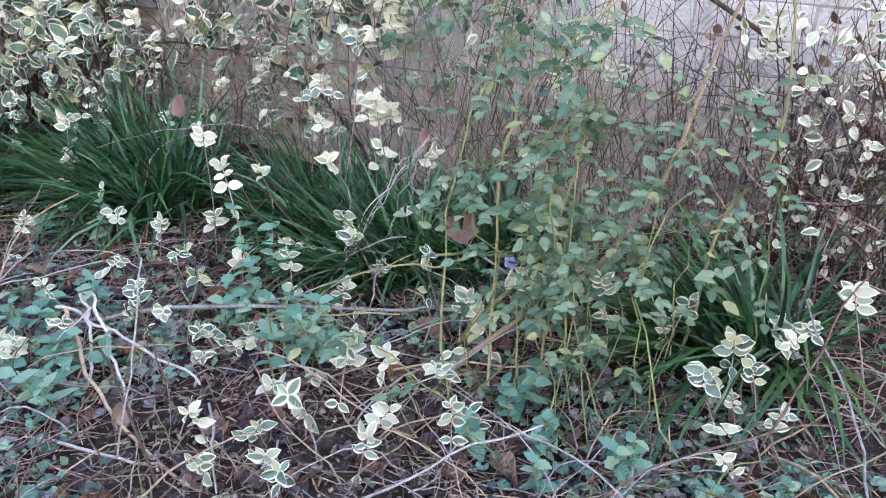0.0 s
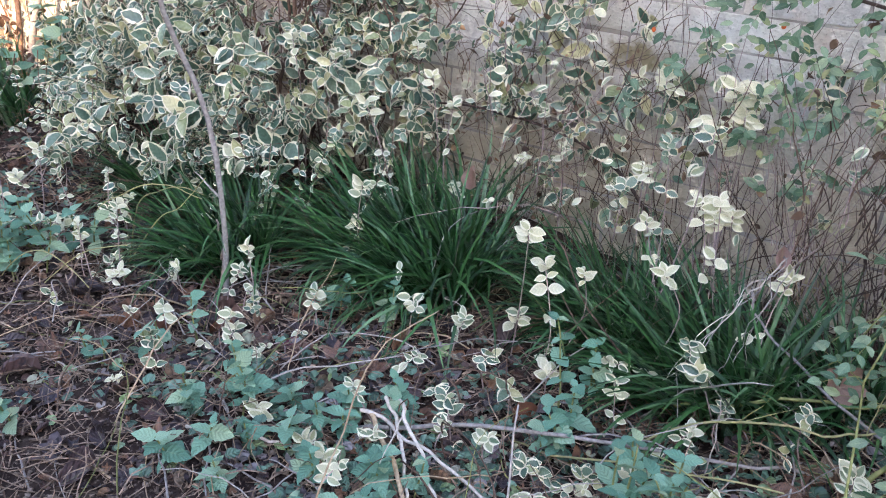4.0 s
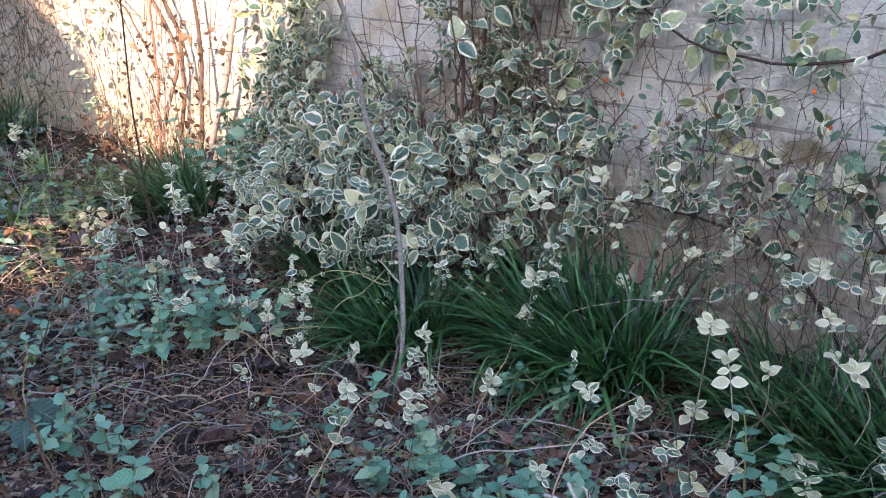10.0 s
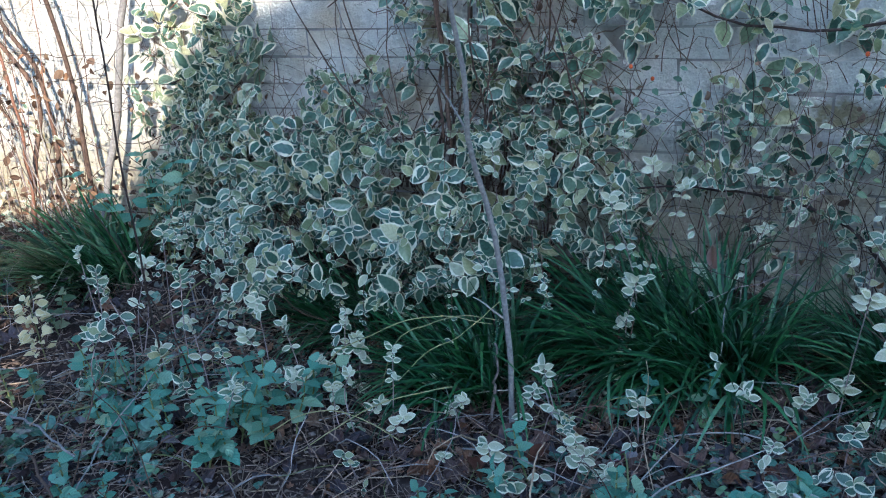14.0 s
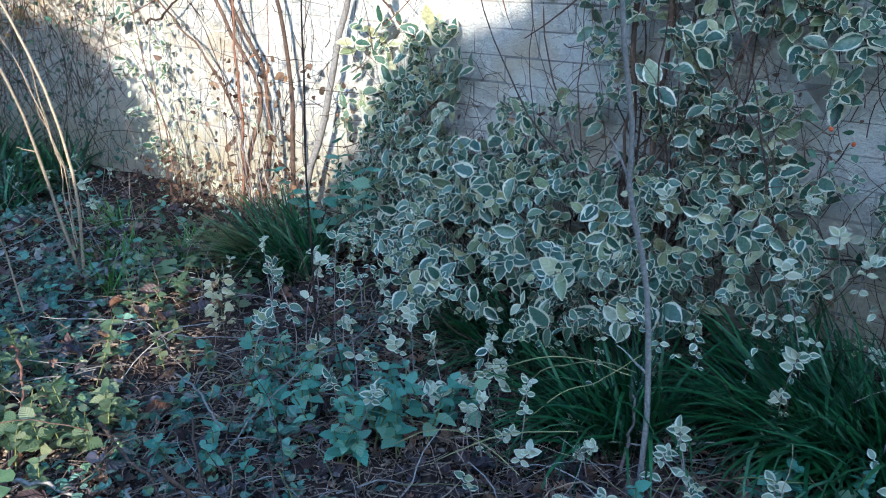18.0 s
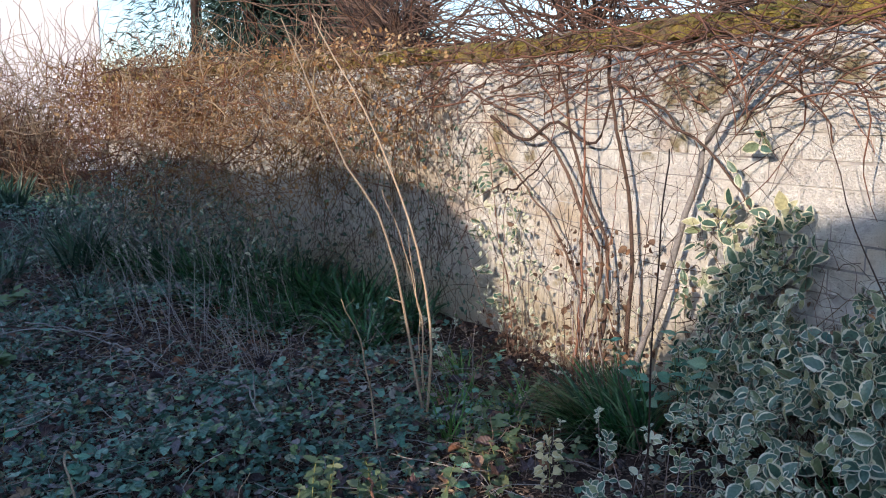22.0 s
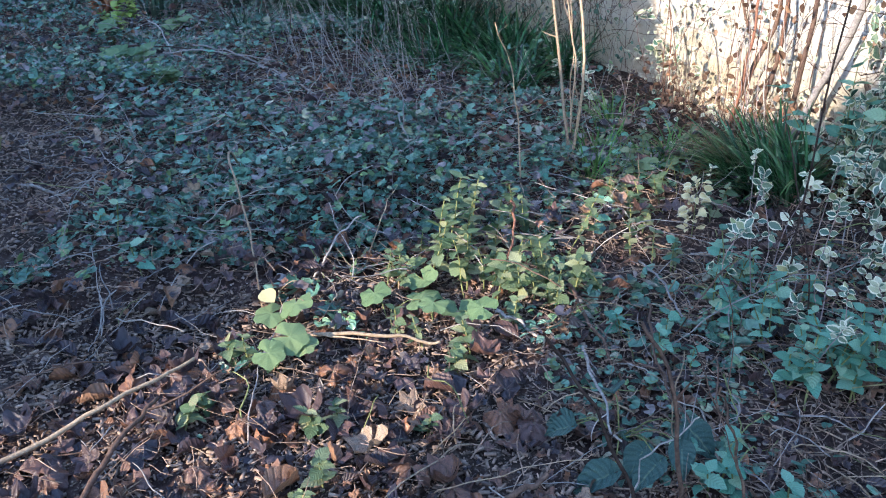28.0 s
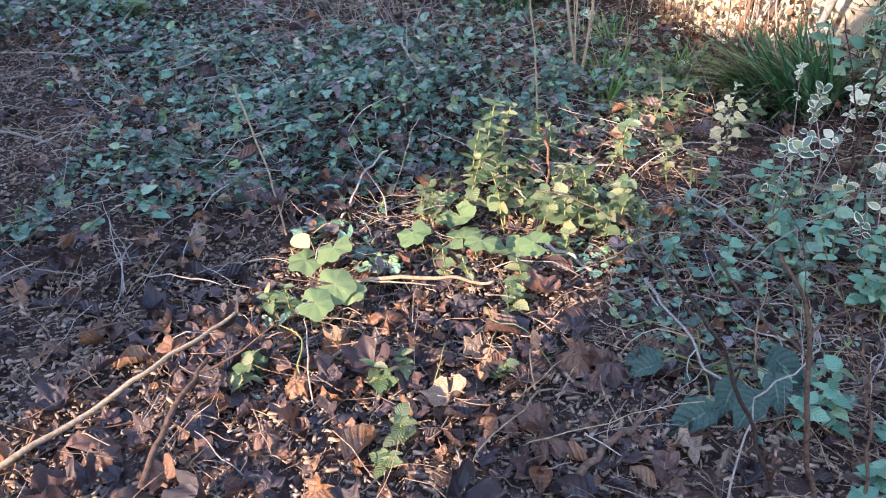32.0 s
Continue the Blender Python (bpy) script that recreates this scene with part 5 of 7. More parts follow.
def fallen_leaves():
    rng = np.random.default_rng(41)
    meshes = shape_meshes("fallen_leaf", S_DEAD[:4] + S_DEAD[:3] + S_DEAD[4:5], M_DEAD)
    spots = [(-1.55, 0.35, 0.36, 0.3, 90), (-1.75, 0.1, 0.3, 0.22, 36), (-1.45, 0.7, 0.25, 0.2, 26), (-2.3, 0.3, 0.5, 0.4, 30), (-1.1, 1.55, 0.4, 0.16, 34), (-0.6, 1.65, 0.35, 0.15, 26), (-3.2, 0.6, 0.8, 0.5, 18), (0.1, 1.75, 0.3, 0.2, 14)]
    n = 9600
    x, y = -8 + 9.2 * rng.uniform(size=n) ** 0.6, rng.uniform(-1.0, 2.25, n)
    x[:560], y[:560] = rng.uniform(-2.3, -1.1, 560), rng.uniform(-0.3, 0.95, 560)
    x[800:1900], y[800:1900] = rng.uniform(-1.9, 0.9, 1100), rng.uniform(1.0, 1.9, 1100)
    ok = ~((x < -3.7) & (y > 2.05 + 0.366 * (x + 3.7)))
    x, y = x[ok], y[ok]
    n = len(x)
    a = rng.uniform(0, 6.28, n)
    P = frames(on_ground(x, y, 0.008) + np.stack([0 * x, 0 * x, 0.085 * rng.uniform(size=n) * (x < -2.1)], 1), np.stack([np.cos(a), np.sin(a), rng.normal(0, 0.2, n)], 1), np.array([0, -0.1, 1.0]) + rng.normal(0, 0.4, (n, 3)), 0.014 + 0.052 * rng.uniform(size=n) ** 2.0)
    tagged(obj("leaf_litter", joined("leaf_litter", S_DEAD, P, M_DEAD, rng)), "small crumbled dead leaves over the soil", "litter", kind="stuff")
    for x0, y0, sx, sy, n in spots:
        for i in range(n):
            x, y = x0 + rng.normal(0, sx * 0.6), y0 + rng.normal(0, sy * 0.6)
            a = rng.uniform(0, 6.28)
            s = rng.uniform(0.036, 0.07) * (rng.uniform(0.7, 1.25) if x0 > -2 and y0 < 0.8 else 1)
            P = frames(on_ground(x, y, 0.012 + 0.1 * s)[None], np.array([[math.cos(a), math.sin(a), rng.normal(0, 0.2)]]), np.array([[0, -0.1, 1.0]]) + rng.normal(0, 0.55, (1, 3)), s)[0]
            o = obj("fallen_leaf", meshes[int(rng.integers(0, len(meshes)))])
            o.matrix_basis = Matrix(P.tolist())
            tagged(o, "curled dead brown leaf lying on the soil", "leaf", "fallen leaves")


fallen_leaves()


def maple_leaves():
    """Big lobed leaves that lie where the sun reaches the bed."""
    rng = np.random.default_rng(43)
    meshes = shape_meshes("maple_leaf", S_MAPLE, M_DEAD)
    at = [(-1.81, 0.12), (-1.85, 0.22), (-1.76, 0.5), (-1.61, 0.35), (-1.485, 0.51), (-1.37, 0.61), (-1.52, 0.76), (-1.48, 0.81), (-1.53, 0.23), (-1.6, -0.01), (-1.41, 0.56), (-1.74, 0.4), (-1.72, 0.26), (-1.69, 0.62), (-1.67, 0.72), (-1.35, 0.3), (-1.3, 0.45), (-1.44, 0.12), (-1.95, 0.1), (-1.62, 0.55)]
    at += [(float(rng.uniform(-1.95, -1.2)), float(rng.uniform(-0.15, 0.85))) for i in range(30)]
    at += [(float(rng.uniform(-3.4, -2.0)), float(rng.uniform(-0.2, 1.3))) for i in range(14)]
    for x, y in at:
        a = rng.uniform(0, 6.28)
        s = rng.uniform(0.05, 0.085)
        P = frames(on_ground(x, y, 0.02 + 0.12 * s)[None], np.array([[math.cos(a), math.sin(a), rng.normal(0, 0.2)]]), np.array([[0.1, -0.2, 1.0]]) + rng.normal(0, 0.35, (1, 3)), s)[0]
        o = obj("maple_leaf", meshes[int(rng.integers(0, len(meshes)))])
        o.matrix_basis = Matrix(P.tolist())
        tagged(o, "large lobed purple-brown dead leaf, curled at its edges", "leaf", "maple leaves")


maple_leaves()


# ---- sticks, stake, canes ----
def stick(name, points, radius, mat, label, category="twig", group="", wander=0.004, taper=0.5, side=0, seed=0):
    rng = np.random.default_rng(seed)
    t = thing(name, label, category, group)
    line = through_points(points, 18, wander, rng)
    stem = obj("stem", tubes("stem", [line], [radius], mat, 7, taper), t)
    for i in range(side):
        k = int(rng.integers(4, 16))
        w = unit(line[min(k + 1, 17)] - line[k]) + rng.normal(0, 0.5, 3)
        obj("side_shoot", tubes("side_shoot", [bend(line[k], w, rng.uniform(0.05, 0.16), 6, 0.0, 0.12, rng)], [radius * 0.45], mat, 5), stem)
    return t


stick("leaning_stake", [(-0.95, 1.63, 0.0), (-0.955, 1.65, 0.17), (-0.975, 1.655, 0.4), (-0.99, 1.6, 0.6), (-0.99, 1.555, 0.76), (-0.985, 1.5, 0.95), (-1.0, 1.46, 1.1)], 0.0062, M_TWIG_GREY, "bare grey woody stem leaning up from the bed", "stem", wander=0.003, taper=0.55, side=2, seed=1)
stick("side_stem", [(-1.01, 1.66, 0.0), (-1.0, 1.68, 0.1), (-0.985, 1.66, 0.2)], 0.004, M_STEM_MAUVE, "short dry stem beside the leaning one", "stem", seed=2)
stick("dark_stem", [(-1.7, 1.5, 0.0), (-1.69, 1.5, 0.2), (-1.66, 1.47, 0.5), (-1.62, 1.45, 0.83), (-1.6, 1.44, 1.0)], 0.0028, M_TWIG_DARK, "thin blackish upright dead stem", "stem", "dark stems", wander=0.003, side=6, seed=3)
stick("dark_stem", [(-1.64, 1.55, 0.0), (-1.68, 1.53, 0.2), (-1.74, 1.5, 0.38), (-1.78, 1.48, 0.5)], 0.0022, M_TWIG_DARK, "thin blackish upright dead stem", "stem", "dark stems", wander=0.003, seed=4)
CANES = [([(-2.865, 1.54, 0.0), (-2.868, 1.54, 0.08), (-2.99, 1.54, 0.376), (-3.15, 1.54, 0.66), (-3.55, 1.54, 0.89), (-3.93, 1.54, 1.2), (-4.29, 1.54, 1.52)], 0.0062),
         ([(-2.82, 1.54, 0.0), (-2.817, 1.54, 0.09), (-2.8, 1.54, 0.34), (-2.9, 1.54, 0.67), (-3.14, 1.54, 0.91), (-3.47, 1.54, 1.2), (-3.87, 1.54, 1.48)], 0.0056),
         ([(-3.0, 1.62, 0.0), (-3.06, 1.64, 0.3), (-3.18, 1.64, 0.55), (-3.36, 1.62, 0.78)], 0.003), ([(-2.97, 1.6, 0.0), (-3.0, 1.6, 0.25), (-3.03, 1.6, 0.48), (-3.1, 1.6, 0.66)], 0.0022),
         ([(-3.1, 1.68, 0.0), (-3.16, 1.7, 0.28), (-3.28, 1.68, 0.5)], 0.0022)]
for i, (pts, r) in enumerate(CANES):
    stick("dry_cane", pts, r, M_TWIG_PALE, "tall straw-coloured cane arching over the bed", "cane", "tall canes", 0.006, 0.5, side=1, seed=10 + i)
stick("leaning_pole", [(-7.96, -0.85, 0.02), (-8.1, -0.72, 0.22), (-8.4, -0.475, 0.606), (-8.5, -0.4, 0.72)], 0.012, M_TWIG_GREY, "grey thin pole leaning in the far planting", "pole", wander=0.002, taper=0.7, seed=19)
stick("seedhead_stalk", [(-2.55, 1.24, 0.0), (-2.56, 1.22, 0.25), (-2.57, 1.19, 0.42), (-2.58, 1.14, 0.54)], 0.003, M_TWIG_PALE, "pale dry stalk with a small round seedhead", "stalk", side=3, seed=20)
stick("cut_stalk", [(-2.89, 0.96, 0.0), (-2.89, 0.96, 0.14), (-2.887, 0.959, 0.28)], 0.004, M_TWIG_GREY, "grey cut stalk standing in the ground cover", "stalk", seed=21)


def single_leaf(name, at, axis, up, size, shape, stops, label):
    mat = leaf_material(name, stops, vein=0.3, rough=0.6, thin=0.2)
    V, Q, UV = shape
    o = obj(name, raw_mesh(name, V, Q, UV, mat, True))
    o.matrix_basis = Matrix(frames(np.array([at], float), np.array([axis], float), np.array([up], float), size)[0].tolist())
    tagged(o, label, "leaf")


single_leaf("hanging_leaf", (-0.648, 2.09, 0.285), (0.1, -0.1, -1), (0.2, -1, 0.1), 0.052, S_CURLED[0], [(0, (0.46, 0.3, 0.26)), (1, (0.54, 0.37, 0.32))], "curled pinkish dead leaf caught upright in the stems")
single_leaf("caught_leaf", (0.17, 1.85, 0.2), (0.3, -0.5, -0.6), (0.2, -0.5, 0.8), 0.066, S_MAPLE[3], [(0, (0.24, 0.15, 0.12)), (1, (0.34, 0.23, 0.18))], "large crumpled pale brown leaf caught among the blades")
single_leaf("purple_leaf", (-0.755, 1.592, 0.035), (1, 0.2, 0), (0, -0.6, 0.8), 0.075, S_VINE[2], [(0, (0.14, 0.04, 0.06)), (1, (0.2, 0.07, 0.09))], "dull purple-red fallen leaf")
single_leaf("white_leaf", (-2.5, 1.36, 0.05), (0.8, 0.5, 0.0), (0.05, -0.1, 1), 0.062, S_VINE[1], [(0, (0.34, 0.31, 0.32)), (1, (0.42, 0.39, 0.4))], "bleached whitish leaf on the litter")
single_leaf("pale_leaf", (-2.05, 0.4, 0.08), (1, 0.3, 0), (0.3, -0.3, 1), 0.06, S_VINE[2], [(0, (0.4, 0.38, 0.2)), (1, (0.5, 0.47, 0.26))], "pale yellow round leaf")


def periwinkle():
    rng = np.random.default_rng(19)
    t = thing("periwinkle", "pale-edged periwinkle with one violet flower", "plant")
    c = np.array([0.3, 1.75, 0.216])
    base = on_ground(0.32, 1.78)
    stem = obj("stem", tubes("stem", [through_points([base, (base + c) / 2 + [0.02, 0, 0.02], c], 8)], [0.0016], M_STEM_GREEN), t)
    petal = shape_meshes("petal", [leaf_shape(1, 0.8, 5, 4, fold=0.05, droop=0.1, belly=0.6)], leaf_material("violet_petal", [(0, (0.3, 0.27, 0.58)), (1, (0.4, 0.37, 0.68))], rough=0.6))
    a = np.arange(5) * 2 * math.pi / 5
    leaf_parts("petal", petal, frames(np.repeat(c[None], 5, 0), np.stack([np.cos(a), 0 * a - 0.2, np.sin(a)], 1), np.tile([0, -1.0, 0.3], (5, 1)), np.full(5, 0.013)), stem, "violet petal", rng=rng)
    n = 8
    b = rng.uniform(0, 6.28, n)
    pos = c + np.stack([0.02 + rng.normal(0, 0.02, n), rng.uniform(0.0, 0.02, n), rng.normal(-0.012, 0.02, n)], 1)
    leaf_parts("leaf", SPRIG_CREAM, frames(pos, np.stack([np.cos(b), 0 * b - 0.3, 0.7 * np.sin(b)], 1), np.array([0, -0.9, 0.5]) + rng.normal(0, 0.3, (n, 3)), rng.uniform(0.028, 0.04, n)), t, rng=rng)


periwinkle()


single_leaf("pink_leaf", (0.013, 2.04, 0.32), (0.1, -0.2, -1), (0.3, -1, 0.1), 0.042, S_CURLED[0], [(0, (0.36, 0.24, 0.22)), (1, (0.44, 0.29, 0.26))], "curled pinkish-brown dead leaf caught in dry stalks")
for i, (x, y, a) in enumerate([(-0.5, 1.62, 0.4), (-0.62, 1.68, 2.2), (-0.86, 1.58, 4.0), (-0.28, 1.66, 1.2), (-0.98, 1.52, 5.2), (-0.7, 1.46, 3.0)]):
    single_leaf("russet_leaf", (x, y, 0.035), (math.cos(a), math.sin(a), 0.1), (0.1, -0.4, 1), 0.046 + 0.003 * i, S_DEAD[4], [(0, (0.12, 0.05, 0.036)), (1, (0.2, 0.085, 0.05))], "damp russet leaf fallen on the bed")


def cream_spike():
    rng = np.random.default_rng(15)
    t = thing("cream_spike", "short upright spike of pale cream leaves in the sun", "plant")
    base, top = on_ground(-2.115, 1.55), np.array([-2.115, 1.545, 0.2])
    obj("stem", tubes("stem", [through_points([base, (base + top) / 2, top], 6)], [0.002], M_STEM_GREEN), t)
    pale = shape_meshes("leaf", S_VINE, leaf_material("straw_leaf", [(0, (0.6, 0.5, 0.26)), (1, (0.74, 0.66, 0.4))], (0.78, 0.72, 0.5), 0.7, rough=0.5))
    n = 60
    z = rng.uniform(0.06, 0.2, n)
    a = rng.uniform(0, 6.28, n)
    pos = np.stack([-2.115 + 0.016 * np.cos(a), 1.545 + 0.016 * np.sin(a), z], 1)
    leaf_parts("leaf", pale, frames(pos, np.stack([np.cos(a), np.sin(a), rng.normal(0.1, 0.3, n)], 1), np.array([0, -0.8, 0.7]) + rng.normal(0, 0.2, (n, 3)), rng.uniform(0.022, 0.03, n)), t, rng=rng)


cream_spike()
EAST_TWIGS = [([(-0.46, 1.48, 0.09), (-0.33, 1.47, 0.08), (-0.12, 1.44, 0.05)], 0.0036, M_TWIG_BLEACHED),
              ([(-0.43, 1.53, 0.1), (-0.33, 1.46, 0.08), (-0.2, 1.36, 0.03)], 0.0036, M_TWIG_BLEACHED),
              ([(-0.44, 1.52, 0.1), (-0.34, 1.43, 0.07), (-0.24, 1.3, 0.02)], 0.0036, M_TWIG_BLEACHED),
              ([(-0.7, 1.32, 0.04), (-0.6, 1.36, 0.04), (-0.5, 1.4, 0.04)], 0.0036, M_TWIG_BLEACHED),
              ([(-0.47, 1.48, 0.05), (-0.2, 1.63, 0.07), (0.16, 1.8, 0.06)], 0.0045, M_TWIG_GREY),
              ([(-0.08, 1.84, 0.05), (0.1, 1.92, 0.1), (0.28, 2.02, 0.1)], 0.004, M_STEM_GREEN),
              ([(0.2, 1.76, 0.02), (0.28, 1.86, 0.12), (0.36, 1.98, 0.22)], 0.005, M_STEM_GREEN),
              ([(-0.4, 1.22, 0.03), (-0.22, 1.24, 0.05), (-0.05, 1.26, 0.04)], 0.0036, M_TWIG_BLEACHED),
              ([(-0.44, 1.48, 0.09), (-0.22, 1.33, 0.06), (0.0, 1.26, 0.03)], 0.004, M_TWIG_PALE),
              ([(0.25, 1.9, 0.1), (0.05, 1.98, 0.16), (-0.02, 2.02, 0.22)], 0.003, M_TWIG_GREY)]
SUNNY_TWIGS = [([(-1.6, -0.16, 0.03), (-1.72, 0.06, 0.05), (-1.84, 0.24, 0.06)], 0.0055, M_TWIG_PALE),
               ([(-1.89, 0.41, 0.05), (-1.84, 0.57, 0.06), (-1.78, 0.73, 0.05)], 0.005, M_TWIG_PALE),
               ([(-1.85, 0.88, 0.06), (-1.8, 0.92, 0.05), (-1.74, 0.95, 0.03)], 0.005, M_TWIG_GREY),
               ([(-1.87, 1.06, 0.09), (-1.66, 1.04, 0.06), (-1.5, 1.02, 0.03)], 0.0045, M_TWIG),
               ([(-1.26, 0.59, 0.03), (-1.3, 0.68, 0.05), (-1.32, 0.76, 0.06)], 0.007, M_TWIG),
               ([(-1.49, 0.04, 0.03), (-1.6, 0.1, 0.06), (-1.69, 0.17, 0.08)], 0.006, M_TWIG)]
MIDDLE_TWIGS = [([(-2.17, 0.53, 0.02), (-2.2, 0.6, 0.12), (-2.23, 0.67, 0.16)], 0.003, M_TWIG_GREY),
                ([(-2.06, 1.35, 0.03), (-1.78, 1.24, 0.12), (-1.5, 1.1, 0.2)], 0.003, M_TWIG_GREY),
                ([(-2.42, 1.14, 0.04), (-2.3, 1.34, 0.05), (-2.3, 1.55, 0.06)], 0.005, M_TWIG_PALE),
                ([(-2.34, 1.3, 0.05), (-2.24, 1.32, 0.05), (-2.16, 1.33, 0.03)], 0.0045, M_TWIG_PALE),
                ([(-2.21, 1.06, 0.16), (-2.1, 1.02, 0.12), (-1.96, 0.93, 0.03)], 0.004, M_TWIG_RED)]
WEST_TWIGS = [([(-3.03, -0.2, 0.03), (-2.86, -0.06, 0.04), (-2.7, 0.06, 0.03)], 0.005, M_TWIG_GREY),
              ([(-2.78, 0.43, 0.12), (-2.5, 0.38, 0.26), (-2.3, 0.4, 0.14), (-2.06, 0.4, 0.02)], 0.0035, M_TWIG_PALE),
              ([(-4.6, 0.6, 0.03), (-4.2, 0.72, 0.06), (-3.8, 0.85, 0.04)], 0.005, M_TWIG_GREY),
              ([(-4.9, 0.3, 0.03), (-4.3, 0.5, 0.06), (-3.6, 0.7, 0.03)], 0.006, M_TWIG_DARK),
              ([(-3.3, 0.7, 0.03), (-3.0, 0.9, 0.05), (-2.7, 1.0, 0.03)], 0.005, M_TWIG_PALE),
              ([(-3.2, 0.95, 0.1), (-2.9, 0.95, 0.2), (-2.5, 0.9, 0.05)], 0.0035, M_TWIG_GREY)]
FALLEN_STEMS = [([(-4.5, 0.2, 0.1), (-4.38, 0.45, 0.13), (-4.24, 0.73, 0.1)], 0.0036, M_TWIG_GREY), ([(-4.74, 0.03, 0.1), (-4.5, 0.36, 0.12), (-4.19, 0.7, 0.09)], 0.004, M_TWIG_DARK), ([(-4.6, 0.37, 0.12), (-4.3, 0.55, 0.13), (-3.96, 0.74, 0.08)], 0.004, M_TWIG_GREY),
                ([(-5.4, 0.18, 0.1), (-4.95, 0.24, 0.14), (-4.5, 0.29, 0.08)], 0.0036, M_TWIG_GREY), ([(-2.9, 0.59, 0.1), (-2.89, 0.8, 0.12), (-2.86, 1.02, 0.09)], 0.0032, M_TWIG_GREY), ([(-2.67, 0.44, 0.09), (-2.7, 0.72, 0.12), (-2.71, 0.98, 0.09)], 0.0034, M_TWIG_GREY), ([(-3.34, 1.15, 0.12), (-3.1, 1.14, 0.12), (-2.89, 1.13, 0.09)], 0.003, M_TWIG_GREY)]
for i, (pts, r, mat) in enumerate(EAST_TWIGS + SUNNY_TWIGS + MIDDLE_TWIGS + WEST_TWIGS + FALLEN_STEMS):
    stick("fallen_twig", pts, r, mat, "dry bare twig lying on the bed", "twig", "fallen twigs", 0.004, 0.6, side=1 if i % 2 else 0, seed=100 + i)


for pts, r, mat in [([(-1.1, 0.92, 0.0), (-1.12, 0.87, 0.13), (-1.145, 0.84, 0.33), (-1.17, 0.8, 0.42)], 0.0042, M_TWIG), ([(-1.12, 0.86, 0.0), (-1.16, 0.79, 0.2), (-1.21, 0.69, 0.4)], 0.0036, M_TWIG_DARK), ([(-1.06, 0.96, 0.0), (-1.1, 0.94, 0.2), (-1.12, 0.9, 0.34)], 0.0028, M_TWIG),
                    ([(-1.66, 1.0, 0.06), (-1.5, 0.93, 0.1), (-1.3, 0.87, 0.12)], 0.0032, M_TWIG_GREY), ([(-1.75, 1.2, 0.08), (-1.45, 1.02, 0.16), (-1.2, 0.92, 0.22)], 0.003, M_TWIG), ([(-1.16, 0.8, 0.0), (-1.2, 0.85, 0.16), (-1.18, 0.92, 0.24)], 0.0018, M_TWIG_GREY)]:
    stick("withered_plant", pts, r, mat, "dead brown stem standing among the heart-shaped leaves", "plant", "withered plants", 0.004, 0.6, side=2, seed=int(-pts[0][0] * 1000))


for i, pts in enumerate([[(-1.4, 1.63, 0.0), (-1.34, 1.62, 0.139), (-1.24, 1.62, 0.205), (-1.148, 1.62, 0.254), (-1.062, 1.62, 0.272), (-0.98, 1.62, 0.268)], [(-1.44, 1.42, 0.0), (-1.394, 1.42, 0.05), (-1.305, 1.42, 0.12), (-1.2, 1.42, 0.156), (-1.082, 1.42, 0.122)],
                         [(-1.25, 1.62, 0.02), (-1.185, 1.62, 0.197), (-1.114, 1.62, 0.247), (-1.04, 1.62, 0.277), (-0.971, 1.62, 0.278)], [(-1.26, 1.62, 0.02), (-1.128, 1.62, 0.176), (-1.042, 1.62, 0.236), (-0.962, 1.62, 0.318)], [(-1.33, 1.45, 0.0), (-1.29, 1.45, 0.05), (-1.133, 1.45, 0.169), (-0.988, 1.45, 0.23)]]):
    stick("grass_stalk", pts, 0.0014, M_STEM_YELLOW, "thin pale green grass stalk arching over the bed", "stalk", "arching stalks", 0.001, 0.6, seed=600 + i)
rng_s = np.random.default_rng(620)
for i in range(7):
    top = np.array([0.03, 2.03, 0.3]) + rng_s.normal(0, 0.012, 3)
    foot = np.array([-0.06, 1.86, 0.1]) + rng_s.normal(0, 0.03, 3)
    stick("straw_stalk", [top, (top + foot) / 2 + rng_s.normal(0, 0.012, 3) + [0, 0, 0.012], foot], rng_s.uniform(0.0007, 0.0013), M_TWIG_GREY if i % 3 else M_TWIG_BLEACHED, "bleached straw stalk leaning from the wall's foot", "stalk", "straw stalks", 0.006, 0.6, seed=620 + i)
for i, (pts, r) in enumerate([([(-0.1, 1.7, 0.04), (0.002, 1.72, 0.129), (0.115, 1.72, 0.182), (0.2, 1.72, 0.206), (0.247, 1.72, 0.232)], 0.0022), ([(-0.3, 1.62, 0.03), (-0.163, 1.62, 0.05), (-0.011, 1.62, 0.109), (0.156, 1.62, 0.154)], 0.002)]):
    stick("trailing_stem", pts, r, M_STEM_YELLOW, "yellow-green trailing stem low over the bed", "stem", "trailing stems", 0.003, 0.7, side=3, seed=640 + i)


def dry_stalks():
    """A loose stand of dead flower stalks in the ground cover."""
    rng = np.random.default_rng(51)
    for x0, y0, n, h in [(-3.75, 1.2, 20, 0.42), (-3.15, 1.75, 16, 0.3), (-4.2, 1.03, 26, 0.75), (-5.1, 1.2, 16, 0.75), (-6.2, 0.5, 18, 0.45), (-4.4, 1.45, 18, 0.4), (-5.4, 0.9, 20, 0.4), (-3.4, 1.0, 16, 0.25), (-7.2, 0.2, 16, 0.5)]:
        t = thing("dead_stalks", "loose stand of thin grey dead stalks", "stalks", "dead stalks")
        for i in range(n):
            p = on_ground(x0 + rng.normal(0, 0.26), y0 + rng.normal(0, 0.1), -0.01)
            obj("stalk", tubes("stalk", [bend(p, (rng.normal(-0.25, 0.3), rng.normal(-0.2, 0.22), 1), h * rng.uniform(0.5, 1.3), 7, 0.03, 0.08, rng)], [rng.uniform(0.001, 0.0022)], M_TWIG_GREY, 4), t)


dry_stalks()


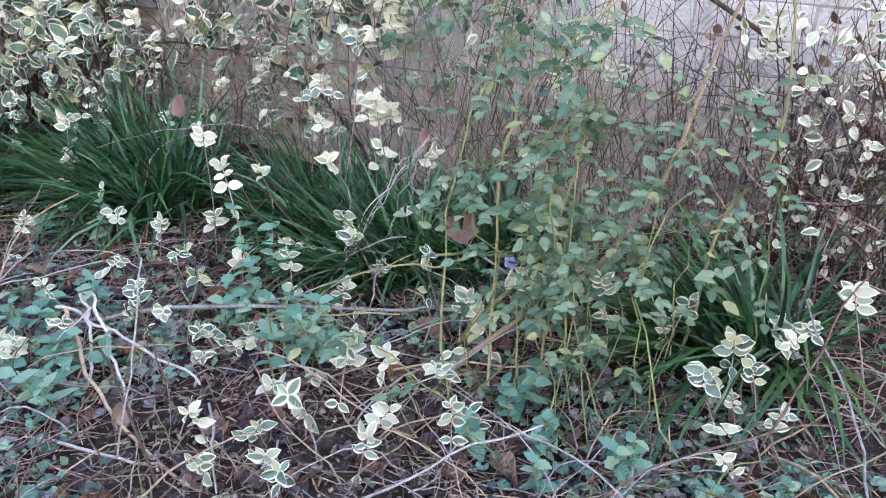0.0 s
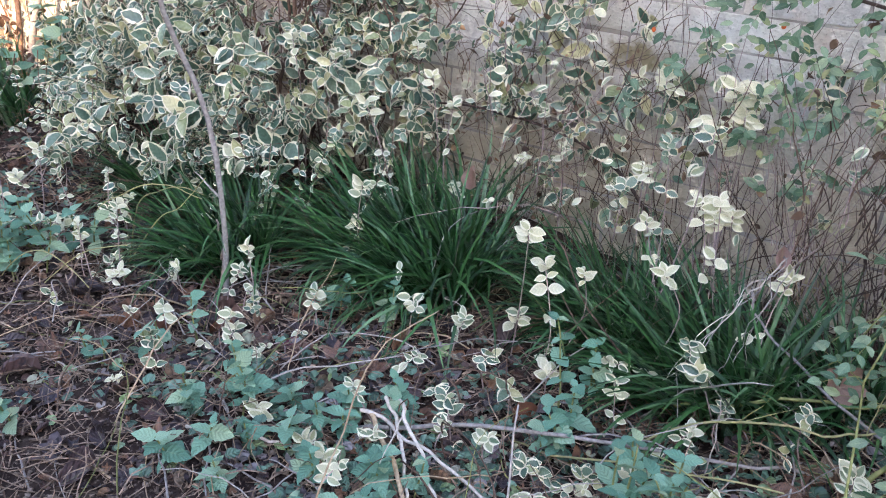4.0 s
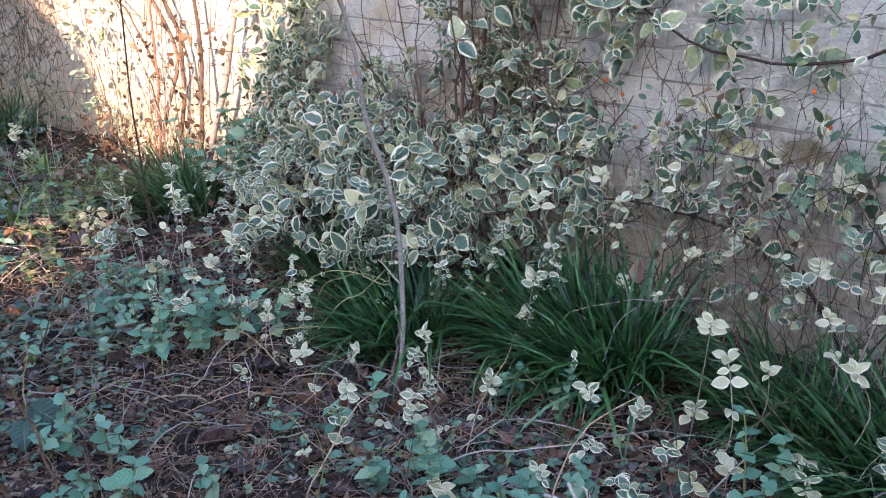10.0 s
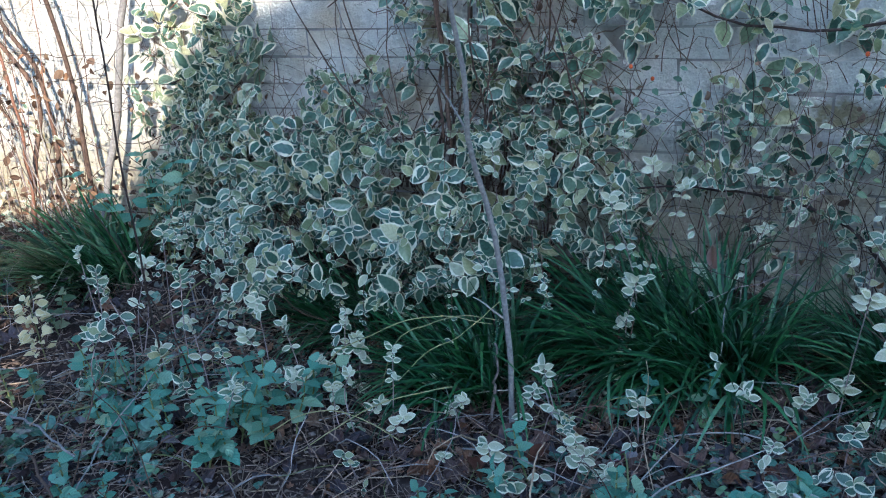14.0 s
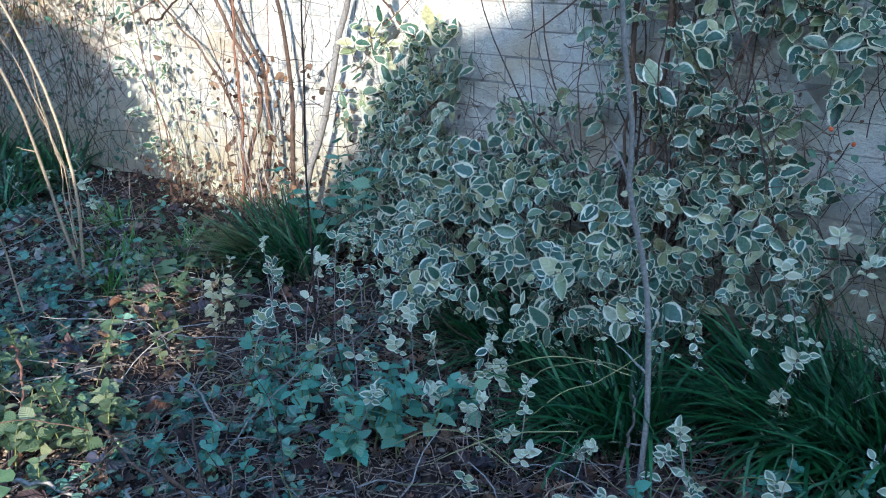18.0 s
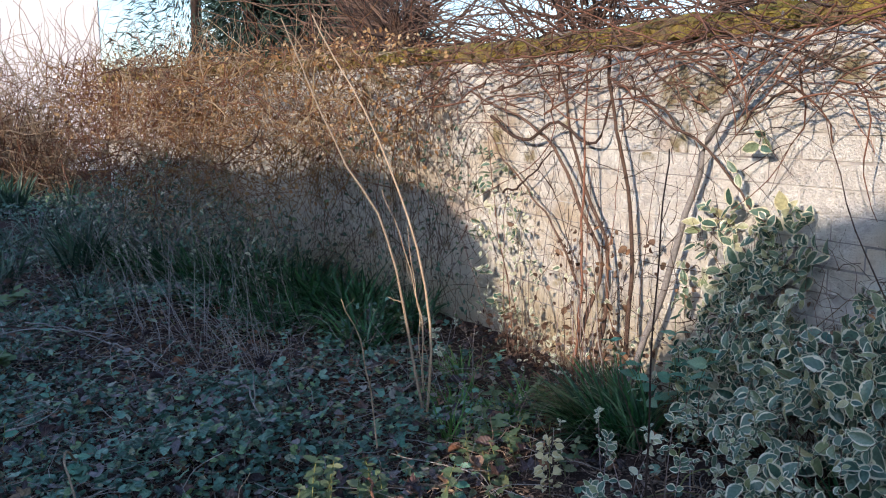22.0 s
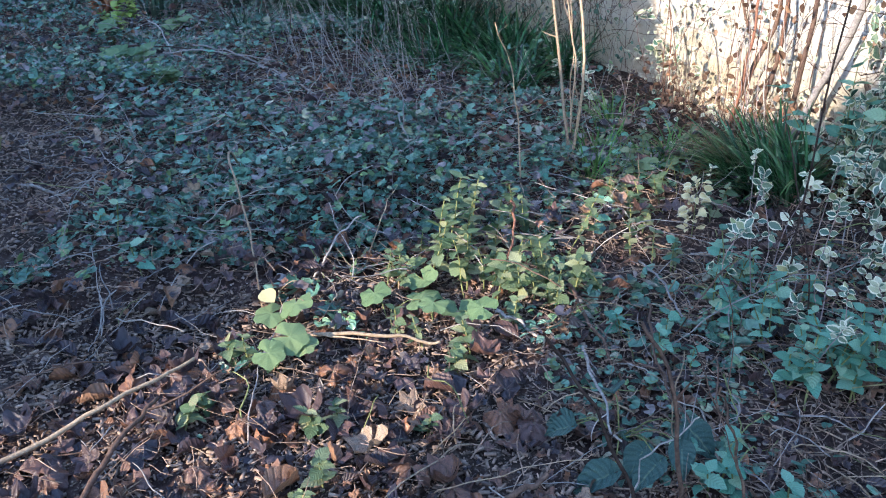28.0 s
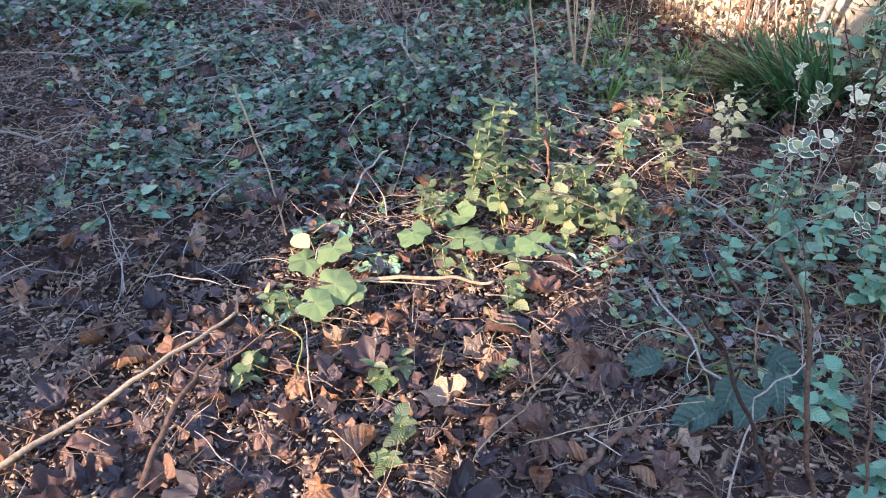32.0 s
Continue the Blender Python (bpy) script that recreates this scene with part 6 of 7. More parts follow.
def bed_stems():
    """Thin dead runners and stalks that criss-cross the bed."""
    rng = np.random.default_rng(53)
    for name, mat, n in (("dead_runners", M_TWIG_GREY, 640), ("brown_runners", M_TWIG, 500), ("dry_runners", M_TWIG_PALE, 260), ("green_runners", M_STEM_GREEN, 240)):
        lines, radii = [], []
        for i in range(n):
            x, y = (rng.uniform(-2.0, 1.0), rng.uniform(1.0, 2.2)) if i % 2 else (rng.uniform(-6, -1.2), rng.uniform(-0.4, 2.0) if i % 4 else rng.uniform(0.6, 1.6))
            lines.append(bend(on_ground(x, y, 0.01), (rng.normal(), rng.normal(0, 0.7), rng.uniform(0.1, 0.9)), rng.uniform(0.1, 0.34), 9, 0.13, 0.17, rng))
            lines[-1][:, 2] = np.maximum(lines[-1][:, 2], 0.015)
            radii.append(rng.uniform(0.0008, 0.0022))
        if name == "dead_runners":
            for i in range(760):
                x, y = -2.0 - 4.0 * rng.random(), rng.uniform(-0.1, 1.7)
                lines.append(bend(on_ground(x, y, rng.uniform(0.03, 0.09)), (rng.normal(), rng.normal(), rng.uniform(-0.05, 0.3)), rng.uniform(0.08, 0.32), 8, 0.03, 0.18, rng))
                lines[-1][:, 2] = np.maximum(lines[-1][:, 2], 0.03)
                radii.append(rng.uniform(0.0008, 0.002))
        if name != "green_runners":
            for i in range(36):
                x, y = rng.uniform(-0.5, 1.1), rng.uniform(1.15, 1.9)
                lines.append(bend(on_ground(x, y, 0.02), (rng.normal(), rng.normal(0, 0.6), rng.uniform(0.0, 0.7)), rng.uniform(0.2, 0.45), 10, 0.08, 0.14, rng))
                lines[-1][:, 2] = np.maximum(lines[-1][:, 2], 0.02)
                radii.append(rng.uniform(0.001, 0.0028))
        tagged(obj(name, tubes(name, lines, radii, mat, 4, 0.6)), "thin %s criss-crossing the bed" % name.replace("_", " "), "stems", kind="stuff")


bed_stems()


# ---- bare climbers on the wall ----
def climber():
    rng = np.random.default_rng(61)
    y = Y_WALL - 0.05
    t = thing("wall_climber", "leafless brown climber fanning up the sunlit wall", "climber")
    main = [([(-2.84, y - 0.1, 0.0), (-2.85, y - 0.06, 0.27), (-2.81, y, 0.51), (-2.97, y, 0.75), (-3.13, y, 0.93), (-3.34, y, 1.04), (-3.8, y, 1.17)], 0.012, M_TWIG), ([(-2.76, y - 0.1, 0.0), (-2.74, y - 0.05, 0.29), (-2.785, y, 0.56), (-2.94, y, 0.815), (-3.035, y, 1.07), (-3.13, y, 1.33)], 0.012, M_TWIG),
            ([(-2.6, y - 0.08, 0.0), (-2.615, y - 0.04, 0.26), (-2.637, y, 0.6), (-2.716, y, 0.93), (-2.785, y, 1.17), (-2.785, y, 1.32)], 0.012, M_TWIG), ([(-2.6, y - 0.08, 0.0), (-2.52, y - 0.04, 0.3), (-2.44, y, 0.56), (-2.37, y, 0.825), (-2.3, y, 0.99), (-2.226, y, 1.09), (-2.1, y, 1.17), (-1.9, y, 1.25)], 0.017, M_TWIG_GREY)]
    side = [([(-3.6, y, 1.06), (-3.33, y, 0.95), (-3.1, y - 0.03, 1.04), (-2.87, y, 0.955), (-2.794, y, 1.11), (-2.8, y, 1.28)], 0.01, M_TWIG_DARK), ([(-3.5, y, 0.72), (-3.3, y, 0.8), (-3.13, y, 0.93)], 0.007, M_TWIG_DARK),
            ([(-2.8, y, 1.2), (-2.6, y - 0.02, 1.14), (-2.4, y - 0.02, 1.02), (-2.2, y, 0.86), (-2.05, y, 0.75)], 0.008, M_TWIG), ([(-2.95, y, 0.4), (-3.12, y, 0.62), (-3.4, y, 0.8), (-3.65, y, 1.0)], 0.007, M_TWIG),
            ([(-2.226, y, 1.09), (-2.15, y, 1.2), (-2.05, y, 1.36)], 0.008, M_TWIG_GREY), ([(-2.83, y - 0.12, 0.0), (-2.8, y - 0.1, 0.4), (-2.86, y - 0.05, 0.8), (-2.92, y, 1.25)], 0.008, M_TWIG_RED)]
    for pts, r, mat in main + side:
        obj("stem", tubes("stem", [through_points(pts, 22, 0.008, rng)], [r * 0.78], mat, 7, 0.5), t)
    for i in range(18):
        x = rng.uniform(-3.45, -2.4)
        obj("upright_shoot", tubes("upright_shoot", [bend((x, y - rng.uniform(0, 0.12), 0.02), (rng.normal(0, 0.16), 0.02, 1), rng.uniform(0.4, 1.25), 12, 0.0, 0.09, rng)], [rng.uniform(0.0012, 0.003)], M_TWIG if i % 3 else M_TWIG_RED, 5), t)
    for i in range(17):
        x = rng.normal(-2.78, 0.1)
        obj("upright_shoot", tubes("upright_shoot", [bend((x, y - rng.uniform(0.02, 0.14), 0.02), (rng.normal(-0.05, 0.14), 0.03, 1), rng.uniform(0.4, 1.0), 11, 0.0, 0.1, rng)], [rng.uniform(0.0012, 0.0034)], (M_TWIG, M_TWIG_GREY, M_STEM_MAUVE)[i % 3], 5), t)
    n = 190
    pos = np.stack([rng.normal(-2.78, 0.16, n), y - rng.uniform(-0.02, 0.12, n), 0.05 + 0.6 * rng.random(n)], 1)
    P = frames(pos, rng.normal(0, 1, (n, 3)), rng.normal(0, 1, (n, 3)), rng.uniform(0.012, 0.04, n))
    obj("dead_leaves", joined("dead_leaves", S_VINE + S_DEAD[4:], P, M_BROWNED, rng), t, "russet dead leaves caught in the stems", kind="stuff")
    lines, radii = [], []
    for i in range(640):
        x = rng.uniform(-4.3, -0.9)
        z = min(1.46, 1.3 + rng.normal(0, 0.075) - 0.14 * (rng.random() < 0.2))
        lines.append(bend((x, y - rng.uniform(0.0, 0.16), z), (rng.choice([-1, 1]), rng.normal(-0.08, 0.2), rng.normal(0.0, 0.4)), rng.uniform(0.15, 0.6), 9, 0.02, 0.23, rng))
        radii.append(0.001 + 0.004 * rng.random() ** 2)
    for part, mat in enumerate((M_TWIG, M_TWIG_RED)):
        obj("top_tangle", tubes("top_tangle", lines[part::2], radii[part::2], mat, 4), t, "tangle of thin red-brown shoots along the wall top", kind="stuff")
    lines, radii = [], []
    for i in range(130):
        x, z = rng.uniform(-3.7, -2.1), rng.uniform(0.3, 1.2)
        lines.append(bend((x, y + rng.uniform(-0.05, 0.04), z), (rng.normal(), rng.normal(0, 0.1), rng.normal(0.1, 0.7)), rng.uniform(0.15, 0.5), 8, 0.01, 0.2, rng))
        radii.append(rng.uniform(0.0007, 0.002))
    obj("fine_shoots", tubes("fine_shoots", lines, radii, M_TWIG_DARK, 4), t, kind="stuff")
    n = 150
    px, pz = rng.uniform(-3.7, -3.3, n), rng.uniform(0.05, 0.75, n)
    pos = np.vstack([np.stack([px + 0.25 * (0.75 - pz) , np.full(n, y) + rng.uniform(-0.05, 0.03, n), pz], 1), np.stack([rng.uniform(-3.3, -2.5, 30), np.full(30, y - 0.04), rng.uniform(0.08, 0.5, 30)], 1)])
    P = frames(pos, np.stack([rng.normal(0, 0.6, len(pos)), rng.normal(-0.4, 0.3, len(pos)), rng.normal(-0.5, 0.4, len(pos))], 1), np.array([0, -0.8, 0.5]) + rng.normal(0, 0.3, (len(pos), 3)), rng.uniform(0.015, 0.04, len(pos)))
    obj("withered_leaves", joined("withered_leaves", S_VINE, P, M_SPRIG, rng), t, "withered pale leaves", kind="stuff")
    lines, radii = [], []
    for i in range(300):
        lines.append(bend((rng.uniform(-3.5, -2.25), y - rng.uniform(-0.02, 0.16), 0.0), (rng.normal(0, 0.35), rng.normal(-0.1, 0.2), 1), 0.08 + 0.22 * rng.random() ** 1.5, 7, 0.02, 0.14, rng))
        radii.append(rng.uniform(0.0007, 0.0018))
    obj("foot_shoots", tubes("foot_shoots", lines, radii, M_TWIG, 4), t, kind="stuff")
    n = 520
    pos = np.stack([rng.uniform(-3.5, -2.25, n), y - rng.uniform(-0.02, 0.18, n), 0.02 + 0.22 * rng.random(n) ** 1.6], 1)
    P = frames(pos, np.stack([rng.normal(0, 0.8, n), rng.normal(-0.4, 0.4, n), rng.normal(0, 0.5, n)], 1), np.array([0, -0.7, 0.7]) + rng.normal(0, 0.4, (n, 3)), rng.uniform(0.014, 0.032, n))
    obj("foot_leaves", joined("foot_leaves", S_VINE, P[::3], M_SPRIG, rng), t, "small pale leaves at the wall's foot", kind="stuff")
    k = np.arange(n) % 3 > 0
    obj("foot_litter", joined("foot_litter", S_VINE + S_DEAD[4:], P[k], M_BROWNED, rng), t, "brown dead leaves caught at the wall's foot", kind="stuff")
    # thinner climber to the east: dark wiry stems, a sagging branch, green leaflets, orange hips
    t = thing("wiry_climber", "dark wiry climbing rose stems against the brick wall", "climber")
    for pts, r in [([(0.1, y, 1.02), (-0.15, y - 0.02, 0.83), (-0.4, y - 0.02, 0.715), (-0.7, y, 0.75), (-1.0, y, 0.92)], 0.0055), ([(-0.2, y, 0.02), (-0.4, y - 0.03, 0.3), (-0.7, y - 0.05, 0.36), (-1.0, y - 0.06, 0.32)], 0.005), ([(0.9, y, 0.3), (0.4, y, 0.62), (0.0, y, 0.7), (-0.3, y, 0.75)], 0.006)]:
        obj("branch", tubes("branch", [through_points(pts, 20, 0.006, rng)], [r], M_TWIG_DARK, 6), t)
    for i in range(96):
        x = rng.uniform(-0.9, 1.1) if i < 50 else rng.uniform(-0.1, 0.75)
        line = bend((x, y - rng.uniform(0, 0.06), 0.0), (rng.normal(0, 0.14), 0.03, 1), rng.uniform(0.3, 1.1), 14, 0.0, 0.2, rng)
        obj("wiry_stem", tubes("wiry_stem", [line], [rng.uniform(0.0008, 0.002)], (M_STEM_MAUVE, M_TWIG_DARK, M_TWIG)[i % 3] if i < 50 else (M_TWIG_DARK, M_TWIG)[i % 2], 4), t)
    lines, radii = [], []
    for i in range(200):
        x, z = rng.uniform(-0.9, 1.3), rng.uniform(0.05, 1.1)
        lines.append(bend((x, y + rng.uniform(-0.06, 0.03), z), (rng.normal(), rng.normal(0, 0.1), rng.normal(0.7, 0.9)), rng.uniform(0.08, 0.3), 9, 0.01, 0.26, rng))
        radii.append(rng.uniform(0.0006, 0.0013))
    obj("fine_shoots", tubes("fine_shoots", lines, radii, M_TWIG_DARK, 4), t, kind="stuff")
    pos = []
    for x0, z0, n in [(0.22, 0.62, 30), (0.3, 0.9, 30), (0.12, 0.86, 30), (-0.12, 0.5, 40), (-0.02, 0.62, 34), (0.1, 0.7, 40), (-0.3, 0.34, 20), (-0.22, 0.56, 34), (-0.6, 0.5, 16), (-0.78, 0.58, 12), (0.3, 0.75, 20), (-0.45, 0.8, 14), (-0.12, 0.85, 40), (0.02, 0.48, 20)]:
        pos.append(np.stack([rng.normal(x0, 0.06, n), y - 0.03 - rng.uniform(0, 0.08, n), rng.normal(z0, 0.05, n)], 1))
    pos = np.vstack(pos)
    n = len(pos)
    P = frames(pos, np.stack([rng.normal(0, 0.8, n), rng.normal(-0.4, 0.3, n), rng.normal(-0.2, 0.5, n)], 1), np.array([0, -0.7, 0.7]) + rng.normal(0, 0.3, (n, 3)), rng.uniform(0.016, 0.03, n))
    leaf_parts("leaf", shape_meshes("leaf", S_ROSE, M_ROSE), P[:280], t, rng=rng)
    extra = []
    for k in range(64):
        c = np.array([rng.normal(-0.05, 0.14), y - 0.05 - 0.06 * rng.random(), rng.uniform(0.34, 0.95)])
        w = unit(np.array([rng.normal(0, 0.6), -0.5, rng.normal(-0.1, 0.4)]))
        side = unit(np.cross(w, [0, -0.5, 1]))
        for j, sg in ((0.0, -1), (0.0, 1), (0.022, -1), (0.022, 1), (0.036, 0)):
            extra.append(frames((c + w * j)[None], (w + side * sg)[None], np.array([[0, -0.8, 0.6]]) + rng.normal(0, 0.3, (1, 3)), rng.uniform(0.02, 0.032))[0])
    obj("leaves", joined("leaves", S_ROSE, np.concatenate([P[280:], np.array(extra)]), M_ROSE, rng), t, kind="stuff")
    n = 230
    pos = np.stack([np.where(np.arange(n) % 3 > 0, rng.normal(0.85, 0.16, n), rng.normal(-0.45, 0.25, n)), Y_WALL - rng.uniform(0.04, 0.3, n), np.clip(rng.normal(0.42, 0.16, n), 0.08, 1.0)], 1)
    P = frames(pos, np.stack([rng.normal(0, 0.8, n), rng.normal(-0.5, 0.3, n), rng.normal(-0.1, 0.5, n)], 1), np.array([0, -0.8, 0.6]) + rng.normal(0, 0.35, (n, 3)), rng.uniform(0.018, 0.036, n))
    n = 210
    far = np.arange(n) < 70
    pos = np.stack([np.where(far, rng.uniform(0.58, 0.95, n), rng.uniform(0.66, 0.92, n)), Y_WALL - rng.uniform(0.06, 0.24, n), np.where(far, rng.uniform(0.36, 0.62, n), rng.uniform(0.15, 0.36, n))], 1)
    Q2 = frames(pos, np.stack([rng.normal(0, 0.8, n), rng.normal(-0.5, 0.3, n), rng.normal(-0.1, 0.5, n)], 1), np.array([0, -0.9, 0.5]) + rng.normal(0, 0.3, (n, 3)), np.where(far, rng.uniform(0.02, 0.034, n), rng.uniform(0.012, 0.024, n)))
    P = np.concatenate([P, Q2])
    obj("pale_leaves", joined("pale_leaves", S_VINE, P, M_SPRIG, rng), t, "pale cream-edged leaves among the stems", kind="stuff")
    n = 600
    pos = np.stack([np.where(np.arange(n) < 260, rng.uniform(-0.6, 1.2, n), rng.uniform(0.68, 1.25, n)), Y_WALL - rng.uniform(0.02, 0.16, n), rng.uniform(0.04, 0.55, n)], 1)
    pos[:100] = np.stack([rng.normal(0.2, 0.2, 100), Y_WALL - rng.uniform(0.03, 0.12, 100), np.clip(rng.normal(0.78, 0.12, 100), 0.3, 1.2)], 1)
    P = frames(pos, rng.normal(0, 1, (n, 3)), rng.normal(0, 1, (n, 3)), rng.uniform(0.012, 0.03, n))
    obj("dead_leaves", joined("dead_leaves", S_VINE + S_DEAD[4:], P, M_BROWNED, rng), t, "browned dead leaves hanging in the stems", kind="stuff")
    lines, radii = [], []
    for i in range(460):
        x, z = rng.uniform(-0.7, 1.3), 0.03 + 0.5 * rng.random() ** 1.3
        lines.append(bend((x, Y_WALL - rng.uniform(0.03, 0.25), z), (rng.normal(0, 0.22), rng.normal(0, 0.1), 1), rng.uniform(0.1, 0.34), 8, 0.02, 0.12, rng))
        radii.append(rng.uniform(0.0006, 0.0014))
    for i in range(460):
        x, z = rng.uniform(0.0, 1.3), 0.02 + 0.36 * rng.random() ** 1.2
        lines.append(bend((x, Y_WALL - rng.uniform(0.04, 0.22), z), (rng.normal(0, 0.25), rng.normal(0, 0.1), 1), rng.uniform(0.1, 0.34), 8, 0.02, 0.13, rng))
        radii.append(rng.uniform(0.0008, 0.0018))
    for i in range(420):
        lines.append(bend((rng.uniform(0.62, 1.35), Y_WALL - rng.uniform(0.04, 0.24), 0.02 + 0.4 * rng.random()), (rng.normal(0, 0.5), rng.normal(0, 0.15), rng.normal(0.6, 0.6)), rng.uniform(0.12, 0.34), 8, 0.03, 0.16, rng))
        radii.append(rng.uniform(0.001, 0.0026))
    for i, mat in enumerate((M_TWIG, M_STEM_MAUVE, M_TWIG_DARK)):
        obj("dry_shoots", tubes("dry_shoots", lines[i::3], radii[i::3], mat, 4), t, kind="stuff")
    for i in range(6):
        bm = bmesh.new()
        bmesh.ops.create_icosphere(bm, subdivisions=2, radius=0.0045)
        for v in bm.verts:
            v.co.z *= 1.35 - 0.3 * (v.co.z < 0)
        me = bpy.data.meshes.new("rose_hip")
        bm.to_mesh(me)
        bm.free()
        me.materials.append(M_HIP)
        o = obj("rose_hip", me, t, "small orange-red hip")
        o.location = (float(rng.choice([-0.82, -0.1, -0.7, 0.05, -0.35])) + float(rng.normal(0, 0.05)), y - 0.05, float(rng.uniform(0.5, 0.85)))


climber()


# ---- rose bush at the near end ----
def rose_bush():
    rng = np.random.default_rng(71)
    t = thing("rose_bush", "sprawling rose with green canes and blue-green leaflets", "shrub")
    canes = [[(0.21, 1.62, 0.0), (0.29, 1.7, 0.1), (0.4, 1.74, 0.2), (0.475, 1.76, 0.29), (0.53, 1.77, 0.42), (0.58, 1.78, 0.62), (0.62, 1.78, 0.8)], [(0.58, 1.8, 0.0), (0.6, 1.8, 0.2), (0.62, 1.8, 0.35), (0.67, 1.8, 0.48), (0.65, 1.82, 0.68), (0.62, 1.85, 0.85)],
             [(0.3, 1.66, 0.0), (0.26, 1.78, 0.25), (0.28, 1.82, 0.47), (0.39, 1.84, 0.62), (0.55, 1.86, 0.74)], [(0.38, 1.7, 0.0), (0.36, 1.78, 0.2), (0.385, 1.82, 0.41), (0.4, 1.84, 0.6), (0.42, 1.86, 0.8)], [(0.7, 1.72, 0.0), (0.69, 1.73, 0.22), (0.69, 1.75, 0.43), (0.75, 1.8, 0.62)],
             [(0.42, 1.55, 0.0), (0.43, 1.6, 0.06), (0.39, 1.7, 0.12), (0.36, 1.75, 0.2)], [(0.16, 1.75, 0.29), (0.23, 1.73, 0.45), (0.29, 1.72, 0.58), (0.36, 1.72, 0.7)], [(0.38, 1.5, 0.02), (0.2, 1.5, 0.16), (0.0, 1.56, 0.18)]]
    for k in range(16):
        x, z = rng.uniform(0.24, 0.58), rng.uniform(0.24, 0.62)
        foot = (x + rng.normal(0.02, 0.06), 1.62 + rng.normal(0, 0.06), 0.0)
        canes.append([foot, (x + rng.normal(0, 0.03), 1.7, z * 0.6), (x, 1.8 + rng.normal(0, 0.05), z), (x + rng.normal(0.02, 0.06), 1.86, z + rng.uniform(-0.06, 0.1))])
    lines = []
    for k, c in enumerate(canes):
        L = through_points(c, 18, 0.006 if k < 8 else 0.016, rng)
        lines.append(L)
        obj("cane", tubes("cane", [L], [(0.0052, 0.0036, 0.003, 0.0026)[k] if k < 4 else rng.uniform(0.0011, 0.002)], (M_TWIG_PALE, M_STEM_YELLOW, M_STEM_YELLOW, M_STEM_YELLOW)[k] if k < 4 else M_STEM_GREEN, 6, 0.5), t)
    poses, stalks = [], []
    for k in range(260):
        L = lines[int(rng.integers(0 if k < 110 else 8, len(lines)))]
        p = L[int(rng.integers(6 if k > 110 else 3, 17))] + rng.normal(0, 0.01, 3)
        d = unit(np.array([rng.normal(-0.1, 0.7), rng.normal(-0.6, 0.5), rng.normal(0, 0.35)]))
        stalk = bend(p, d, rng.uniform(0.045, 0.085), 6, 0.06, 0.04, rng)
        stalks.append(stalk)
        side = unit(np.cross(d, [0, 0, 1]))
        up = np.array([0.0, -0.5, 0.9]) + rng.normal(0, 0.5, 3)
        s = rng.uniform(0.017, 0.028)
        for i, sg in ((2, -1), (2, 1), (4, -1), (4, 1), (6, 0)):
            ax = d + sg * side * 1.1 if sg else d
            poses.append(frames(stalk[i][None], ax[None], up[None], s * (1.15 if sg == 0 else 1))[0])
    obj("leaf_stalks", tubes("leaf_stalks", stalks, [0.0009] * len(stalks), M_STEM_GREEN, 4), t, kind="stuff")
    leaf_parts("leaflet", shape_meshes("leaflet", S_ROSE, M_ROSE), poses[:240], t, rng=rng)
    obj("leaflets", joined("leaflets", S_ROSE, np.array(poses[240:]), M_ROSE, rng), t, kind="stuff")


rose_bush()


# ---- west: brown thicket on the wall, dry grass, pot, house, trees ----
def thicket(name, label, lo, hi, n, length, mats, seed, lean=(0, 0, 0.2), radius=(0.001, 0.003)):
    rng = np.random.default_rng(seed)
    t = thing(name, label, "shrub")
    for k, mat in enumerate(mats):
        lines, radii = [], []
        for i in range(n // len(mats)):
            p = [rng.uniform(lo[a], hi[a]) for a in range(3)]
            lines.append(bend(p, np.array(lean) + rng.normal(0, 0.6, 3), rng.uniform(*length), 8, 0.02, 0.2, rng))
            radii.append(rng.uniform(*radius))
        obj("twigs", tubes("twigs", lines, radii, mat, 3), t, kind="stuff")
    return t


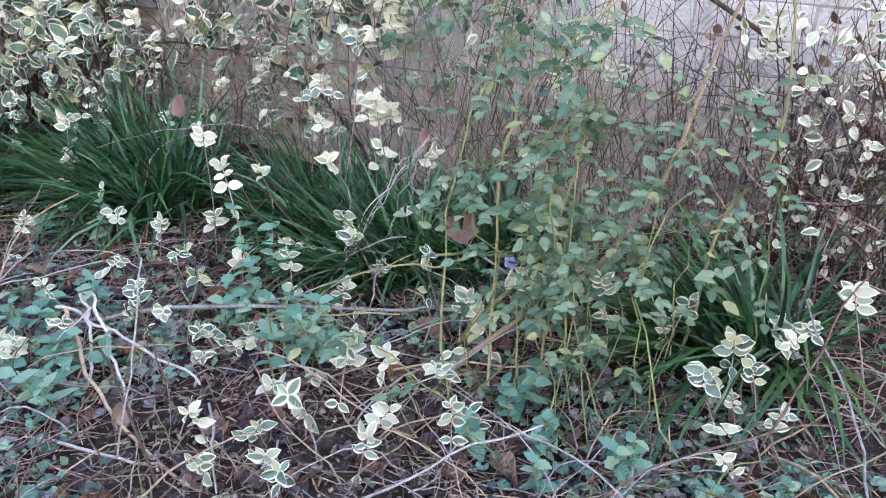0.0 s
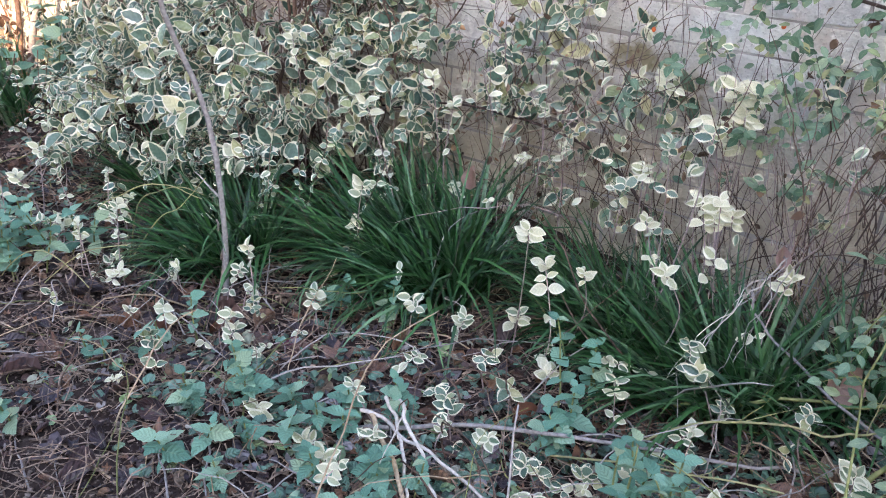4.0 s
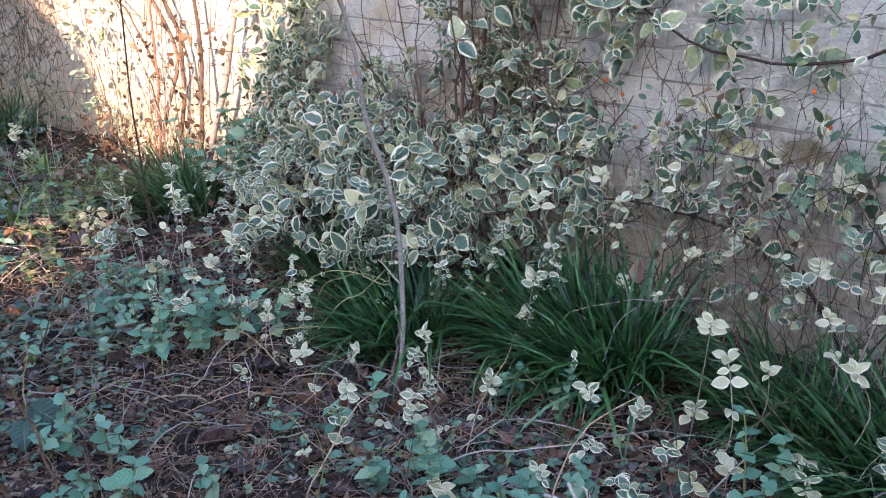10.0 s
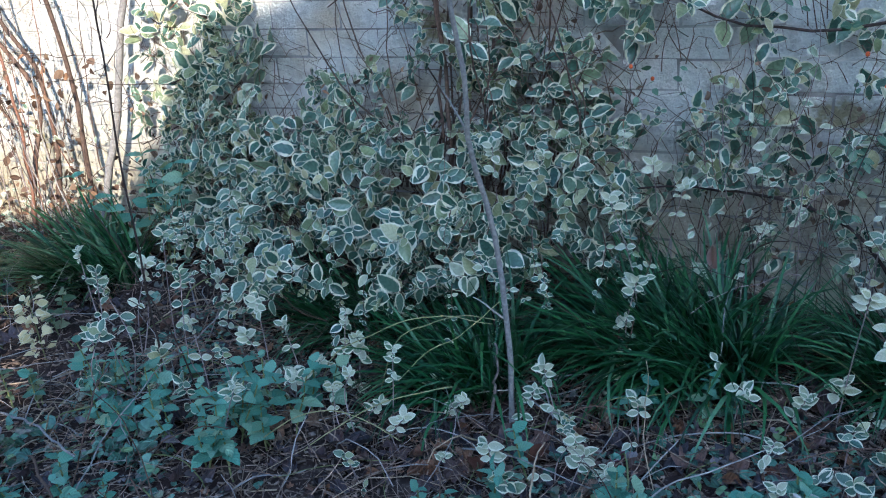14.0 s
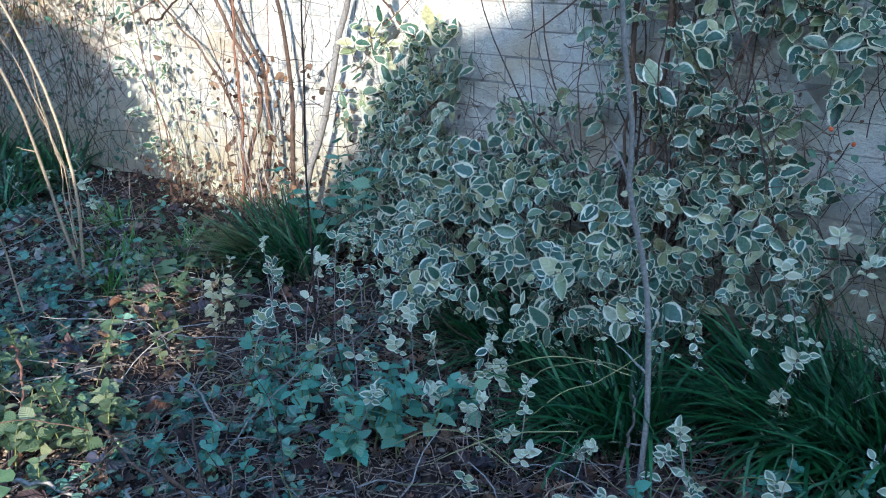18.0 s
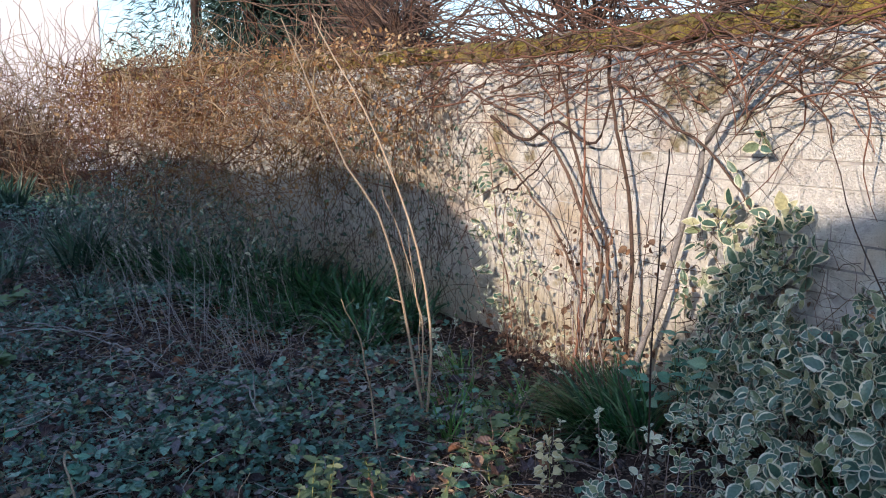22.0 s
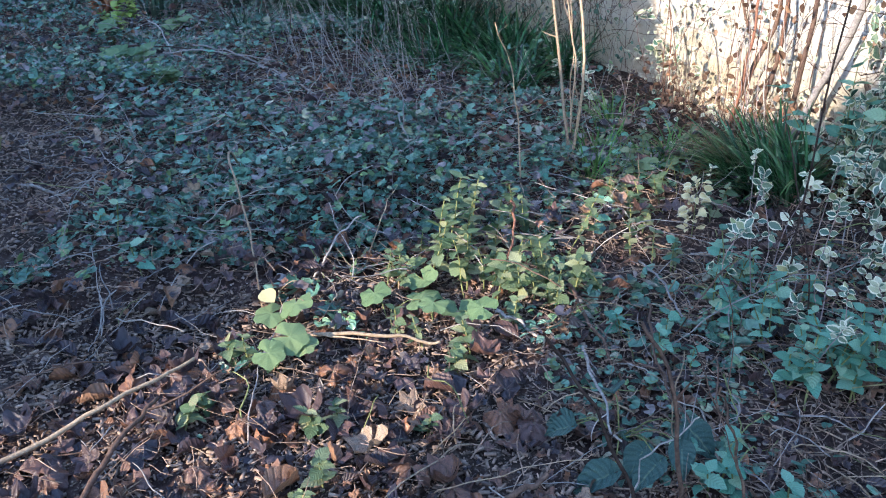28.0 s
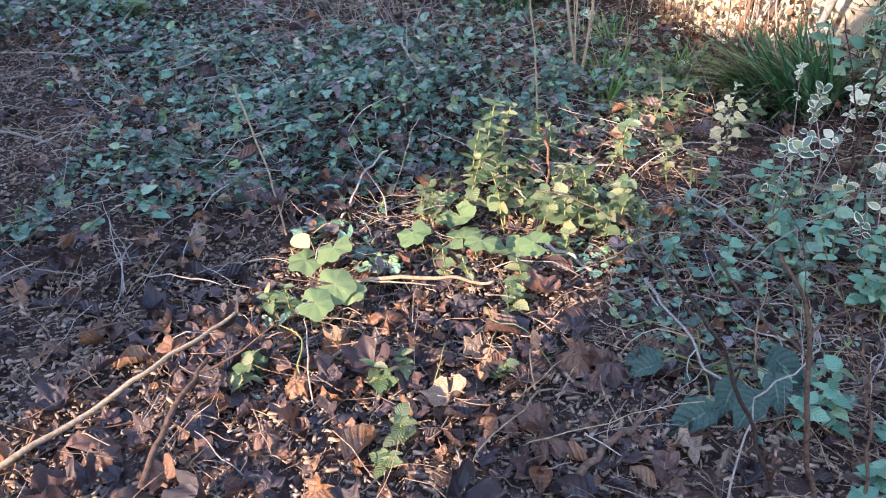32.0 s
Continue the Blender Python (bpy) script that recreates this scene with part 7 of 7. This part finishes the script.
def west_tangle():
    rng = np.random.default_rng(81)
    d = (WEST_B - WEST_A).normalized()
    out = Vector((0.343, -0.94, 0))
    t = thing("bare_wall_shrub", "dense tangle of bare orange-brown twigs over the wall", "shrub")
    for k, mat in enumerate((M_TWIG_RED, M_TWIG_PALE, M_RUSSET)):
        lines, radii = [], []
        for i in range(640):
            s = 0.35 + 2.35 * rng.random() ** 0.75
            q = WEST_A + d * s + out * (0.05 + 0.5 * rng.random() ** 1.5)
            lines.append(bend((q.x, q.y, (0.62 if s < 1.0 else 0.44) + (0.8 if s < 1.0 else 0.98) * rng.uniform() ** 0.6), (rng.normal(0, 0.7), rng.normal(-0.1, 0.4), rng.normal(-0.1, 0.6)), rng.uniform(0.15, 0.5), 8, 0.03, 0.22, rng))
            radii.append(rng.uniform(0.0014, 0.0042))
        obj("twigs", tubes("twigs", lines, radii, mat, 3), t, kind="stuff")
    n = 6200
    s = rng.uniform(0.2, 3.7, n)
    pos = np.array([(WEST_A + d * float(a) + out * float(0.05 + 0.45 * rng.random() ** 1.5)) for a in s])
    pos[:, 2] = np.where(s < 1.0, 0.66, 0.46) + np.where(s < 1.0, 0.78, 0.98) * rng.uniform(size=n) ** 0.6
    P = frames(pos, rng.normal(0, 1, (n, 3)), np.array([0, -0.7, 0.6]) + rng.normal(0, 0.5, (n, 3)), rng.uniform(0.012, 0.032, n))
    obj("withered_leaves", joined("withered_leaves", S_VINE[:2], P, M_RUSSET, rng), t, kind="stuff")

    lines, radii = [], []
    for i in range(720):
        q = WEST_A + d * float(0.05 + 1.2 * rng.random()) + out * float(0.03 + 0.12 * rng.random())
        lines.append(bend((q.x, q.y, rng.uniform(0.05, 1.0)), (rng.normal(0, 0.35), rng.normal(0, 0.2), rng.normal(0.3, 0.8)), rng.uniform(0.15, 0.5), 8, 0.0, 0.14, rng))
        radii.append(rng.uniform(0.0008, 0.002))
    obj("loose_twigs", tubes("loose_twigs", lines, radii, M_TWIG, 3), t, kind="stuff")
    n = 950
    pos = np.array([(WEST_A + d * float(0.05 + 1.1 * rng.random()) + out * float(0.03 + 0.15 * rng.random())) for a in range(n)])
    pos[:, 2] = 0.04 + 1.0 * rng.random(n) ** 1.4
    P = frames(pos, rng.normal(0, 1, (n, 3)), np.array([0, -0.7, 0.6]) + rng.normal(0, 0.5, (n, 3)), rng.uniform(0.014, 0.034, n))
    obj("small_leaves", joined("small_leaves", S_LOW, P, M_IVYGROUND, rng), t, kind="stuff")

    lines, radii = [], []
    for i in range(620):
        q = WEST_A + d * float(2.4 + 1.35 * rng.random()) + out * float(0.03 + 0.3 * rng.random())
        lines.append(bend((q.x, q.y, rng.uniform(0.5, 1.35)), (rng.normal(0, 0.6), rng.normal(0, 0.4), rng.normal(0, 0.7)), rng.uniform(0.2, 0.5), 8, 0.02, 0.2, rng))
        radii.append(rng.uniform(0.0016, 0.0042))
    obj("end_twigs", tubes("end_twigs", lines, radii, M_TWIG_RED, 3), t, kind="stuff")

    # low leafy growth along the foot of that wall
    t = thing("low_wall_shrub", "low grey-green shrub with small pale leaves at the wall's foot", "shrub")
    n = 6500
    s = 1.0 + 2.6 * rng.uniform(0, 1, n) ** 0.8
    pos = np.array([(WEST_A + d * float(a) + out * float(0.04 + 0.5 * rng.random() ** 1.3)) for a in s])
    pos[:, 2] = 0.03 + rng.uniform(size=n) ** 1.4 * (0.62 + 0.14 * np.sin(3.3 * s) + 0.08 * np.sin(9 * s))
    P = frames(pos, np.stack([rng.normal(0, 0.8, n), rng.normal(-0.4, 0.4, n), rng.normal(-0.1, 0.5, n)], 1), np.array([0, -0.6, 0.8]) + rng.normal(0, 0.4, (n, 3)), rng.uniform(0.018, 0.04, n))
    half = np.arange(n) % 7 == 0
    obj("pale_leaves", joined("pale_leaves", S_VINE, P[half], M_SPRIG, rng), t, kind="stuff")
    obj("green_leaves", joined("green_leaves", S_VINE, P[~half], M_IVYGROUND, rng), t, kind="stuff")
    lines = [bend((p[0], p[1], 0.0), (rng.normal(0, 0.3), rng.normal(-0.1, 0.3), 1), rng.uniform(0.2, 0.75), 7, 0.02, 0.1, rng) for p in pos[:420]]
    obj("twigs", tubes("twigs", lines, [0.0018] * len(lines), M_TWIG_GREY, 3), t, kind="stuff")


west_tangle()


def dry_grass():
    rng = np.random.default_rng(91)
    n = 7000
    x, y = rng.uniform(-16.5, -12.9, n), -7.0 + 8.3 * rng.uniform(0, 1, n) ** 0.85
    x[::4] -= 1.2
    P = spun(on_ground(x, y, -0.01), rng.uniform(0.6, 1.5, n) * (1.5 - 0.35 * (y > 0)), rng, 0.3)
    tagged(obj("tall_dry_grass", joined("tall_dry_grass", [blade_shape(0.1, 0.5, 0.015), blade_shape(0.2, 1.0, 0.012), blade_shape(0.35, 1.3, 0.011)], P, M_BLADE_DRY, rng)), "stand of tall straw-brown dead grass", "grass", kind="stuff")


dry_grass()
thicket("twiggy_shrub", "low bare shrub of pale twigs before the house", (-13.4, -0.6, 0.02), (-12.2, 2.0, 1.7), 900, (0.4, 1.5), (M_TWIG_PALE, M_TWIG_RED), 83, (0, 0, 0.5), (0.004, 0.009))


def flower_pot():
    t = thing("flower_pot", "terracotta flower pot lying on its side", "pot")
    prof = [(0.045, 0.0), (0.065, 0.13), (0.075, 0.13), (0.077, 0.165), (0.068, 0.166), (0.058, 0.12), (0.038, 0.012), (0.0, 0.012)]
    V, Q, n = [], [], 20
    for r, z in prof:
        V += [(r * math.cos(2 * math.pi * i / n), r * math.sin(2 * math.pi * i / n), z) for i in range(n)]
    for k in range(len(prof) - 1):
        Q += [(k * n + i, k * n + (i + 1) % n, (k + 1) * n + (i + 1) % n, (k + 1) * n + i) for i in range(n)]
    o = obj("body", raw_mesh("body", V, Q, None, M_POT, True), t)
    t.matrix_basis = Matrix.Translation((-6.0, -0.02, 0.09)) @ Matrix.Rotation(radians(-35), 4, "Z") @ Matrix.Rotation(radians(80), 4, "Y") @ Matrix.Scale(0.85, 4)


flower_pot()


def far_undergrowth():
    rng = np.random.default_rng(93)
    # shadowed undergrowth: the shade is put in as dark needle-coloured leaves
    for x, y, h in [(-11.2, -1.5, 0.55), (-10.6, -2.2, 0.6), (-12.2, -1.0, 0.5), (-12.0, -2.4, 0.7)]:
        t = thing("shaded_undergrowth", "low undergrowth in the far planting, its shade put into dark leaves", "shrub", "far evergreens")
        n = 900
        a, r = rng.uniform(0, 6.28, n), 0.5 * np.sqrt(rng.uniform(0, 1, n))
        pos = on_ground(x + r * np.cos(a), y + r * np.sin(a)) + np.stack([0 * a, 0 * a, h * (1 - 1.4 * r * r) * rng.uniform(0.05, 1, n) * (1 + 0.2 * np.sin(4 * a))], 1)
        P = frames(pos, np.stack([np.cos(a), np.sin(a), rng.normal(0.4, 0.5, n)], 1), np.array([0.4, -0.2, 0.9]) + rng.normal(0, 0.5, (n, 3)), rng.uniform(0.05, 0.12, n))
        obj("foliage", joined("foliage", S_LOW, P, M_NEEDLE, rng), t, kind="stuff")
        for k in range(7):
            obj("stem", tubes("stem", [bend((x + rng.normal(0, 0.06), y + rng.normal(0, 0.06), 0.0), (rng.normal(0, 0.4), rng.normal(0, 0.4), 1), h * 0.9, 6, 0.0, 0.08, rng)], [0.006], M_TWIG_DARK, 5), t)


far_undergrowth()


def house():
    t = thing("house", "white-rendered house end with a slate roof", "house", at=(0, 0, 0))
    obj("wall", box_mesh("wall", (-19.4, -9.0, -0.2), (-18.0, 2.38, 5.4), M_PLASTER, 0.02), t)
    bm = bmesh.new()
    for p in [(-19.6, -9.2, 5.4), (-17.7, -9.2, 5.4), (-17.7, 2.7, 5.4), (-19.6, 2.7, 5.4), (-19.6, -9.2, 6.8), (-19.6, 2.7, 6.8)]:
        bm.verts.new(p)
    v = list(bm.verts)
    for f in ((0, 1, 2, 3), (1, 4, 5, 2), (0, 4, 1), (3, 2, 5), (0, 3, 5, 4)):
        bm.faces.new([v[i] for i in f])
    me = bpy.data.meshes.new("roof")
    bm.to_mesh(me)
    bm.free()
    me.materials.append(M_SLATE)
    obj("roof", me, t)
    corner = Vector((-18.0, 2.38, 0))
    t.matrix_basis = Matrix.Translation(corner) @ Matrix.Rotation(radians(-6), 4, "Z") @ Matrix.Translation(-corner)


house()


S_SPRAY = [leaf_shape(1, w, 3, 2, fold=0.2, droop=d) for w, d in ((0.16, 0.2), (0.1, 0.35))]


def far_trees():
    rng = np.random.default_rng(95)
    for x, y, h in [(-11.0, 4.6, 4.0), (-10.2, 3.9, 4.4), (-12.6, 4.2, 3.8), (-10.6, 3.2, 3.8), (-14, 6.5, 6.0), (-16.6, 3.9, 7.0), (-15.6, 5.4, 6.5)]:
        t = thing("conifer", "dark conifer standing behind the wall", "tree", "trees behind the wall")
        obj("trunk", tubes("trunk", [[(x, y, 0), (x, y, h * 0.6), (x, y, h)]], [0.14], M_TWIG_DARK, 8, 0.2), t)
        n = 9000
        z = rng.uniform(0.3, h, n)
        a = rng.uniform(0, 6.28, n)
        r = (h - z) * 0.3 * np.sqrt(rng.uniform(0.1, 1, n)) * (1 + 0.25 * np.sin(5 * a + 3 * z))
        pos = np.stack([x + r * np.cos(a), y + r * np.sin(a), z], 1)
        P = frames(pos, np.stack([np.cos(a), np.sin(a), rng.normal(-0.2, 0.4, n)], 1), np.array([0, -0.5, 1.0]) + rng.normal(0, 0.5, (n, 3)), rng.uniform(0.1, 0.26, n))
        obj("crown", joined("crown", S_SPRAY, P, M_NEEDLE, rng), t)
    for k, (x, y, h) in enumerate([(-7.2, 3.6, 3.2), (-5.4, 4.2, 3.2), (-3.6, 4.2, 3.0), (-8.8, 4.0, 3.6), (-14.6, -1.2, 3.0), (-2.0, 4.4, 3.0)]):
        t = thing("bare_tree", "leafless winter tree with fine brown twigs", "tree", "bare trees")
        obj("trunk", tubes("trunk", [bend((x, y, 0), (0, 0, 1), h * 0.6, 8, 0, 0.05, rng)], [0.06], M_TWIG_DARK, 7), t)
        lines, radii = [], []
        for i in range(150):
            p = (x + rng.normal(0, 0.12), y + rng.normal(0, 0.12), rng.uniform(0.3, 0.6) * h)
            L = bend(p, (rng.normal(), rng.normal(), rng.normal(0.5, 0.4)), rng.uniform(0.5, 1.8), 8, 0.0, 0.15, rng)
            lines.append(L)
            radii.append(0.012)
            for q in range(4):
                j = int(rng.integers(3, 8))
                lines.append(bend(L[j], L[j] - L[j - 1] + rng.normal(0, 0.15, 3), rng.uniform(0.2, 0.7), 6, 0.0, 0.2, rng))
                radii.append(0.004)
        obj("branches", tubes("branches", lines, radii, M_TWIG, 3), t, kind="stuff")


far_trees()


# ---- bricks of the wall: near ones singly, the rest joined ----
def bricks():
    rng = np.random.default_rng(97)
    L, H, gap = 0.225, 0.075, 0.0055
    def piece(l, seed):
        r = np.random.default_rng(seed)
        bm = bmesh.new()
        bmesh.ops.create_cube(bm, size=1)
        bmesh.ops.bevel(bm, geom=bm.edges[:], offset=0.02, segments=1, affect="EDGES")
        V = np.array([v.co[:] for v in bm.verts]) * [l - gap, 0.05, H - gap] + r.normal(0, 0.0012, (len(bm.verts), 3))
        F = [[v.index for v in f.verts] for f in bm.faces]
        bm.free()
        return V, F
    meshes = {}
    for kind, l in (("full", L), ("half", L / 2)):
        meshes[kind] = []
        for s in range(4):
            V, F = piece(l, s)
            me = bpy.data.meshes.new("brick")
            me.from_pydata(V.tolist(), [], F)
            me.materials.append(M_LIMEWASH)
            meshes[kind].append((me, V, F))
    def lay(parent, length, picked, sign):
        VV, FF, base = [], [], 0
        for c in range(int(H_WALL / H) + 1):
            x = -(c % 2) * L / 2
            z = 0.0 + (c + 0.5) * H - 0.04
            while x < length:
                l, kind = L, "full"
                if x < 0:
                    x, l, kind = 0.0, L / 2, "half"
                if x + l > length + 0.1:
                    break
                me, V, F = meshes[kind][int(rng.integers(0, 4))]
                place = Vector((x + l / 2, 0.0415 + float(rng.normal(0, 0.0014)), z + float(rng.normal(0, 0.0012))))
                if picked(place):
                    o = obj("brick", me, parent)
                    o.matrix_basis = Matrix.Translation(place) @ Matrix.Rotation(float(rng.normal(0, 0.006)), 4, "Y")
                else:
                    VV.append(V + np.array(place))
                    FF += [[i + base for i in f] for f in F]
                    base += len(V)
                x += l
        me = bpy.data.meshes.new("bricks")
        me.from_pydata(np.vstack(VV).tolist(), [], FF)
        me.materials.append(M_LIMEWASH)
        obj("bricks", me, parent, kind="stuff")
    lay(wall_south, 6.4, lambda p: 0.75 < p.x < 4.35 and p.z > 0.06, 1)
    lay(wall_west, (WEST_B - WEST_A).length, lambda p: False, -1)


bricks()
